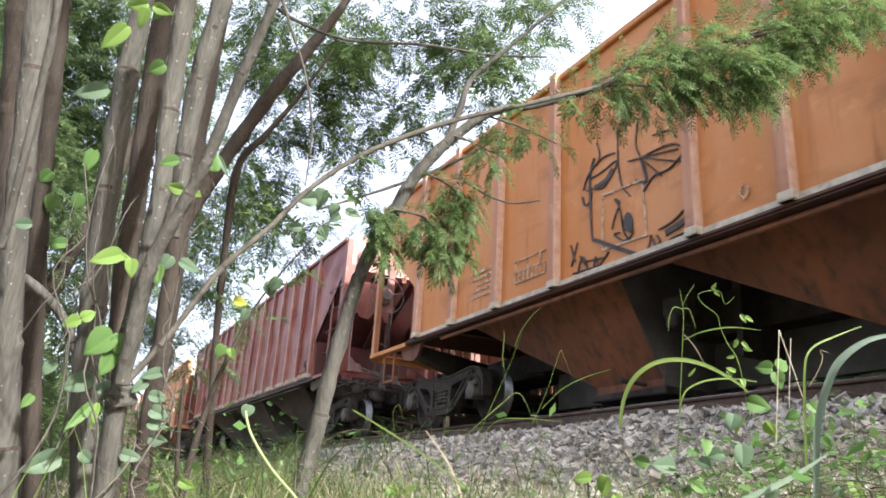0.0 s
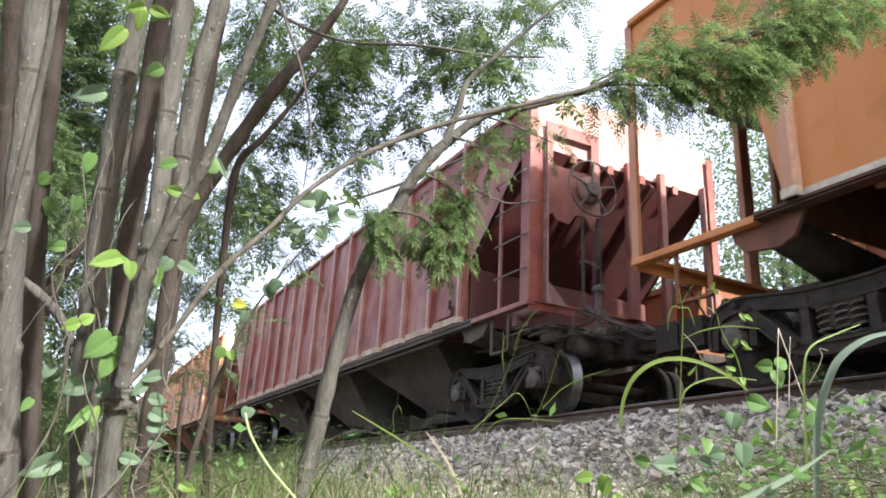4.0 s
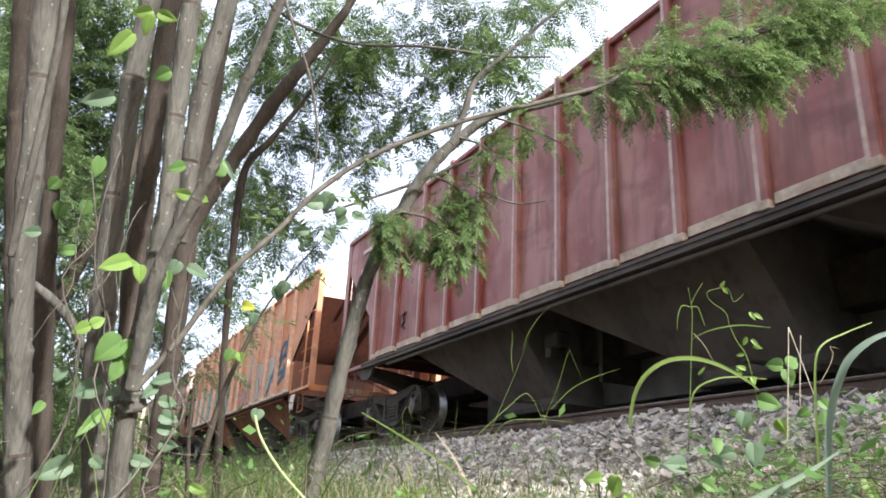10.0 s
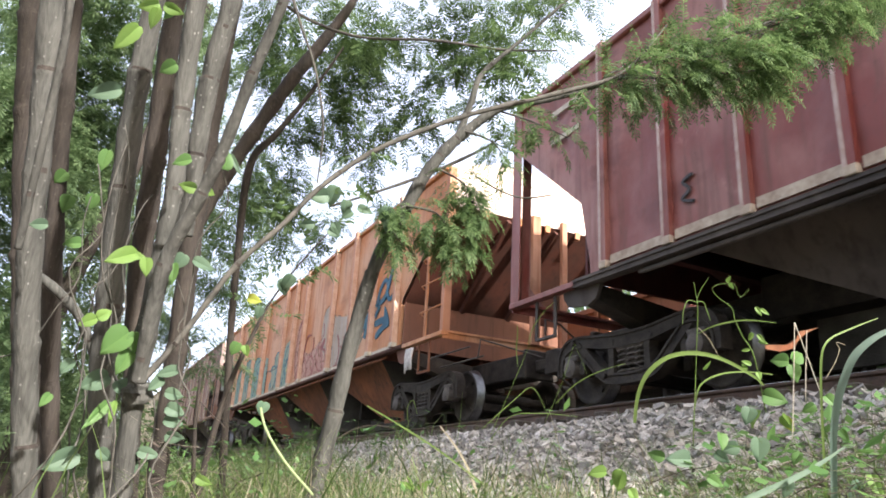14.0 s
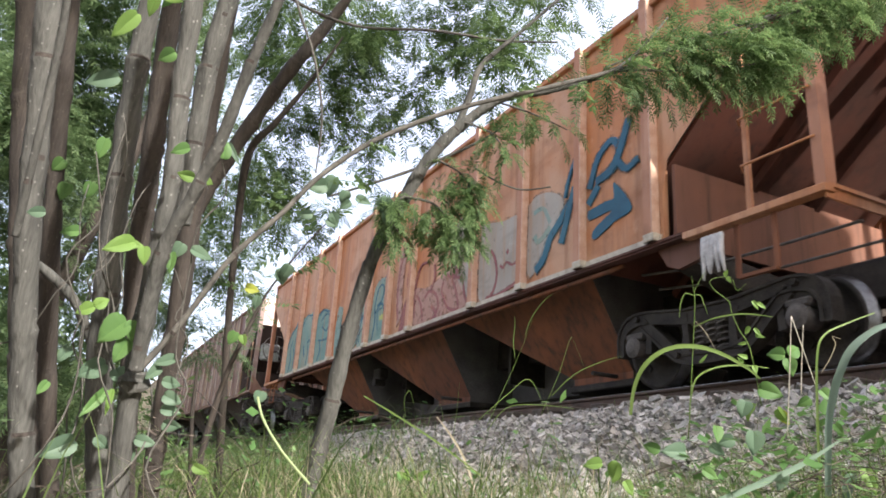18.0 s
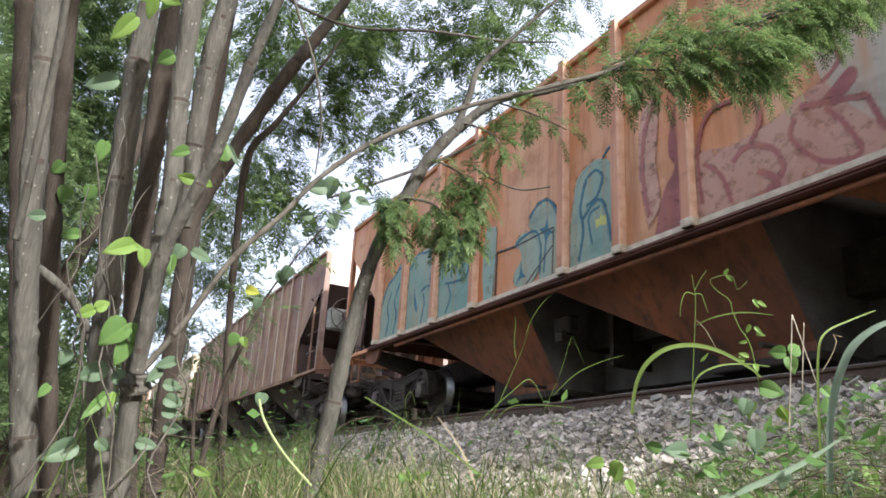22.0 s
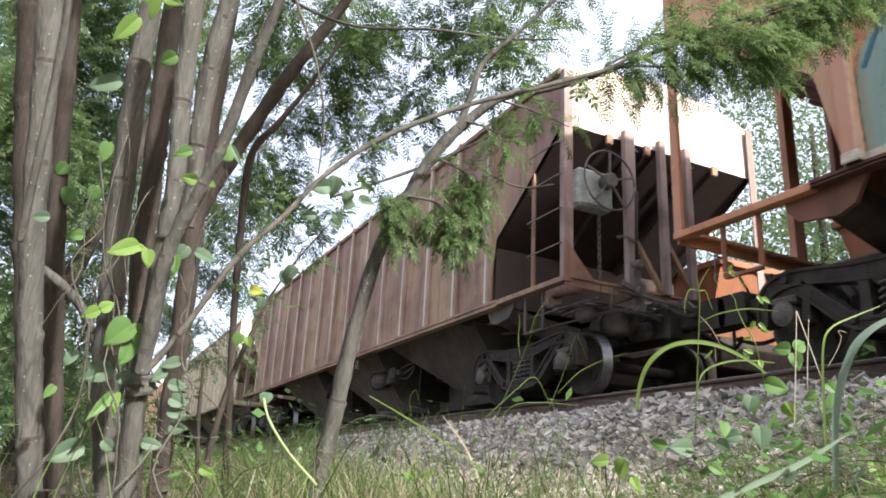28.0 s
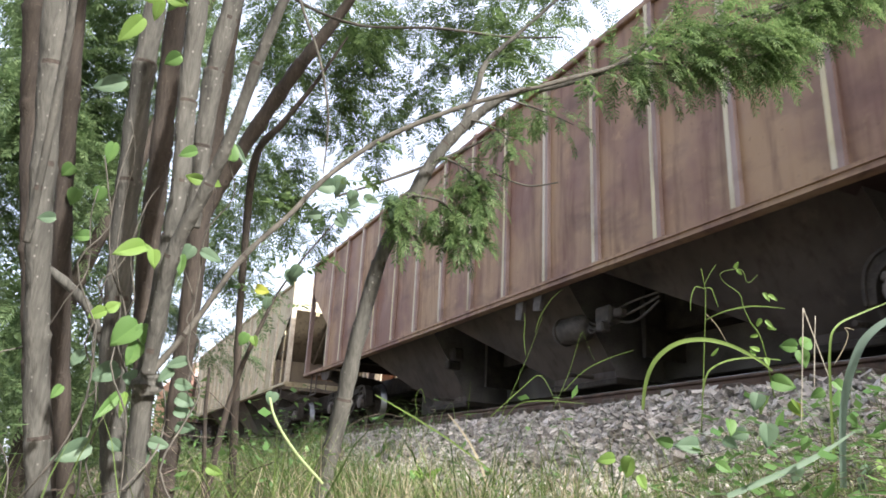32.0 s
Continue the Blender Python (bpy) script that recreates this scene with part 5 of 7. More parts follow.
def build_trees():
    lv = Leaves()
    for pts, n, reach in ((B1, 210, 0.10), (B2, 150, 0.10), (B3, 130, 0.10), (B4, 50, 0.07), (B5, 95, 0.07), (B6, 45, 0.06), (B7, 30, 0.05), (D1, 84, 0.06), (D2, 84, 0.06), (D3, 22, 0.05), (D4, 50, 0.05), (D5, 26, 0.05), (FORK, 50, 0.12)):
        spray(lv, pts, int(n * 1.2), reach, 0.07 if pts in (D1, D2, D3, D4, D5) else 0.10, 0.024, 0.0046, 10, 1.1)
    tree("slender leaning tree with a long feathery bough over the bank",
         [("trunk", THIN, M_BARK, True), ("branch", FORK, M_BARK, False), ("branch", LOW, M_TWIG, False), ("branch", LOW2, M_TWIG, False)]
         + [("twig", b, M_TWIG, False) for b in (B1, B2, B3, B4, B5, B6, B7, D1, D2, D3, D4, D5)], lv, M_LEAF)
    lv = Leaves()
    spray(lv, T10, 14, 0.05, 0.08, 0.03, 0.012, 5, 0.8, 0.3)
    # Unseen leaf clouds overhead, added to hold sun and sky off the stems.
    for x, y, z in ((-2.3, 0.2, 2.8), (-1.6, 0.6, 2.5), (-2.8, -0.7, 3.0), (-1.3, -0.5, 2.5), (-3.0, 0.9, 3.2), (-0.6, 0.2, 2.7), (0.2, -0.4, 2.9), (-0.3, 0.9, 2.9), (-1.9, -0.2, 3.3), (-1.0, 1.3, 3.0)):
        cloud(lv, (x, y, z), (0.6, 0.6, 0.4), 110, 0.2, 0.06, 0.018, 7)
    clump = tree("clump of grey smooth stems with raised leaf scars",
         [("stem", T3, M_BARK, True), ("stem", T4, M_BARK, True), ("stem", T6, M_BARK, False), ("stem", T7, M_BARK_BROWN, True), ("stem", T8, M_BARK, False), ("branch", T10, M_TWIG, False), ("twig", HANG, M_TWIG, False), ("branch", T11, M_BARK, False)], lv, M_LEAF)
    for c, r in ((KNOT_A, 0.034), (KNOT_B, 0.026)):
        bm = bmesh.new()
        bmesh.ops.create_icosphere(bm, subdivisions=3, radius=r)
        for v in bm.verts:
            v.co = v.co * (1 + 0.35 * noise.noise(v.co * 55) + 0.2 * noise.noise(v.co * 130)) * (1.0 if v.co.z < 0 else 0.8)
            v.co += Vector(c)
        part("knot", bm, M_BARK, clump, "gnarled knot")
    tree("pair of grey brown stems leaning together", [("stem", T1, M_BARK, True), ("stem", T0, M_BARK_BROWN, True), ("stem", T1B, M_BARK, False), ("stem", T2, M_BARK_BROWN, True)], None, M_LEAF)
    lv = Leaves()
    for x, y, z, s, n in BACK:
        cloud(lv, (x, y, z), (s, s, s), int(n * 1.65), 0.15, 0.04, 0.0085, 10)
    tree("brown forked tree with a dense feathery crown", [("trunk", T5, M_BARK_BROWN, True), ("branch", T9, M_BARK_BROWN, False), ("stem", T9B, M_BARK_BROWN, True), ("branch", TWIG, M_TWIG, False)], lv, M_LEAF_DARK)
    # Out of view: this tree is added only to cast shade on the stems.
    lv = Leaves()
    for _ in range(16):
        cloud(lv, (random.gauss(3.3, 0.9), random.gauss(-1.5, 0.8), random.uniform(2.6, 6)), (0.7, 0.7, 0.6), 80, 0.28, 0.08, 0.03, 7)
    tree("unseen leafy tree added to keep sun off the stems", [("trunk", [(3.4, -1.9, -0.6, 0.11), (3.3, -1.7, 1.4, 0.09), (3.4, -1.5, 3.2, 0.07), (3.2, -1.4, 5.4, 0.03)], M_BARK_BROWN, False), ("branch", [(3.35, -1.6, 2.2, 0.05), (2.9, -1.0, 3.2, 0.035), (2.5, -0.6, 4.2, 0.015)], M_BARK_BROWN, False)], lv, M_LEAF)
    lv = Leaves()
    for x, y, z, s, n in FAR:
        cloud(lv, (x, y, z), (s, s, s), int(n * 2.6), 0.22, 0.06, 0.015, 8)
    for _ in range(32):
        rise = random.uniform(1, 38)
        a, b, d = radians(random.uniform(-9, 0.5 if rise < 17 else 0.5 + 0.55 * (rise - 17))), radians(rise), random.uniform(5.4, 8.2)
        r = random.uniform(0.35, 0.55)
        cloud(lv, (-d * math.cos(a) * math.cos(b), d * math.sin(a) * math.cos(b), d * math.sin(b)), (r, r, r), 130, 0.22, 0.06, 0.014, 8)
    base = [(-5.6, -0.3, -0.4, 0.07), (-5.6, -0.2, 1.0, 0.06), (-5.5, 0.1, 2.2, 0.05), (-5.3, 0.4, 3.6, 0.03)]
    tree("thicket tree with light green feathery leaves behind the stems", [("trunk", base, M_BARK_BROWN, False)], lv, M_LEAF_LIGHT)


build_trees()


def far_trees():
    """Rows of trees behind the tracks and beyond the foot of the bank, plus an unseen shading row."""
    spots = [(x, 19 + 3 * random.random(), 0.0, random.uniform(8, 11.5)) for x in range(-40, 18, 4)]
    spots += [(x, 15.2 + 1.5 * random.random(), 0.2, random.uniform(4.5, 7.5)) for x in range(-38, 16, 3)]
    spots += [(-22 - 5 * k, -4 + 2.6 * k * random.random() - k * 0.8, -0.4, random.uniform(5.5, 8)) for k in range(6)]
    spots += [(-60 - 9 * k, 1.5 - k, -0.4, random.uniform(7, 10)) for k in range(4)]
    # Unseen row behind the viewpoint, added to block sky light.
    spots += [(x, -4.2 - 2.2 * random.random(), -0.5, random.uniform(4.5, 7)) for x in (-9, -6, -3.2, -0.5, 2.2, 5)] + [(6.5, -2, -0.5, 6.5), (8, 1.2, -0.4, 5.5)]
    spots += [(x, 15.8 + 3 * random.random(), 0.1, random.uniform(11, 14)) for x in (-13.2, -11.5, -9.5, -7.5, -5.5, -3.5, -1.5, 1)]
    for x, y, g, h in spots:
        t = thing("tree", "leafy green tree, in the distant rows or the unseen shading row", "tree", "trees in the distance", at=(x, y, g))
        part("trunk", tube_mesh("trunk", [(0, 0, -0.2, 0.16), (0.1, 0, h * 0.3, 0.12), (0.0, 0.2, h * 0.7, 0.06)], 8, 0.1, M_BARK_BROWN, 3), M_BARK_BROWN, t)
        lv = Leaves()
        near = 10.8 < h and y < 19 and x > -14
        for _ in range(9500 if near else 1800):
            o = Vector((random.gauss(0, 1), random.gauss(0, 1), random.gauss(0, 1))).normalized()
            lump = 0.75 + 0.4 * noise.noise(o * 1.7 + Vector((x, y, 0)))
            r = lump * random.random() ** 0.35
            c = Vector((o.x * r * h * 0.36, o.y * r * h * 0.36, h * 0.55 + o.z * r * h * 0.48))
            w = Vector((random.gauss(0, 1), random.gauss(0, 1), random.gauss(-0.3, 0.6))).normalized()
            k = 0.33 if near else 0.9
            lv.blade(c, w, w.orthogonal().normalized(), k * random.uniform(0.25, 0.5), k * random.uniform(0.12, 0.25))
        part("crown", lv.mesh("crown", M_LEAF_LIGHT), M_LEAF_LIGHT, t)


far_trees()


# ---- ballast stones ----
def stone_shape(seed):
    bm = bmesh.new()
    bmesh.ops.create_cube(bm, size=1.5)
    rng = random.Random(seed)
    sq = (rng.uniform(0.85, 1.35), rng.uniform(0.5, 0.9), rng.uniform(0.35, 0.65))
    for v in bm.verts:
        k = 1 + rng.uniform(-0.45, 0.3)
        v.co = Vector((v.co.x * sq[0] * k + rng.uniform(-0.2, 0.2), v.co.y * sq[1] * k + rng.uniform(-0.2, 0.2), v.co.z * sq[2] * k + rng.uniform(-0.15, 0.15)))
    bmesh.ops.triangulate(bm, faces=bm.faces)
    return bm


def build_stones():
    shapes = []
    for k in range(8):
        bm = stone_shape(k)
        bm.verts.ensure_lookup_table(), bm.faces.ensure_lookup_table()
        shapes.append(([v.co.copy() for v in bm.verts], [tuple(v.index for v in f.verts) for f in bm.faces]))
        bm.free()
    vs, fs = [], []
    rng = random.Random(5)

    def place(x, y):
        z = ground_height(x, y)
        m = Matrix.LocRotScale((x, y, z + rng.uniform(-0.01, 0.025)), Euler((rng.uniform(-0.9, 0.9), rng.uniform(-0.9, 0.9), rng.uniform(0, 6.3))), [rng.choice((0.02, 0.028, 0.036, 0.046, 0.058)) * rng.uniform(0.85, 1.15)] * 3)
        return m

    for _ in range(30000):
        x = -1.8 - 13.5 * rng.random() ** 1.2
        y = rng.uniform(3.0, 5.7) if rng.random() < 0.85 else rng.uniform(5.7, 8.0)
        if y < 3.6 and rng.random() < 0.25:
            continue
        m = place(x, y)
        v, f = rng.choice(shapes)
        k = len(vs)
        vs += [m @ c for c in v]
        fs += [tuple(i + k for i in q) for q in f]
    for _ in range(7000):
        x, y = rng.uniform(-1.9, 9.0), rng.uniform(3.5, 5.8)
        m = place(x, y)
        v, f = rng.choice(shapes)
        k = len(vs)
        vs += [m @ c for c in v]
        fs += [tuple(i + k for i in q) for q in f]
    tagged(new("ballast", mesh_of("ballast", vs, fs, M_STONES)), "loose grey crushed stone heaped beside the rail", "ballast", kind="stuff")
    bed = thing("ballast_shoulder", "angular grey ballast stones on the shoulder", "ballast", kind="structure")
    meshes = [mesh_of("stone", [tuple(c) for c in v], f, M_STONE) for v, f in shapes]
    for i in range(300):
        x, y = -3.2 - 5.5 * rng.random(), rng.uniform(3.9, 4.95)
        ob = part("stone", meshes[i % 8], M_STONE, bed)
        ob.matrix_basis = place(x, y) @ Matrix.Translation((0, 0, 0.4))


build_stones()


# ---- climbing vines, weeds and grass ----
ARC = [(-1.064, 0.956, 0.146, 0.0033), (-1.042, 0.947, 0.194, 0.0042), (-1.016, 0.950, 0.233, 0.0050), (-0.987, 0.972, 0.260, 0.0049), (-0.958, 1.006, 0.268, 0.0049), (-0.933, 1.047, 0.259, 0.0041), (-0.912, 1.092, 0.235, 0.0032), (-0.901, 1.112, 0.216, 0.0016)]
ARC2 = [(-1.046, 1.087, 0.177, 0.0014), (-1.027, 1.087, 0.225, 0.0021), (-1.004, 1.117, 0.248, 0.0021), (-0.980, 1.159, 0.255, 0.0017), (-0.958, 1.206, 0.253, 0.0010)]
CULM = [(-1.103, 1.137, 0.119, 0.0011), (-1.046, 1.100, 0.276, 0.0009), (-1.009, 1.074, 0.367, 0.0009), (-0.993, 1.055, 0.395, 0.0008), (-0.980, 1.038, 0.411, 0.0006)]
CULM_A = [(-0.988, 1.050, 0.376, 0.0008), (-0.994, 1.035, 0.378, 0.0011), (-1.003, 1.031, 0.359, 0.0011), (-1.011, 1.035, 0.334, 0.0005)]
CULM_B = [(-0.988, 1.050, 0.376, 0.0008), (-0.982, 1.062, 0.377, 0.0011), (-0.983, 1.071, 0.362, 0.0011), (-0.985, 1.081, 0.344, 0.0005)]
CULM_C = [(-0.986, 1.049, 0.381, 0.0006), (-0.976, 1.054, 0.402, 0.0006), (-0.965, 1.061, 0.420, 0.0004)]
SIDE = [(-1.002, 1.065, 0.320, 0.0011), (-0.969, 1.081, 0.333, 0.0016), (-0.931, 1.113, 0.340, 0.0016), (-0.895, 1.151, 0.334, 0.0005)]
SIDE_B = [(-0.999, 1.063, 0.330, 0.0008), (-0.996, 1.085, 0.311, 0.0011), (-0.996, 1.108, 0.281, 0.0005)]
TENDRIL = [(-0.948, 1.167, 0.177, 0.0009), (-0.930, 1.126, 0.274, 0.0011), (-0.930, 1.100, 0.308, 0.0009), (-0.928, 1.082, 0.336, 0.0007), (-0.925, 1.072, 0.356, 0.0007), (-0.932, 1.045, 0.374, 0.0005), (-0.931, 1.034, 0.389, 0.0005), (-0.921, 1.049, 0.397, 0.0005), (-0.911, 1.068, 0.397, 0.0005), (-0.913, 1.082, 0.376, 0.0005), (-0.901, 1.095, 0.390, 0.0003)]
STICK_A = [(-0.904, 1.175, 0.125, 0.0010), (-0.874, 1.156, 0.229, 0.0010), (-0.846, 1.137, 0.324, 0.0009)]
STICK_B = [(-0.846, 1.137, 0.324, 0.0009), (-0.852, 1.169, 0.268, 0.0009), (-0.858, 1.200, 0.213, 0.0007)]
STICK_C = [(-0.909, 1.227, 0.200, 0.0009), (-0.892, 1.215, 0.259, 0.0009), (-0.873, 1.203, 0.323, 0.0007)]
STALK = [(-0.833, 1.154, 0.031, 0.0025), (-0.811, 1.134, 0.145, 0.0025), (-0.791, 1.121, 0.244, 0.0023), (-0.782, 1.133, 0.281, 0.0020), (-0.765, 1.174, 0.305, 0.0017), (-0.746, 1.219, 0.326, 0.0009)]
CURL = [(-0.815, 1.160, 0.223, 0.0007), (-0.800, 1.169, 0.251, 0.0007), (-0.791, 1.171, 0.272, 0.0007), (-0.790, 1.164, 0.283, 0.0005), (-0.784, 1.178, 0.280, 0.0003)]
REED = [(-0.795, 1.120, 0.022, 0.0057), (-0.760, 1.088, 0.121, 0.0064), (-0.736, 1.074, 0.170, 0.0071), (-0.716, 1.066, 0.201, 0.0071), (-0.691, 1.066, 0.237, 0.0070), (-0.659, 1.084, 0.265, 0.0051), (-0.63, 1.112, 0.276, 0.0030), (-0.603, 1.142, 0.279, 0.0005)]
BROAD = [(-0.804, 0.880, 0.001, 0.0049), (-0.775, 0.953, 0.034, 0.0056), (-0.753, 1.013, 0.064, 0.0047), (-0.730, 1.070, 0.102, 0.0014)]
G1 = [(-2.671, 1.566, 0.249, 0.0011), (-2.584, 1.603, 0.428, 0.0011), (-2.519, 1.628, 0.562, 0.0009), (-2.470, 1.643, 0.669, 0.0007)]
G1B = [(-2.545, 1.612, 0.517, 0.0010), (-2.529, 1.592, 0.582, 0.0025), (-2.508, 1.583, 0.648, 0.0029), (-2.500, 1.574, 0.681, 0.0010)]
G1C = [(-2.502, 1.629, 0.606, 0.0010), (-2.472, 1.636, 0.673, 0.0029), (-2.432, 1.664, 0.741, 0.0022), (-2.405, 1.693, 0.776, 0.0006)]
G2 = [(-2.387, 1.636, 0.283, 0.0010), (-2.316, 1.664, 0.429, 0.0008), (-2.258, 1.676, 0.564, 0.0007), (-2.254, 1.692, 0.555, 0.0004), (-2.261, 1.743, 0.471, 0.0004)]
G3 = [(-2.347, 1.660, 0.357, 0.0017), (-2.264, 1.692, 0.427, 0.0021), (-2.186, 1.738, 0.469, 0.0017), (-2.105, 1.798, 0.498, 0.0006)]
G4 = [(-2.591, 1.480, 0.260, 0.0015), (-2.505, 1.568, 0.372, 0.0018), (-2.455, 1.627, 0.424, 0.0015), (-2.458, 1.703, 0.319, 0.0006)]
G5 = [(-2.588, 1.518, 0.220, 0.0015), (-2.498, 1.552, 0.309, 0.0018), (-2.410, 1.638, 0.323, 0.0018), (-2.320, 1.746, 0.314, 0.0006)]
G6 = [(-2.839, 1.500, 0.205, 0.0009), (-2.800, 1.490, 0.319, 0.0009), (-2.766, 1.478, 0.421, 0.0004)]
G7 = [(-2.816, 1.261, 0.266, 0.0013), (-2.800, 1.242, 0.331, 0.0019), (-2.780, 1.256, 0.365, 0.0022), (-2.787, 1.283, 0.311, 0.0010)]
DRY1 = [(-2.022, 1.008, 0.199, 0.0017), (-1.956, 1.034, 0.134, 0.0033), (-1.896, 1.050, 0.063, 0.0036), (-1.845, 1.052, -0.010, 0.0023)]
PALE = [(-1.538, 0.353, 0.151, 0.0029), (-1.511, 0.364, 0.106, 0.0028), (-1.477, 0.400, 0.047, 0.0027), (-1.435, 0.451, -0.012, 0.0027)]
LONG = [(-1.916, 0.728, 0.223, 0.0019), (-1.825, 0.793, 0.170, 0.0026), (-1.733, 0.867, 0.108, 0.0029), (-1.643, 0.951, 0.031, 0.0024)]
DARKSTICK = [(-2.427, 0.388, -0.053, 0.0068), (-2.364, 0.353, 0.156, 0.0061), (-2.337, 0.344, 0.237, 0.0054), (-2.315, 0.338, 0.301, 0.0041)]
SAPLING = [(-2.641, 0.436, -0.057, 0.0119), (-2.606, 0.446, 0.122, 0.0113), (-2.554, 0.473, 0.325, 0.0092), (-2.504, 0.519, 0.497, 0.0070), (-2.481, 0.557, 0.608, 0.0039), (-2.434, 0.628, 0.743, 0.0032), (-2.382, 0.711, 0.871, 0.0024)]
VINE_LIME_A = [(-1.54, -0.02, 0.94, 0.042, 0.082, 122), (-1.51, 0.01, 0.99, 0.035, 0.049, 150), (-1.51, 0.01, 0.98, 0.030, 0.054, 100), (-1.51, 0.02, 0.99, 0.030, 0.047, 10), (-1.58, 0.16, 0.61, 0.030, 0.040, 180), (-1.57, 0.17, 0.61, 0.025, 0.037, 10), (-1.68, 0.07, 0.47, 0.044, 0.072, 150), (-1.70, 0.04, 0.47, 0.030, 0.057, 5), (-1.67, 0.09, 0.46, 0.032, 0.044, 80), (-1.76, 0.02, 0.33, 0.035, 0.044, 155), (-1.76, 0.02, 0.33, 0.032, 0.037, -40), (-1.79, 0.09, 0.16, 0.017, 0.062, 95), (-1.75, 0.28, 0.01, 0.027, 0.042, 25), (-1.62, 0.32, 0.29, 0.022, 0.027, 70)]
VINE_VINE_A = [(-1.55, 0.07, 0.88, 0.038, 0.045, 140), (-1.67, -0.03, 0.69, 0.033, 0.053, 95), (-1.59, 0.14, 0.68, 0.033, 0.045, 165), (-1.56, 0.21, 0.66, 0.035, 0.053, -80), (-1.67, 0.15, 0.46, 0.028, 0.053, 85), (-1.76, 0.09, 0.31, 0.069, 0.078, 135), (-1.75, 0.10, 0.31, 0.033, 0.053, 85), (-1.77, 0.10, 0.27, 0.043, 0.063, 110), (-1.82, 0.08, 0.16, 0.030, 0.090, 130), (-1.65, 0.31, 0.30, 0.030, 0.035, 110), (-1.51, 0.04, 1.00, 0.028, 0.045, 100), (-1.88, -0.04, 0.17, 0.025, 0.038, 120), (-2.68, -0.13, 0.91, 0.058, 0.066, 100), (-2.64, -0.06, 0.92, 0.054, 0.062, 95), (-2.71, -0.06, 0.76, 0.050, 0.070, 170)]
VINE_VINE_B = [(-2.67, -0.16, 0.99, 0.054, 0.058, 120), (-2.59, 0.10, 0.85, 0.039, 0.050, 100)]
VINE_BLUE_A = [(-1.66, -0.03, 0.84, 0.046, 0.080, 155), (-1.58, 0.22, 0.71, 0.015, 0.062, 55), (-1.85, 0.07, 0.22, 0.054, 0.072, 150), (-1.84, 0.09, 0.21, 0.044, 0.044, 60), (-1.93, 0.04, 0.05, 0.059, 0.090, 150), (-1.91, 0.08, 0.06, 0.033, 0.044, 40), (-1.77, 0.21, 0.24, 0.033, 0.056, 170), (-1.79, 0.18, 0.22, 0.031, 0.044, 130), (-1.80, 0.19, 0.19, 0.033, 0.049, 5), (-1.81, 0.20, 0.16, 0.038, 0.049, 20), (-1.82, 0.20, 0.13, 0.033, 0.049, 5), (-1.82, 0.21, 0.10, 0.038, 0.046, 25), (-1.86, 0.16, 0.06, 0.033, 0.054, 10), (-1.88, 0.16, 0.04, 0.028, 0.041, 100), (-1.69, 0.17, 0.49, 0.038, 0.041, 110)]
VINE_BLUE_B = [(-1.69, 0.19, 0.48, 0.033, 0.059, 10), (-1.82, -0.12, 0.54, 0.031, 0.044, 170), (-1.88, -0.01, 0.25, 0.033, 0.044, 120), (-1.89, 0.57, 0.83, 0.055, 0.068, 110), (-1.90, 0.55, 0.80, 0.055, 0.065, 170), (-1.88, 0.60, 0.79, 0.042, 0.045, 100), (-1.87, 0.63, 0.77, 0.032, 0.052, 5), (-1.88, 0.62, 0.76, 0.029, 0.042, 140), (-1.83, 0.71, 0.78, 0.055, 0.065, 100), (-1.92, 0.58, 0.73, 0.036, 0.045, 60), (-1.94, 0.53, 0.72, 0.032, 0.049, 170), (-1.93, 0.57, 0.71, 0.032, 0.042, 30), (-2.03, 0.48, 0.57, 0.049, 0.055, 70), (-2.01, 0.50, 0.58, 0.045, 0.055, 110), (-2.08, 0.44, 0.49, 0.032, 0.042, 100)]
VINE_BLUE_C = [(-1.85, 0.71, 0.74, 0.045, 0.049, 60), (-2.15, 0.50, 0.23, 0.045, 0.042, 95)]
VINE_YELLOW_A = [(-2.09, 0.40, 0.51, 0.036, 0.045, 10)]
WEED_LIME = [(-0.932, 1.135, 0.176, 0.035, 0.039, 80), (-0.916, 1.170, 0.171, 0.024, 0.035, 40), (-1.073, 0.934, 0.061, 0.035, 0.047, 120), (-1.087, 0.908, 0.057, 0.027, 0.037, 170), (-0.872, 1.334, 0.077, 0.029, 0.053, 75), (-1.808, 0.859, 0.016, 0.018, 0.050, 200), (-1.804, 0.869, 0.014, 0.018, 0.050, 330), (-1.811, 0.858, 0.008, 0.018, 0.044, 235), (-1.802, 0.878, 0.006, 0.018, 0.041, 300), (-1.077, 0.951, 0.030, 0.022, 0.031, 60)]
WEED_VINE = [(-0.923, 1.132, 0.203, 0.037, 0.045, 15), (-0.885, 1.162, 0.263, 0.031, 0.033, 190), (-0.883, 1.168, 0.263, 0.031, 0.033, -35), (-0.885, 1.167, 0.258, 0.029, 0.035, 75), (-0.872, 1.232, 0.208, 0.024, 0.029, 60), (-0.885, 1.219, 0.192, 0.022, 0.027, 150), (-0.976, 1.077, 0.134, 0.027, 0.035, 110), (-0.982, 1.109, 0.075, 0.027, 0.035, 150), (-1.007, 1.071, 0.058, 0.024, 0.035, 30), (-0.919, 1.212, 0.109, 0.022, 0.029, 120), (-1.033, 0.997, 0.087, 0.024, 0.035, 190), (-0.876, 1.269, 0.151, 0.018, 0.027, 60)]
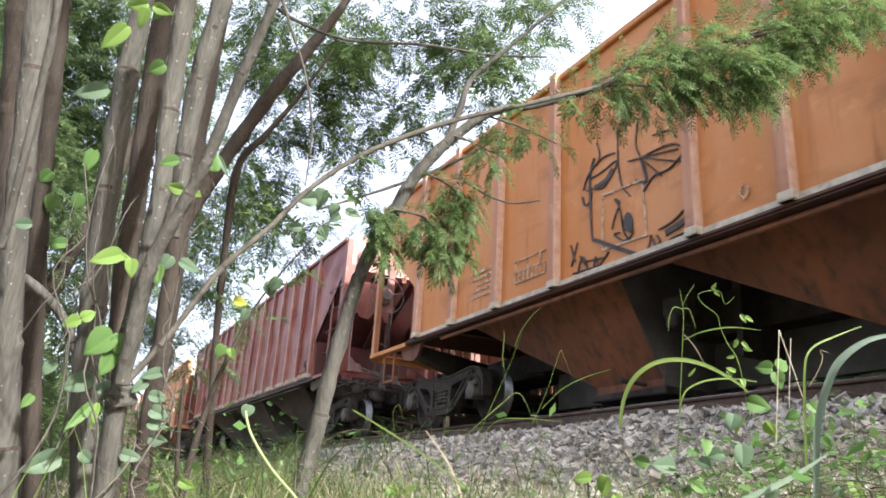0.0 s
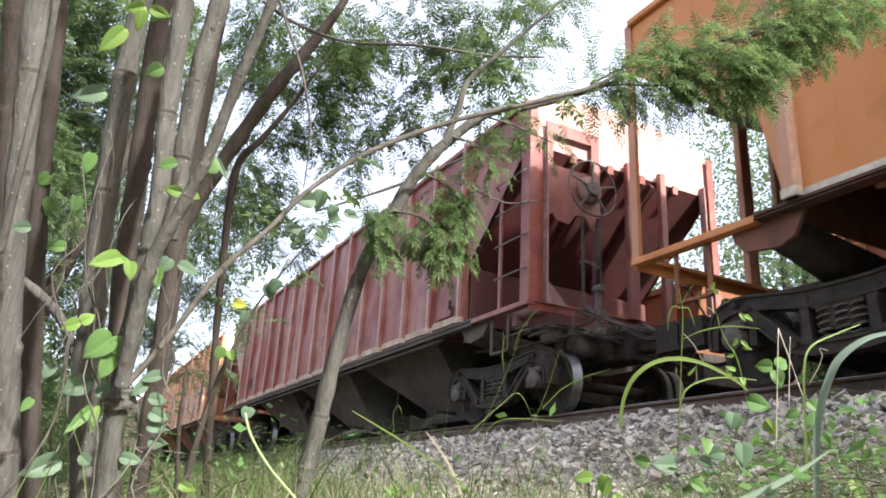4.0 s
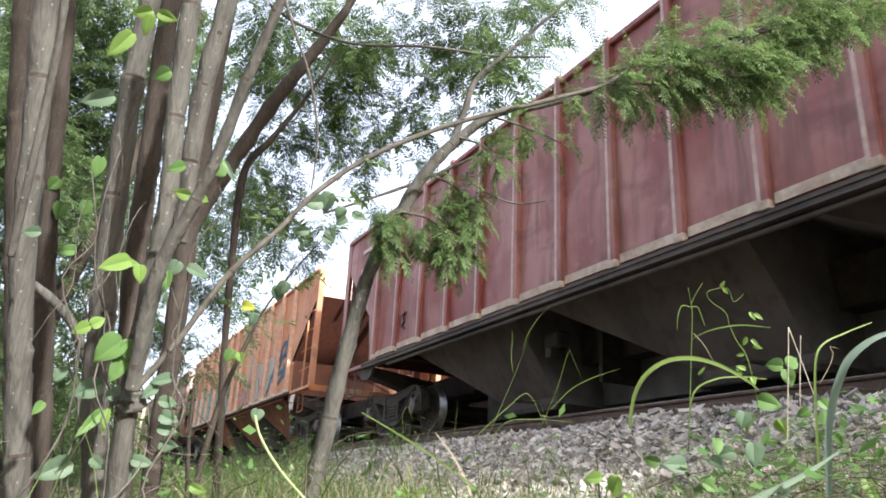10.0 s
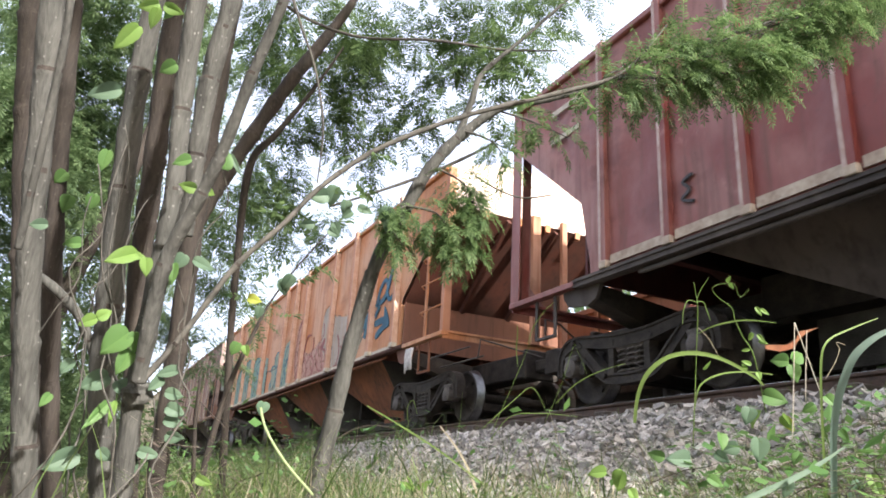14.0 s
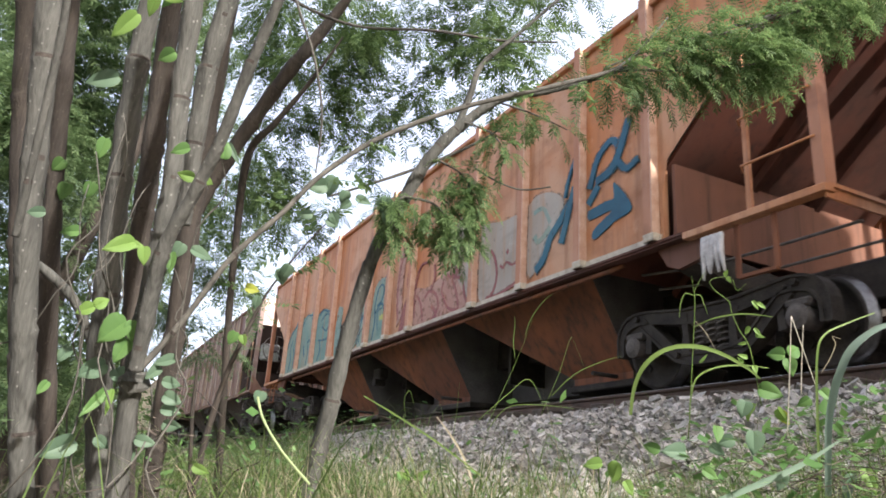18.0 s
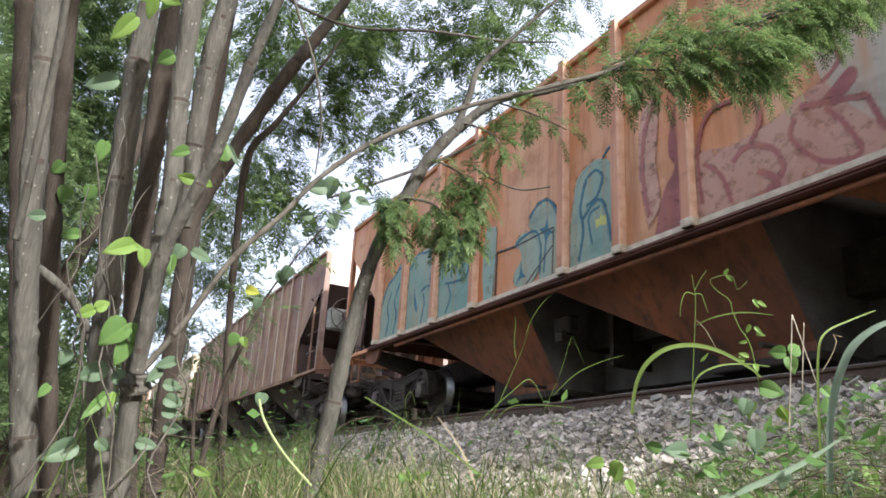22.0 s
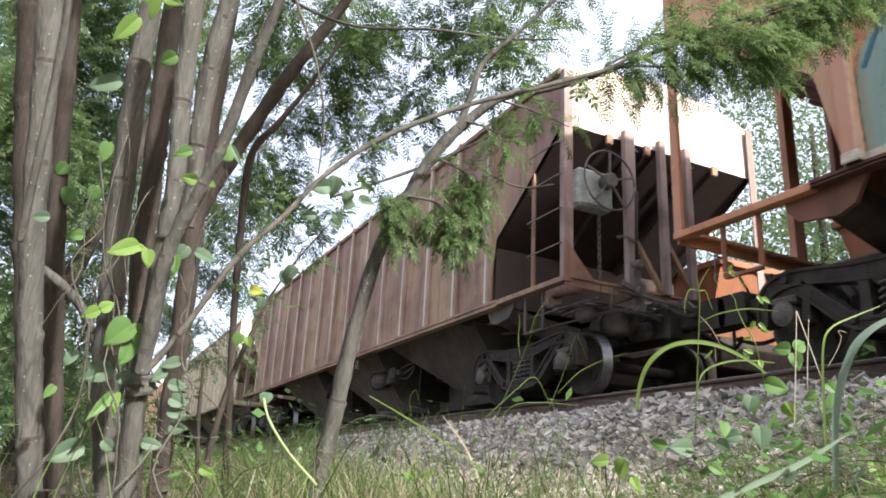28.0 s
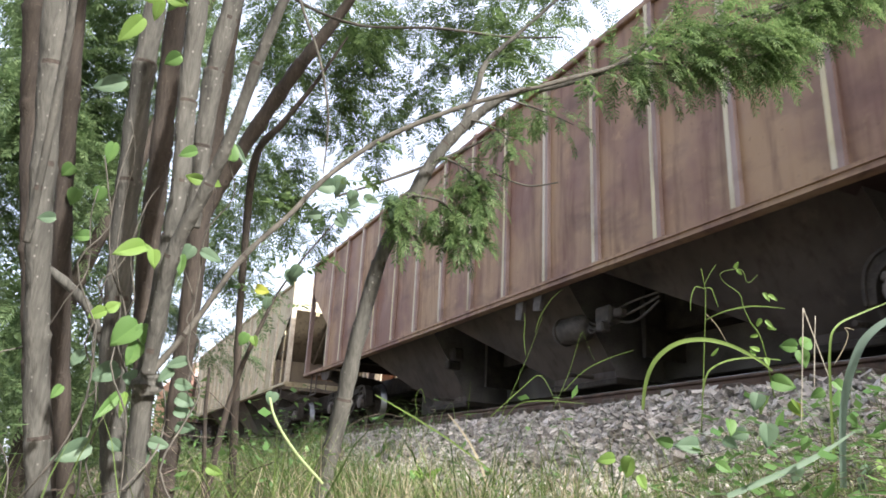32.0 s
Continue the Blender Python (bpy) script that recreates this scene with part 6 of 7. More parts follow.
WEED_BLUE = [(-0.939, 1.116, 0.180, 0.033, 0.033, 110), (-0.947, 1.140, 0.130, 0.041, 0.045, 90), (-1.013, 1.038, 0.086, 0.037, 0.049, 175), (-0.884, 1.317, 0.066, 0.027, 0.063, 100), (-0.963, 1.174, 0.044, 0.024, 0.035, 60), (-0.967, 1.111, 0.114, 0.029, 0.035, 160), (-0.988, 1.076, 0.102, 0.024, 0.031, 40), (-0.942, 1.204, 0.060, 0.027, 0.035, 110)]
WEED_YELLOW = [(-0.915, 1.175, 0.168, 0.022, 0.031, 70)]
WEED_TIP = [(-0.885, 1.088, 0.352, 0.009, 0.020, 60), (-0.882, 1.095, 0.349, 0.009, 0.020, 30), (-0.899, 1.092, 0.308, 0.010, 0.020, 120), (-0.896, 1.099, 0.305, 0.009, 0.022, 50), (-0.898, 1.104, 0.294, 0.008, 0.018, 20), (-0.897, 1.034, 0.392, 0.009, 0.014, 300), (-0.895, 1.038, 0.390, 0.008, 0.014, 60), (-0.915, 1.100, 0.253, 0.010, 0.020, 200), (-0.920, 1.095, 0.244, 0.008, 0.018, 240), (-0.913, 1.112, 0.241, 0.012, 0.018, 80), (-0.956, 1.024, 0.240, 0.007, 0.022, 300), (-0.909, 1.092, 0.279, 0.008, 0.016, 170)]


def blade_strip(name, pts, material, fold=0.25, steps=5):
    """A long blade through (x, y, z, half width) points, folded along its midrib."""
    path = spline(pts, steps)
    vs, fs = [], []
    for i, p in enumerate(path):
        c = Vector(p[:3])
        d = (Vector(path[min(i + 1, len(path) - 1)][:3]) - Vector(path[max(i - 1, 0)][:3])).normalized()
        s = d.cross(c.normalized())
        s = s.normalized() if s.length > 1e-4 else Vector((0, 0, 1))
        w = max(p[3] * 0.8, 0.0005)
        vs += [c + s * w, c + s.cross(d) * w * fold, c - s * w]
        if i:
            k = 3 * i
            fs += [(k - 3, k - 2, k + 1, k), (k - 2, k - 1, k + 2, k + 1)]
    return mesh_of(name, vs, fs, material, True)


def heart_leaf(material):
    """A heart-shaped leaf, one unit wide, cupped along the midrib."""
    half = [(0.0, 0.02), (0.2, -0.01), (0.4, 0.1), (0.49, 0.32), (0.45, 0.55), (0.31, 0.79), (0.14, 0.97), (0.0, 1.1)]
    vs, fs = [], []
    for sg in (1, -1):
        k = len(vs)
        for x, y in half:
            vs += [(0, y if x == 0 else y * 0.9 + 0.05, -0.12 * y * y), (sg * x * 0.55, y, 0.3 * x - 0.16 * y * y), (sg * x, y, 0.42 * x - 0.25 * y * y + 0.03 * math.sin(9 * y))]
        for i in range(len(half) - 1):
            for j in range(2):
                q = (k + 3 * i + j, k + 3 * i + j + 1, k + 3 * i + j + 4, k + 3 * i + j + 3)
                fs.append(q if sg > 0 else q[::-1])
    return mesh_of("leaf", vs, fs, material, True)


HEART = {m.name: heart_leaf(m) for m in (M_VINE, M_VINE_LIME, M_VINE_BLUE, M_VINE_YELLOW)}


def hang_leaves(parent, spots, material, tilt=0.18):
    """Leaves by stalk end, width, length and the way of the tip, seen from the open side."""
    for x, y, z, w, l, turn in spots:
        ob = part("leaf", HEART[material.name], material, parent)
        n = -Vector((x, y, z)).normalized()
        right = Vector((0, 0, 1)).cross(n).normalized()
        up = n.cross(right)
        tip = right * math.cos(radians(turn)) - up * math.sin(radians(turn)) + n * random.uniform(-0.2, 0.35)
        n = (n + Vector((random.gauss(0.05, tilt), random.gauss(0, tilt), random.gauss(0.1, tilt)))).normalized()
        tip = (tip - n * tip.dot(n)).normalized()
        m = Matrix((tip.cross(n), tip, n)).transposed().to_4x4()
        ob.matrix_basis = Matrix.Translation((x, y, z)) @ m @ Matrix.Diagonal((w * 0.9, l * 0.86, w, 1))


def wander(p, n, step, drift, r):
    out = [(*p, r)]
    q = Vector(p)
    for i in range(n):
        q = q + Vector(drift) + Vector((random.gauss(0, step), random.gauss(0, step), random.gauss(0, step)))
        out.append((*q, r * (1 - 0.5 * i / n)))
    return out


def build_vines():
    v = thing("climbing_vine", "leafy climbing vine with heart-shaped leaves on the stems", "vine")
    for i in range(9):
        x, y = random.uniform(-2.15, -1.7), random.uniform(-0.15, 0.3)
        part("vine_stem", tube_mesh("vine_stem", wander((x, y, -0.1), 9, 0.03, (0.012, 0.0, 0.085), 0.0026), 5, 0.1, M_TWIG, 3), M_TWIG, v)
    hang_leaves(v, VINE_LIME_A, M_VINE_LIME)
    hang_leaves(v, VINE_VINE_A, M_VINE)
    hang_leaves(v, VINE_VINE_B, M_VINE)
    hang_leaves(v, VINE_BLUE_A, M_VINE_BLUE)
    hang_leaves(v, VINE_BLUE_B, M_VINE_BLUE)
    hang_leaves(v, VINE_BLUE_C, M_VINE_BLUE)
    hang_leaves(v, VINE_YELLOW_A, M_VINE_YELLOW)
    w = thing("weed_clump", "tangled broad-leaved weeds with long grass blades", "weeds", at=(-0.010, -0.020, 0))
    hang_leaves(w, WEED_TIP, M_VINE_LIME, 0.4)
    hang_leaves(w, WEED_LIME, M_VINE_LIME, 0.55)
    hang_leaves(w, WEED_VINE, M_VINE, 0.55)
    hang_leaves(w, WEED_BLUE, M_VINE_BLUE, 0.55)
    hang_leaves(w, WEED_YELLOW, M_VINE_YELLOW, 0.55)
    for pts, m in ((ARC, M_STALK), (ARC2, M_STALK), (SIDE, M_STALK), (SIDE_B, M_GRASS_DRY), (REED, M_REED), (BROAD, M_VINE_BLUE), (STALK, M_STALK), (CULM_A, M_STALK), (CULM_B, M_STALK)):
        part("blade", blade_strip("blade", pts, m), m, w)
    for pts, m in ((CULM, M_STALK), (CULM_C, M_STALK), (TENDRIL, M_STALK), (STICK_A, M_STRAW), (STICK_B, M_STRAW), (STICK_C, M_STRAW), (CURL, M_GRASS_DRY)):
        part("stalk", tube_mesh("stalk", pts, 6, 0.05, m, 5), m, w)
    g = thing("grass_tuft", "thin seeding grass stalks growing out of the ballast", "grass")
    for pts, m in ((G1B, M_STALK), (G1C, M_STALK), (G3, M_STALK), (G4, M_STALK), (G5, M_STALK), (G7, M_STALK), (DRY1, M_GRASS_DRY), (LONG, M_STALK)):
        part("blade", blade_strip("blade", pts, m), m, g)
    for pts in (G1, G2, G6):
        part("stalk", tube_mesh("stalk", pts, 5, 0.05, M_STALK, 4), M_STALK, g)
    s = thing("pale_shoot", "pale green bent shoot with a small leaf", "shoot")
    part("stem", tube_mesh("stem", PALE, 6, 0.05, M_SHOOT, 5), M_SHOOT, s)
    tagged(part("dead_stick", tube_mesh("dead_stick", rooted(DARKSTICK), 7, 0.2, M_BARK_BROWN, 4), M_BARK_BROWN), "dark dead stick standing in the grass", "stick")
    t = thing("sapling", "thin bent brown sapling with few leaves", "tree")
    part("stem", tube_mesh("stem", rooted(SAPLING), 7, 0.15, M_BARK_BROWN, 5), M_BARK_BROWN, t)
    lv = Leaves()
    spray(lv, SAPLING, 9, 0.08, 0.12, 0.04, 0.014, 5, 0.8, 0.45)
    part("crown", lv.mesh("crown", M_LEAF), M_LEAF, t)


build_vines()


class Grass:
    """Collects bent blades of three segments into one mesh."""

    def __init__(self):
        self.v, self.f = [], []

    def add(self, x, y, h, w, lean):
        z = ground_height(x, y) - 0.02
        a = random.uniform(0, 6.283)
        out, side = Vector((math.cos(a), math.sin(a), 0)), Vector((-math.sin(a), math.cos(a), 0))
        k = len(self.v)
        bend = lean * random.uniform(0.3, 1.2)
        for u in (0.0, 0.4, 0.75, 1.0):
            c = Vector((x, y, z)) + out * h * bend * u * u + Vector((0, 0, h * u * (1 - 0.35 * bend * u)))
            s = side * w * (1 - u) ** 0.6 * 0.5
            self.v += [c - s, c + s]
        for i in range(3):
            self.f.append((k + 2 * i, k + 2 * i + 1, k + 2 * i + 3, k + 2 * i + 2))

    def twig(self, x, y, length, w, lift=0.16):
        """A dry stem lying askew."""
        z = ground_height(x, y) + random.uniform(0, lift)
        a, b = random.uniform(0, 6.283), random.uniform(-0.3, 0.7)
        d = Vector((math.cos(a) * math.cos(b), math.sin(a) * math.cos(b), math.sin(b)))
        s = d.orthogonal().normalized() * w / 2
        t = d.cross(s)
        p, m, q = Vector((x, y, z)), Vector((x, y, z)) + d * length * 0.5 + Vector((0, 0, random.uniform(-0.03, 0.05))), Vector((x, y, z)) + d * length
        k = len(self.v)
        for c in (p, m, q):
            self.v += [c + s, c - s * 0.5 + t, c - s * 0.5 - t]
        for i in (0, 3):
            for j in range(3):
                self.f.append((k + i + j, k + i + (j + 1) % 3, k + i + 3 + (j + 1) % 3, k + i + 3 + j))

    def arch(self, x, y, z, length, w, rise=0.8):
        """A long dead stem that rises, bends over and wanders."""
        p, a = Vector((x, y, z)), random.uniform(0, 6.283)
        d = Vector((math.cos(a), math.sin(a), random.uniform(-0.1, 1) * rise)).normalized()
        k = len(self.v)
        n = 7
        for i in range(n):
            s = d.orthogonal().normalized() * w * (0.6 - 0.06 * i)
            t = d.cross(s)
            self.v += [p + s, p - s * 0.5 + t * 0.87, p - s * 0.5 - t * 0.87]
            p = p + d * length / n
            d = (d + Vector((random.gauss(0, 0.16), random.gauss(0, 0.16), random.gauss(-0.12, 0.14)))).normalized()
        for i in range(n - 1):
            for j in range(3):
                q = k + 3 * i
                self.f.append((q + j, q + (j + 1) % 3, q + 3 + (j + 1) % 3, q + 3 + j))


def build_grass():
    green, dry, dead, herbs = Grass(), Grass(), Grass(), Leaves()

    def herb(x, y, h, size):
        z = ground_height(x, y) + h
        w = Vector((random.gauss(0, 1), random.gauss(0, 1), random.uniform(-0.2, 0.5))).normalized()
        herbs.blade(Vector((x, y, z)), w, w.cross(Vector((0, 0, 1))).normalized(), size, size * random.uniform(0.4, 0.7), random.uniform(-0.2, 0.1) * size)

    # foot of the bank
    for _ in range(5200):
        x, y = -1.2 - 9.5 * random.random() ** 1.2, random.triangular(2.1, 4.0, 3.0)
        k = max(0.25, 1.35 - (y - 2.1) / 1.7)
        if noise.noise((x * 1.6, y * 1.9, 2)) < (0.16 if x > -6.5 else -0.2) + 0.12 * (y > 3.3):
            continue
        green.add(x, y, random.uniform(0.12, 0.42) * k, random.uniform(0.003, 0.008), 0.9)
        if random.random() < 0.35:
            dry.add(x, y, random.uniform(0.12, 0.4) * k, random.uniform(0.002, 0.005), 1.1)
        if random.random() < 0.4:
            herb(x, y, random.uniform(0.02, 0.28) * k, random.uniform(0.02, 0.055))
    # overgrown bank down the line
    for _ in range(8500):
        x, y = -8.6 - 16 * random.random() ** 1.2, random.uniform(1.2, 4.75)
        if x > -11.5 and y > 3.9 and random.random() < 0.75 or noise.noise((x * 0.9, y * 1.2, 4)) < -0.05:
            continue
        green.add(x, y, random.uniform(0.25, 0.75), random.uniform(0.006, 0.016), 0.9)
        if random.random() < 0.25:
            dry.add(x, y, random.uniform(0.2, 0.6), random.uniform(0.004, 0.009), 1.2)
        if random.random() < 0.45:
            herb(x, y, random.uniform(0.05, 0.5), random.uniform(0.05, 0.13))
        if random.random() < 0.06:
            dead.arch(x, y, ground_height(x, y) + random.uniform(0, 0.4), random.uniform(0.3, 0.8), random.uniform(0.004, 0.009), 0.7)
    # tangle by the near end of the bank
    for _ in range(4200):
        a, d = radians(random.triangular(43, 66, 57)), random.uniform(1.25, 3.0)
        x, y = -d * math.cos(a), d * math.sin(a)
        r = random.random()
        if r < 0.42:
            green.add(x, y, random.uniform(0.15, 0.42), random.uniform(0.0015, 0.004), 1.3)
        elif r < 0.52:
            dead.twig(x, y, random.uniform(0.06, 0.2), random.uniform(0.0012, 0.003), 0.2)
        elif r < 0.7:
            dry.add(x, y, random.uniform(0.15, 0.4), random.uniform(0.001, 0.003), 1.3)
        elif r < 0.85:
            herb(x, y, random.uniform(0.05, 0.36), random.uniform(0.02, 0.05))
    for _ in range(4200):
        a, d = radians(random.triangular(40, 62, 56)), random.uniform(1.1, 2.6)
        x, y = -d * math.cos(a), d * math.sin(a)
        tall = 0.06 + 0.15 * d + 0.006 * (math.degrees(a) - 38)
        r = random.random()
        if r < 0.36:
            green.add(x, y, random.uniform(0.6, 1.3) * tall, random.uniform(0.0015, 0.0045), 1.2)
        elif r < 0.56:
            dry.add(x, y, random.uniform(0.5, 1.1) * tall, random.uniform(0.001, 0.0025), 1.4)
        elif r < 0.72:
            dead.arch(x, y, ground_height(x, y) + random.uniform(0.3, 0.85) * tall, random.uniform(0.06, 0.2), random.uniform(0.001, 0.003), 0.5)
        elif r < 0.88:
            herb(x, y, random.uniform(0.4, 1.0) * tall, random.uniform(0.018, 0.05))
    # single tufts of long blades before the ballast
    for turn, d, n, top in ((29.3, 1.9, 34, 5.2), (28.2, 2.0, 16, 3.0), (34, 2.2, 14, 3.2), (39, 2.3, 14, 3.4), (17.5, 2.6, 18, 4.6), (20.5, 3.0, 16, 3.6), (24.5, 2.4, 14, 2.6), (45, 1.8, 16, 4.0)):
        for _ in range(n):
            a = radians(turn + random.gauss(0, 0.5))
            x, y = -d * math.cos(a), d * math.sin(a)
            h = d * math.tan(radians(top * random.uniform(0.3, 1.1))) - ground_height(x, y)
            (green if random.random() < 0.85 else dry).add(x, y, h * 1.1, random.uniform(0.003, 0.0065), 0.8)
    # dead runners and twigs among the stems
    for _ in range(12):
        a, d = radians(random.uniform(-7, 12)), random.uniform(1.6, 2.6)
        x, y = -d * math.cos(a), d * math.sin(a)
        dead.arch(x, y, random.uniform(-0.15, 0.2), random.uniform(0.2, 0.6), random.uniform(0.0015, 0.004), 0.6)
    for _ in range(820):
        a, d = radians(random.uniform(6, 17)), random.uniform(2.4, 5.5)
        x, y = -d * math.cos(a), d * math.sin(a)
        if random.random() < 0.25:
            herb(x, y, random.uniform(0.2, 0.6), random.uniform(0.02, 0.05))
        elif random.random() < 0.12:
            dead.arch(x, y, ground_height(x, y) + random.uniform(0.1, 0.4), random.uniform(0.2, 0.5), random.uniform(0.002, 0.004), 0.6)
        elif random.random() < 0.66:
            green.add(x, y, random.uniform(0.3, 0.6), random.uniform(0.002, 0.006), 1.1)
        else:
            dry.add(x, y, random.uniform(0.3, 0.55), random.uniform(0.0015, 0.004), 1.2)
    # thin blades before the ballast
    tufts = [(radians(random.uniform(13, 44)), random.uniform(1.5, 3.1), random.uniform(-1, 5.5)) for _ in range(80)]
    for _ in range(2300):
        a, d, top = random.choice(tufts)
        x, y = -d * math.cos(a) + random.gauss(0, 0.05), d * math.sin(a) + random.gauss(0, 0.05)
        h = d * math.tan(radians(top + random.triangular(-4, 3, 0))) - ground_height(x, y)
        (green if random.random() < 0.62 else dry).add(x, y, max(0.1, h) * 1.15, random.uniform(0.0018, 0.005), 0.9)
        if random.random() < 0.25:
            herb(x, y, max(0.1, h) * random.uniform(0.5, 0.95), random.uniform(0.012, 0.03))
    # under the stems
    for _ in range(1800):
        x, y = -1.5 - 5.5 * random.random(), random.uniform(-1.6, 1.9)
        green.add(x, y, random.uniform(0.25, 0.6), random.uniform(0.004, 0.011), 1.0)
        if random.random() < 0.25:
            dead.arch(x, y, ground_height(x, y) + random.uniform(0, 0.3), random.uniform(0.15, 0.4), random.uniform(0.0015, 0.0035), 0.6)
        if random.random() < 0.4:
            herb(x, y, random.uniform(0.1, 0.5), random.uniform(0.03, 0.07))
    # open foot of the bank
    for _ in range(5000):
        x, y = random.uniform(-7, 9), random.uniform(-5, 3.3)
        if math.hypot(x, y) < 0.9 or (x < 0.3 and -0.2 * x < y + 1.2):
            continue
        green.add(x, y, random.uniform(0.1, 0.35), random.uniform(0.003, 0.008), 0.9)
    # single stalks among the stones
    for _ in range(160):
        x, y = -2.5 - 8 * random.random(), random.uniform(3.7, 4.9)
        for _ in range(3):
            green.add(x + random.gauss(0, 0.03), y + random.gauss(0, 0.03), random.uniform(0.08, 0.3), random.uniform(0.003, 0.006), 1.1)
    tagged(new("grass", mesh_of("grass", green.v, green.f, M_GRASS)), "uneven green grass on the bank", "grass", kind="stuff")
    tagged(new("dry_grass", mesh_of("dry_grass", dry.v, dry.f, M_GRASS_DRY)), "dry bleached grass and fallen stems", "grass", kind="stuff")
    tagged(new("dead_stems", mesh_of("dead_stems", dead.v, dead.f, M_DEAD)), "tangle of grey dead stems and twigs", "twigs", kind="stuff")
    tagged(new("weeds", herbs.mesh("weeds", M_VINE)), "small green weed leaves between the grass", "weeds", kind="stuff")


build_grass()


def bush(x, y, size, mat, n=500, leaf=0.09):
    t = thing("bush", "green leafy bush in the thicket", "bush", "bushes in the thicket", at=(x, y, ground_height(x, y)))
    part("stem", tube_mesh("stem", [(0, 0, -0.1, 0.03), (0.05, 0.02, size * 0.5, 0.02), (0.1, -0.05, size, 0.008)], 6, 0.1, M_BARK_BROWN, 3), M_BARK_BROWN, t)
    lv = Leaves()
    hubs = [Vector((random.gauss(0, 0.35), random.gauss(0, 0.35), random.uniform(0.15, 1.05))) * size for _ in range(16)]
    for _ in range(n):
        o = Vector((random.gauss(0, 1), random.gauss(0, 1), random.gauss(0, 0.8))).normalized()
        b = random.choice(hubs) + o * random.random() * 0.26 * size
        w = (o + Vector((0, 0, -0.4))).normalized()
        lv.blade(b, w, w.orthogonal().normalized(), leaf * random.uniform(0.6, 1.4), leaf * random.uniform(0.3, 0.55))
    part("crown", lv.mesh("crown", mat), mat, t)


for bx, by, bs, bn in ((-6.5, -0.9, 1.5, 700), (-7.5, 0.3, 1.3, 600), (-9, -0.4, 1.8, 700), (-10.5, 0.9, 0.8, 400), (-12.5, 0.2, 1.6, 700), (-14.5, 2.0, 0.6, 300),
                       (-8, -2.2, 2.2, 700), (-16.5, 0.4, 1.8, 700), (-19, 2.4, 0.7, 300), (-5.2, -1.6, 1.5, 700), (-22, 0.8, 2.2, 700), (-26, 2.0, 1.0, 400)):
    bush(bx, by, bs, M_LEAF_LIGHT if bn > 600 else M_LEAF, bn)


# ---- wagons that stand on the siding ----
def parked_wagon(x0, x1, label):
    """A low ribbed wagon body on bogies, with a flat lip round its top."""
    w = thing("parked_wagon", label, "wagon", "wagons on the siding", at=((x0 + x1) / 2, SIDING_Y, RAIL_Z))
    h = (x1 - x0) / 2
    bm = prism(bmesh.new(), [(-h + 0.35, 1.5), (h - 0.35, 1.5), (h, 2.7), (-h, 2.7)], -1.4, 1.4)
    bmesh.ops.recalc_face_normals(bm, faces=bm.faces)
    part("body", bm, PAINT_SIDING, w)
    part("underframe", box(bmesh.new(), -h + 0.3, h - 0.3, -1.2, 1.2, 0.95, 1.5, 0.02), M_STEEL, w)
    for s in (-1, 1):
        part("top_lip", box(bmesh.new(), -h - 0.06, h + 0.06, s * 1.4 - 0.06, s * 1.4 + 0.06, 2.66, 2.78, 0.01), PAINT_SIDING, w)
        part("top_lip", box(bmesh.new(), s * h - 0.07, s * h + 0.07, -1.34, 1.34, 2.665, 2.785, 0.01), PAINT_SIDING, w)
        n = int(2 * h / 1.3)
        for i in range(n + 1):
            x = -h + 0.7 + (2 * h - 1.4) * i / n
            part("stake", box(bmesh.new(), x - 0.05, x + 0.05, s * 1.4, s * 1.49, 1.52, 2.66, 0.01), PAINT_SIDING, w)
        part("draft_sill", box(bmesh.new(), s * (h - 2.5), s * (h + 0.5), -0.2, 0.2, 0.7, 1.0, 0.02), M_STEEL, w)
        keep = len(WHEELS)
        bogie(w, s * (h - 2.0))
        del WHEELS[keep:]
    return w


parked_wagon(-25.5, -8.7, "low orange ribbed wagon parked on the siding")
parked_wagon(-6.5, 10.3, "low orange ribbed wagon parked on the siding")
parked_wagon(-44.5, -27.7, "low orange ribbed wagon parked on the siding")


# ---- paint marks on the wagons ----
FACE_Y = -HALF_W + 0.005
LAYER = []


def stroke(w, pts, width, material, label="", smooth=True):
    """A sprayed line on the near side with a thin mist round it; points are x and z on the side sheet."""
    path = spline(pts, 5) if smooth else pts
    LAYER.append(0)
    up = 0.0002 * (len(LAYER) % 11)
    mark = part("spray_mark", ribbon(bmesh.new(), path, width, FACE_Y - 0.003 - up, FACE_Y + 0.02), material, w, label)
    if material.name in HALO:
        part("mist", ribbon(bmesh.new(), path, width * 1.6, FACE_Y - 0.0028 - up, FACE_Y + 0.02), HALO[material.name], mark)


def patch(w, pts, material, label="", lift=0.0):
    """A sprayed field with a soft rim."""
    path = spline(list(pts) + [pts[0]], 4)[:-1]
    mark = part("spray_mark", prism(bmesh.new(), path, FACE_Y - lift, FACE_Y + 0.02), material, w, label)
    if material.name in HALO:
        cx, cz = sum(p[0] for p in path) / len(path), sum(p[1] for p in path) / len(path)
        rim = [(cx + (x - cx) * 1.06, max(SILL + 0.03, cz + (z - cz) * 1.06)) for x, z in path]
        part("mist", prism(bmesh.new(), rim, FACE_Y + 0.0008 - lift, FACE_Y + 0.02), HALO[material.name], mark)


def blob(w, x0, x1, z0, z1, material, lift=0.0):
    mx, mz = (x0 + x1) / 2, (z0 + z1) / 2
    patch(w, [(x0, z0), (mx, z0 + 0.02), (x1, z0), (x1 + 0.02, mz), (x1 - 0.06, z1 - 0.1), (mx, z1), (x0 + 0.06, z1 - 0.12), (x0 - 0.02, mz)], material, "", lift)


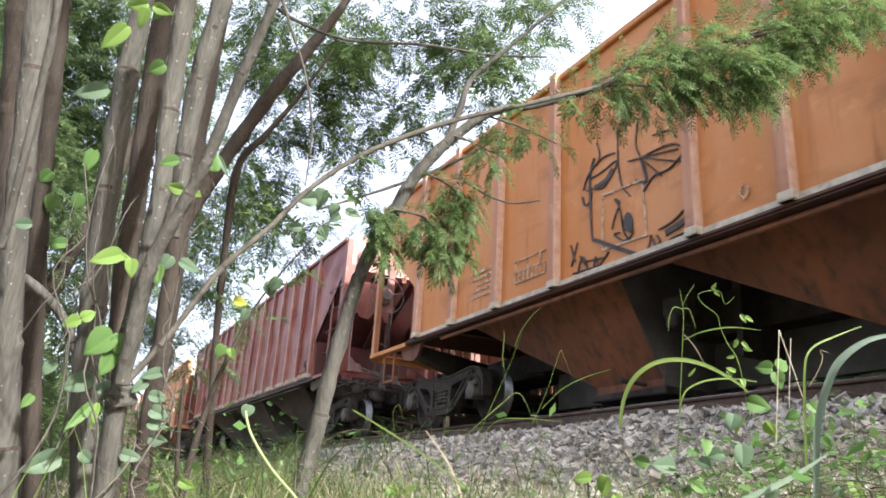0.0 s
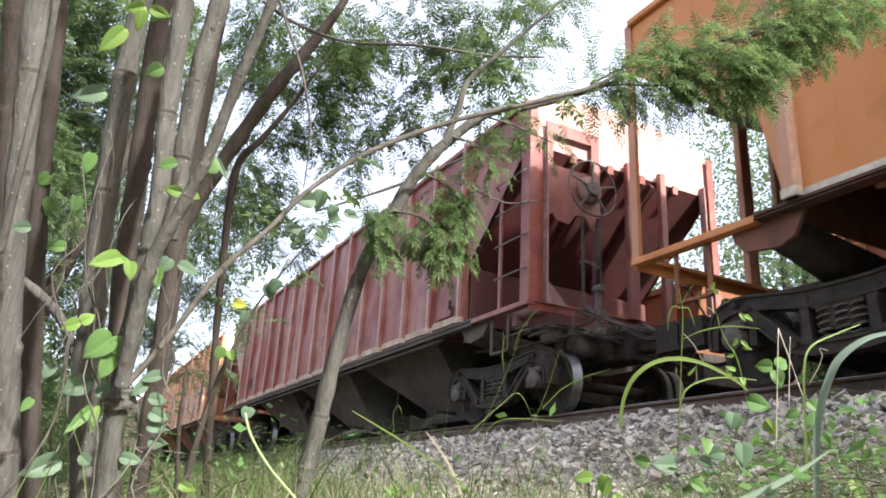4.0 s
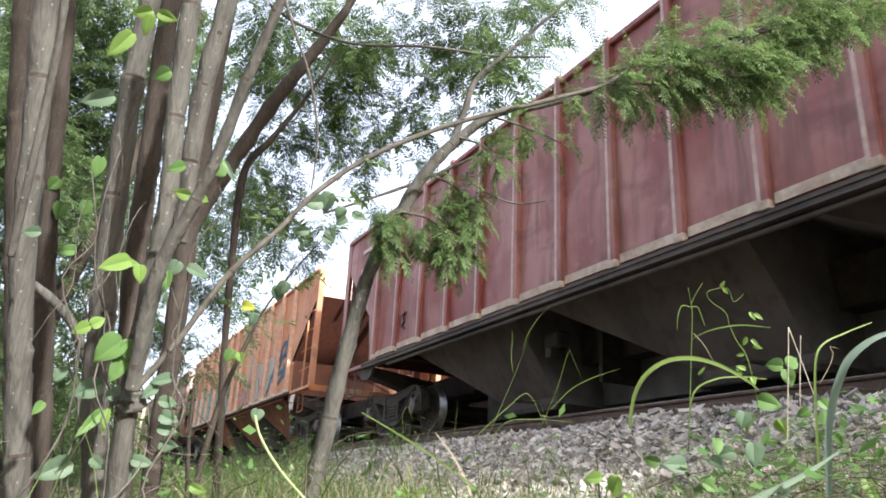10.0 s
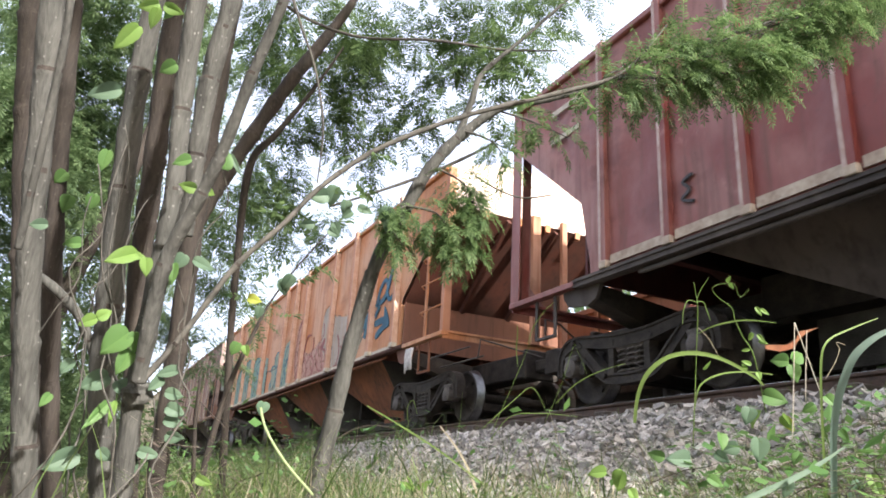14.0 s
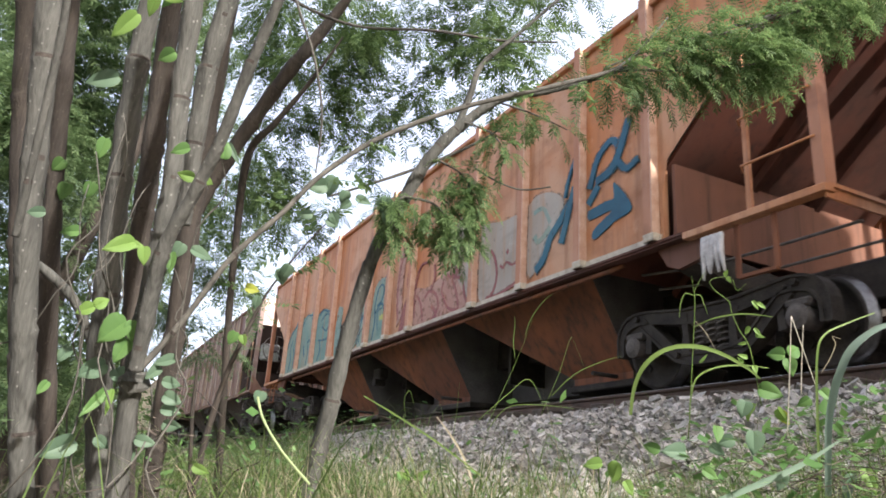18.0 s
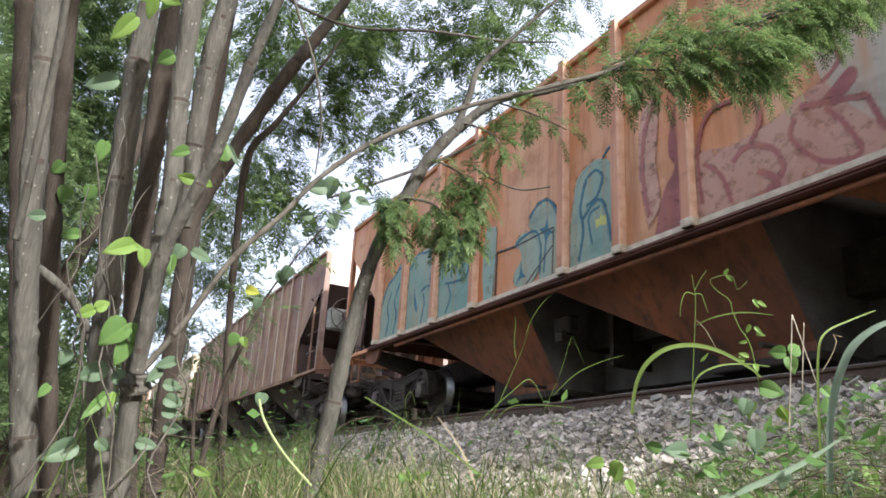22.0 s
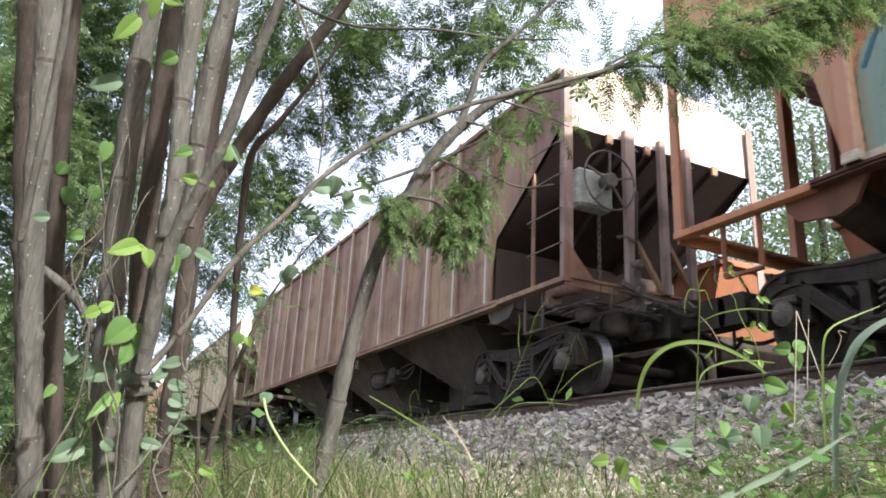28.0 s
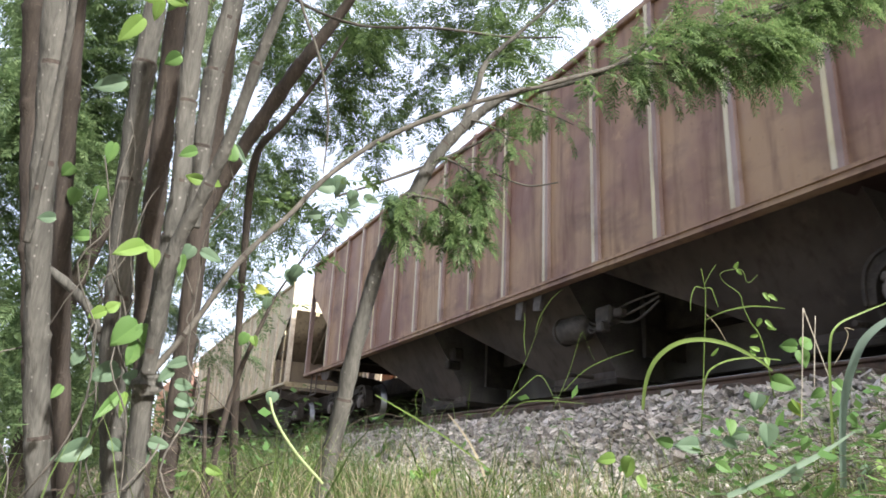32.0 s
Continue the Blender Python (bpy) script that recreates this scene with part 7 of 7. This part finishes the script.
def bars(w, x0, x1, z0, z1, rows, cols, material):
    """Rows of short bars in place of lettering that cannot be read."""
    for r in range(rows):
        for c in range(cols):
            a = x0 + (x1 - x0) * (c + random.uniform(0.05, 0.15)) / cols
            b = x0 + (x1 - x0) * (c + random.uniform(0.75, 0.95)) / cols
            z = z1 - (z1 - z0) * (r + 0.5) / rows
            if random.random() < 0.82:
                part("lettering", box(bmesh.new(), a, b, FACE_Y - 0.002, FACE_Y + 0.02, z - 0.2 * (z1 - z0) / rows, z + random.uniform(0.1, 0.24) * (z1 - z0) / rows), material, w)


def decorate():
    a = WAGONS[0][1]
    # black scrawl: a head with a cap and wings in a white frame
    scrawl = (
        ([(-2.5, 2.72), (-2.58, 2.47), (-2.55, 1.78), (-2.5, 1.7)], 0.026), ([(-2.7, 2.38), (-2.6, 2.55), (-2.36, 2.66), (-2.14, 2.64)], 0.016),
        ([(-2.72, 2.3), (-2.68, 2.19), (-2.6, 2.18), (-2.56, 2.29), (-2.64, 2.36)], 0.022), ([(-2.61, 2.38), (-2.37, 2.29), (-2.19, 2.39), (-2.11, 2.53), (-2.37, 2.49), (-2.6, 2.48)], 0.016),
        ([(-2.5, 2.34), (-2.3, 2.36), (-2.18, 2.46)], 0.05), ([(-2.08, 2.92), (-2.09, 2.6), (-2.08, 2.41), (-2.03, 2.19), (-1.91, 2.03)], 0.013),
        ([(-1.93, 2.45), (-1.73, 2.41), (-1.21, 2.3)], 0.014), ([(-1.73, 2.41), (-1.46, 2.41), (-1.24, 2.37), (-1.14, 2.24), (-1.33, 2.13), (-1.55, 2.13), (-1.71, 2.01)], 0.016),
        ([(-1.73, 2.4), (-1.66, 2.12), (-1.82, 2.18)], 0.03), ([(-1.7, 2.37), (-1.44, 2.09)], 0.011), ([(-1.7, 2.4), (-1.18, 2.15)], 0.011), ([(-1.75, 2.9), (-1.8, 2.6), (-1.73, 2.41)], 0.012),
        ([(-1.55, 2.6), (-1.3, 2.55), (-1.22, 2.44)], 0.011), ([(-2.45, 2.9), (-2.4, 2.72), (-2.46, 2.6)], 0.011), ([(-2.21, 1.74), (-2.17, 1.85), (-2.08, 2.01), (-2.16, 2.08), (-2.08, 1.95), (-2.03, 1.68), (-1.97, 1.57)], 0.012),
        ([(-2.09, 1.67), (-2.17, 1.66), (-2.01, 1.55), (-1.89, 1.61), (-1.92, 1.77), (-1.97, 1.84)], 0.016), ([(-1.62, 1.5), (-1.66, 1.38), (-1.75, 1.32)], 0.016),
        ([(-1.51, 1.52), (-1.3, 1.56), (-1.12, 1.65)], 0.016), ([(-1.13, 1.74), (-1.09, 1.41), (-1.21, 1.39), (-1.34, 1.38), (-1.49, 1.3), (-1.32, 1.29), (-1.11, 1.36)], 0.016), ([(-1.42, 1.46), (-1.25, 1.49), (-1.14, 1.52)], 0.06), ([(-1.13, 1.72), (-1.12, 1.45)], 0.04),
        ([(-1.59, 1.45), (-1.56, 1.36), (-1.5, 1.4), (-1.54, 1.47)], 0.018), ([(-2.94, 1.76), (-2.86, 1.54)], 0.014), ([(-2.81, 1.76), (-2.93, 1.49)], 0.014), ([(-2.77, 1.58), (-2.58, 1.32)], 0.014), ([(-2.82, 1.36), (-2.72, 1.56), (-2.6, 1.34)], 0.014),
        ([(-2.67, 1.49), (-2.31, 1.45)], 0.014), ([(-2.54, 1.32), (-2.49, 1.5), (-2.45, 1.33)], 0.014), ([(-2.45, 1.36), (-2.27, 1.5)], 0.014), ([(-2.9, 1.4), (-2.4, 1.38)], 0.012))
    for k, (pts, wd) in enumerate(scrawl):
        stroke(a, pts, wd, M_INK, "thin black sprayed line" if k == 0 else "")
    stroke(a, [(-2.5, 1.7), (-2.2, 1.54), (-1.86, 1.36)], 0.045, M_INK)
    patch(a, [(-1.99, 1.66), (-1.93, 1.62), (-1.88, 1.68), (-1.9, 1.8), (-1.96, 1.86), (-2.02, 1.78)], M_INK, "", 0.002)
    for p, q in (((-2.35, 2.19), (-1.72, 2.15)), ((-1.72, 2.15), (-1.68, 1.52)), ((-1.68, 1.52), (-2.37, 1.54)), ((-2.37, 1.54), (-2.35, 2.19))):
        stroke(a, [p, q], 0.018, M_WHITE_PAINT, "", False)
    bars(a, -5.3, -4.62, 1.55, 2.0, 5, 4, M_WHITE_PAINT)
    for z, x0, x1 in ((1.85, -4.12, -3.45), (1.56, -4.12, -3.45), (1.7, -4.1, -3.5)):
        stroke(a, [(x0, z), (x1, z)], 0.014, M_WHITE_PAINT, "", False)
    for k in range(8):
        stroke(a, [(-4.12 + 0.095 * k, 1.57), (-4.12 + 0.095 * k, 1.69 if k % 3 else 1.85)], 0.012, M_WHITE_PAINT, "", False)
    stroke(a, [(-0.46, 1.64), (-0.42, 1.58), (-0.46, 1.5), (-0.51, 1.57), (-0.46, 1.64)], 0.02, M_WHITE_PAINT)
    c = WAGONS[2][1]
    # teal letters towards the tail, one field between two stakes
    patch(c, [(-6.86, 1.33), (-6.4, 1.32), (-5.86, 1.33), (-5.84, 2.0), (-5.9, 2.6), (-6.1, 2.66), (-6.34, 2.5), (-6.6, 2.42), (-6.84, 2.1)], M_TEAL, "washed-out teal spray field")
    patch(c, [(-5.65, 1.33), (-5.0, 1.32), (-4.62, 1.33), (-4.6, 2.62), (-5.0, 2.67), (-5.46, 2.66), (-5.64, 2.5)], M_TEAL)
    patch(c, [(-4.42, 1.33), (-3.9, 1.32), (-3.31, 1.33), (-3.3, 2.3), (-3.34, 2.46), (-3.66, 2.53), (-3.93, 2.6), (-4.25, 2.56), (-4.42, 2.4)], M_TEAL)
    patch(c, [(-2.96, 1.34), (-2.74, 1.34), (-2.67, 2.3), (-2.77, 2.42), (-2.93, 2.42), (-3.02, 1.9)], M_TEAL_LIGHT)
    patch(c, [(-2.19, 1.98), (-2.0, 2.09), (-1.77, 2.06), (-1.58, 1.82), (-1.56, 1.58), (-1.68, 1.42), (-1.85, 1.36), (-2.13, 1.41), (-2.14, 1.6), (-1.98, 1.74), (-2.05, 1.9)], M_TEAL)
    patch(c, [(-1.84, 2.18), (-1.68, 2.37), (-1.46, 2.39), (-1.23, 2.23), (-1.13, 2.0), (-1.12, 1.7), (-1.12, 1.34), (-1.44, 1.33), (-1.56, 1.35), (-1.55, 1.67), (-1.62, 1.91), (-1.77, 2.09)], M_TEAL, "", 0.0005)
    patch(c, [(-0.92, 1.34), (-0.5, 1.33), (-0.1, 1.34), (-0.09, 1.95), (-0.14, 2.4), (-0.32, 2.55), (-0.55, 2.56), (-0.78, 2.44), (-0.86, 2.15), (-0.9, 1.9)], M_TEAL)
    for pts, wd in (([(-1.99, 1.74), (-1.96, 1.57), (-1.88, 1.48), (-2.0, 1.48), (-2.11, 1.42), (-2.02, 1.55)], 0), ([(-1.4, 2.18), (-1.37, 2.0), (-1.27, 1.92), (-1.38, 1.89), (-1.43, 1.76), (-1.46, 1.93), (-1.57, 2.04), (-1.45, 2.04)], 0), ([(-3.57, 2.42), (-3.27, 2.42), (-3.5, 2.16)], 0), ([(-5.4, 2.1), (-5.3, 1.9), (-5.2, 1.6), (-5.34, 1.75)], 0)):
        patch(c, pts, M_TEAL_DARK, "", 0.0018)
    for pts, wd in (([(-2.13, 1.98), (-1.92, 2.05), (-1.66, 2.04), (-1.54, 1.82), (-1.54, 1.62)], 0.03), ([(-1.43, 1.82), (-1.46, 1.44)], 0.025), ([(-1.81, 2.27), (-1.62, 2.39), (-1.41, 2.4), (-1.23, 2.23), (-1.14, 1.99)], 0.035), ([(-1.55, 1.67), (-1.55, 1.43)], 0.025),
                    ([(-4.09, 2.33), (-3.84, 2.44), (-3.57, 2.4), (-3.5, 2.17), (-3.68, 2.04), (-4.0, 2.19)], 0.028), ([(-4.2, 1.89), (-3.87, 1.85), (-3.51, 1.86), (-3.42, 2.08), (-3.34, 2.25)], 0.03), ([(-4.3, 2.5), (-4.0, 2.58), (-3.7, 2.5), (-3.4, 2.45)], 0.035), ([(-4.15, 1.4), (-4.0, 1.65), (-4.1, 1.85)], 0.028),
                    ([(-5.6, 2.45), (-5.3, 2.66), (-5.0, 2.62), (-4.68, 2.6)], 0.035), ([(-4.89, 2.55), (-4.72, 2.34), (-4.77, 2.07), (-4.66, 2.02)], 0.03), ([(-5.1, 1.95), (-4.9, 2.0), (-4.68, 1.96)], 0.03), ([(-5.05, 1.4), (-4.95, 1.7), (-5.0, 1.9)], 0.028),
                    ([(-6.8, 2.05), (-6.6, 2.38), (-6.34, 2.46), (-6.1, 2.6), (-5.92, 2.5)], 0.035), ([(-6.55, 1.4), (-6.45, 1.7), (-6.55, 1.95), (-6.4, 2.2)], 0.03), ([(-6.2, 1.4), (-6.12, 1.75), (-6.25, 2.0), (-6.05, 2.3)], 0.03),
                    ([(-0.75, 1.4), (-0.66, 1.78), (-0.72, 2.05), (-0.6, 2.4)], 0.035), ([(-0.6, 2.05), (-0.42, 2.1), (-0.3, 2.3), (-0.42, 2.44), (-0.58, 2.4)], 0.03), ([(-0.66, 1.9), (-0.45, 2.05), (-0.28, 1.98), (-0.16, 1.5)], 0.035), ([(-0.5, 1.55), (-0.56, 1.9), (-0.36, 1.97)], 0.025), ([(-0.3, 2.55), (-0.14, 2.65), (-0.1, 2.45)], 0.025)):
        stroke(c, pts, wd, M_TEAL_DARK)
    for pts, wd in (([(-5.37, 2.26), (-5.44, 2.6), (-5.19, 2.62), (-5.04, 2.46), (-5.04, 2.08), (-5.24, 1.92)], 0.02), ([(-5.36, 1.99), (-5.21, 1.69), (-5.23, 1.36)], 0.02), ([(-4.78, 1.89), (-4.66, 1.67), (-4.66, 1.42)], 0.018), ([(-4.0, 2.09), (-3.96, 2.35), (-3.85, 2.3), (-3.85, 2.1)], 0.018), ([(-4.05, 1.78), (-3.88, 1.7), (-3.82, 1.42)], 0.018),
                    ([(-6.7, 1.5), (-6.68, 1.95), (-6.55, 2.2)], 0.02), ([(-6.3, 1.45), (-6.28, 1.9), (-6.12, 2.3)], 0.018), ([(-0.84, 2.05), (-0.76, 2.4), (-0.55, 2.54), (-0.32, 2.5)], 0.022), ([(-1.77, 2.2), (-1.7, 2.28), (-1.6, 2.3)], 0.04), ([(-3.7, 1.6), (-3.5, 1.66), (-3.4, 1.74)], 0.05)):
        stroke(c, pts, wd, M_TEAL_LIGHT)
    blob(c, -0.42, -0.26, 1.72, 1.94, M_YELLOW, 0.002)
    for p, q in (((-2.63, 2.0), (-2.65, 1.35)), ((-2.65, 1.36), (-1.28, 1.35)), ((-1.28, 1.34), (-1.26, 1.99)), ((-1.26, 1.98), (-2.19, 1.96)), ((-2.19, 1.97), (-2.63, 2.0)), ((-1.29, 1.74), (-1.88, 1.36))):
        stroke(c, [p, q], 0.022, M_INK, "", False)
    # faded pink and purple bubble letters
    patch(c, [(0.5, 1.34), (0.75, 1.33), (0.94, 1.34), (0.94, 2.7), (0.8, 2.5), (0.74, 2.2), (0.82, 2.0), (0.66, 1.8)], M_PURPLE)
    patch(c, [(0.42, 1.5), (0.6, 1.7), (0.55, 2.2), (0.62, 2.8), (0.4, 2.85), (0.3, 2.2)], M_PINK)
    stroke(c, [(0.44, 1.6), (0.36, 2.1), (0.42, 2.6), (0.66, 2.95)], 0.05, M_PURPLE)
    patch(c, [(1.12, 1.34), (1.48, 1.34), (1.9, 1.34), (2.38, 1.33), (3.13, 1.34), (3.13, 1.72), (2.84, 1.9), (2.5, 2.12), (2.26, 2.1), (2.0, 2.0), (1.53, 1.95), (1.12, 2.0)], M_PINK, "", 0.0004)
    patch(c, [(2.51, 2.67), (2.7, 2.84), (3.12, 2.75), (3.13, 1.5), (2.99, 1.52), (2.67, 1.87), (2.45, 2.28)], M_GREY_SPRAY, "", 0.001)
    patch(c, [(3.36, 2.55), (3.99, 2.42), (4.42, 2.34), (4.42, 1.59), (4.33, 1.45), (4.09, 1.39), (3.84, 1.36), (3.36, 1.42)], M_GREY_SPRAY)
    patch(c, [(4.62, 2.46), (4.83, 2.53), (5.13, 2.47), (5.36, 2.31), (5.36, 2.09), (5.21, 1.97), (5.04, 1.75), (4.87, 1.57), (4.62, 1.5)], M_GREY_SPRAY)
    patch(c, [(2.44, 1.95), (2.72, 2.15), (2.78, 2.03), (2.58, 1.89)], M_PURPLE, "", 0.002)
    for pts, wd in (([(4.42, 1.61), (4.36, 1.46), (4.15, 1.41), (3.9, 1.37), (3.58, 1.39)], 0.045), ([(3.66, 2.07), (3.78, 1.93), (3.85, 1.7), (3.82, 1.52), (3.71, 1.4), (3.57, 1.36)], 0.045), ([(3.94, 1.78), (4.01, 1.73), (4.1, 1.79), (4.24, 1.72), (4.36, 1.75), (4.4, 1.87)], 0.032), ([(4.1, 1.96), (4.14, 1.91)], 0.05),
                    ([(2.58, 2.52), (2.66, 2.27), (2.49, 2.13)], 0.035), ([(2.26, 2.01), (2.84, 1.85)], 0.05), ([(2.21, 1.93), (2.16, 1.77), (2.34, 1.52), (2.52, 1.41), (2.74, 1.41), (2.64, 1.69), (2.49, 1.9)], 0.04), ([(2.84, 1.85), (2.95, 1.53), (3.1, 1.36)], 0.05), ([(1.54, 1.78), (1.7, 1.87), (1.96, 1.76), (2.06, 1.53), (1.91, 1.4), (1.75, 1.36)], 0.05),
                    ([(1.8, 1.6), (1.96, 1.49), (2.0, 1.38)], 0.06), ([(1.83, 2.3), (1.86, 2.07), (1.75, 1.89)], 0.04), ([(1.16, 1.5), (1.14, 2.1), (1.3, 2.4), (1.59, 2.4)], 0.035), ([(1.2, 1.9), (1.4, 1.7), (1.5, 1.4)], 0.04)):
        stroke(c, pts, wd, M_PURPLE)
    stroke(c, [(4.75, 2.3), (4.96, 2.3), (5.12, 2.06)], 0.06, M_TEAL_LIGHT)
    stroke(c, [(4.77, 1.98), (4.86, 1.88), (5.04, 1.95), (5.12, 2.01)], 0.07, M_TEAL)
    # blue arrows near the head end
    patch(c, [(5.88, 1.98), (6.2, 2.0), (6.33, 2.0), (6.34, 2.18), (6.62, 1.8), (6.35, 1.72), (6.0, 1.6), (5.98, 1.72), (6.3, 1.86), (5.9, 1.86)], M_TEAL_DARK)
    for pts, wd in (([(5.9, 2.25), (6.05, 2.58), (6.3, 2.72), (6.42, 2.55), (6.28, 2.35)], 0.085), ([(6.02, 2.3), (6.35, 2.4), (6.6, 2.88)], 0.10), ([(6.38, 2.46), (6.54, 2.28), (6.74, 2.33)], 0.075), ([(5.88, 2.06), (6.06, 2.24)], 0.09),
                    ([(4.8, 1.5), (4.98, 1.62), (5.12, 1.86), (5.3, 2.0), (5.52, 2.2)], 0.11), ([(5.35, 1.72), (5.5, 2.1), (5.62, 2.38)], 0.10), ([(5.42, 2.3), (5.48, 2.5), (5.62, 2.75)], 0.05)):
        stroke(c, pts, wd, M_TEAL_DARK)
    rag = []
    for k in range(5):
        x = 7.62 + 0.05 * k
        rag.append(spline([(x, -HALF_W - 0.02, SILL - 0.12, 0.03), (x + 0.02, -HALF_W - 0.05, SILL - 0.28, 0.028), (x + random.uniform(-0.03, 0.05), -HALF_W - 0.04, SILL - 0.42 - random.uniform(0, 0.12), 0.012)], 3))
    bm = bmesh.new()
    for pts in rag:
        rod(bm, pts, 0.02, 6)
    part("rag", bm, M_CLOTH, c, "torn pale rag caught on the frame")
    b = WAGONS[1][1]
    stroke(b, [(-5.45, 1.95), (-5.58, 1.9), (-5.5, 1.8), (-5.6, 1.72), (-5.45, 1.66)], 0.03, M_INK)
    clip = part("placard_holder", box(bmesh.new(), 6.28, 6.72, FACE_Y - 0.02, FACE_Y + 0.02, 1.46, 1.62, 0.006), PAINT_RED, b, "small bent steel card holder")
    part("hook", box(bmesh.new(), 6.68, 6.74, FACE_Y - 0.05, FACE_Y - 0.02, 1.56, 1.7, 0.006), M_STEEL, clip)
    bars(b, -7.9, -7.15, 3.2, 3.8, 3, 1, M_CREAM)


decorate()


# ---- what moves ----
TRAVEL = [-0.45, 1.27, 3.04, 4.80, 6.55, 8.22, 9.89, 11.58, 13.31, 15.02, 16.68, 18.33, 19.98, 21.65, 23.32, 25.02, 26.71, 28.38, 30.04, 31.69, 33.32, 34.91, 36.49, 38.04, 39.61, 41.25, 42.87, 44.49, 46.10, 47.71, 49.32, 50.93, 52.54]


def travel(t):
    """Way of the train in metres at t seconds."""
    i = min(int(t), 31)
    f = t - i
    a, b, c, d = TRAVEL[max(i - 1, 0)], TRAVEL[i], TRAVEL[i + 1], TRAVEL[min(i + 2, 32)]
    return 0.5 * (2 * b + (c - a) * f + (2 * a - 5 * b + 4 * c - d) * f * f + (3 * b - a - 3 * c + d) * f ** 3) if 0 < i < 31 else b + (c - b) * f


def motions():
    for x, w in WAGONS:
        walk(w, [(t, pose(x + travel(t), TRACK_Y, RAIL_Z)) for t in range(33)])
    for w in WHEELS:
        at = w.location.copy()
        rows = []
        for k in range(108):
            t = min(k * 0.3, SECONDS)
            rows.append((t, pose(at.x, at.y, at.z, 0, math.degrees(travel(t) / 0.42), 0)))
        walk(w, rows)


motions()
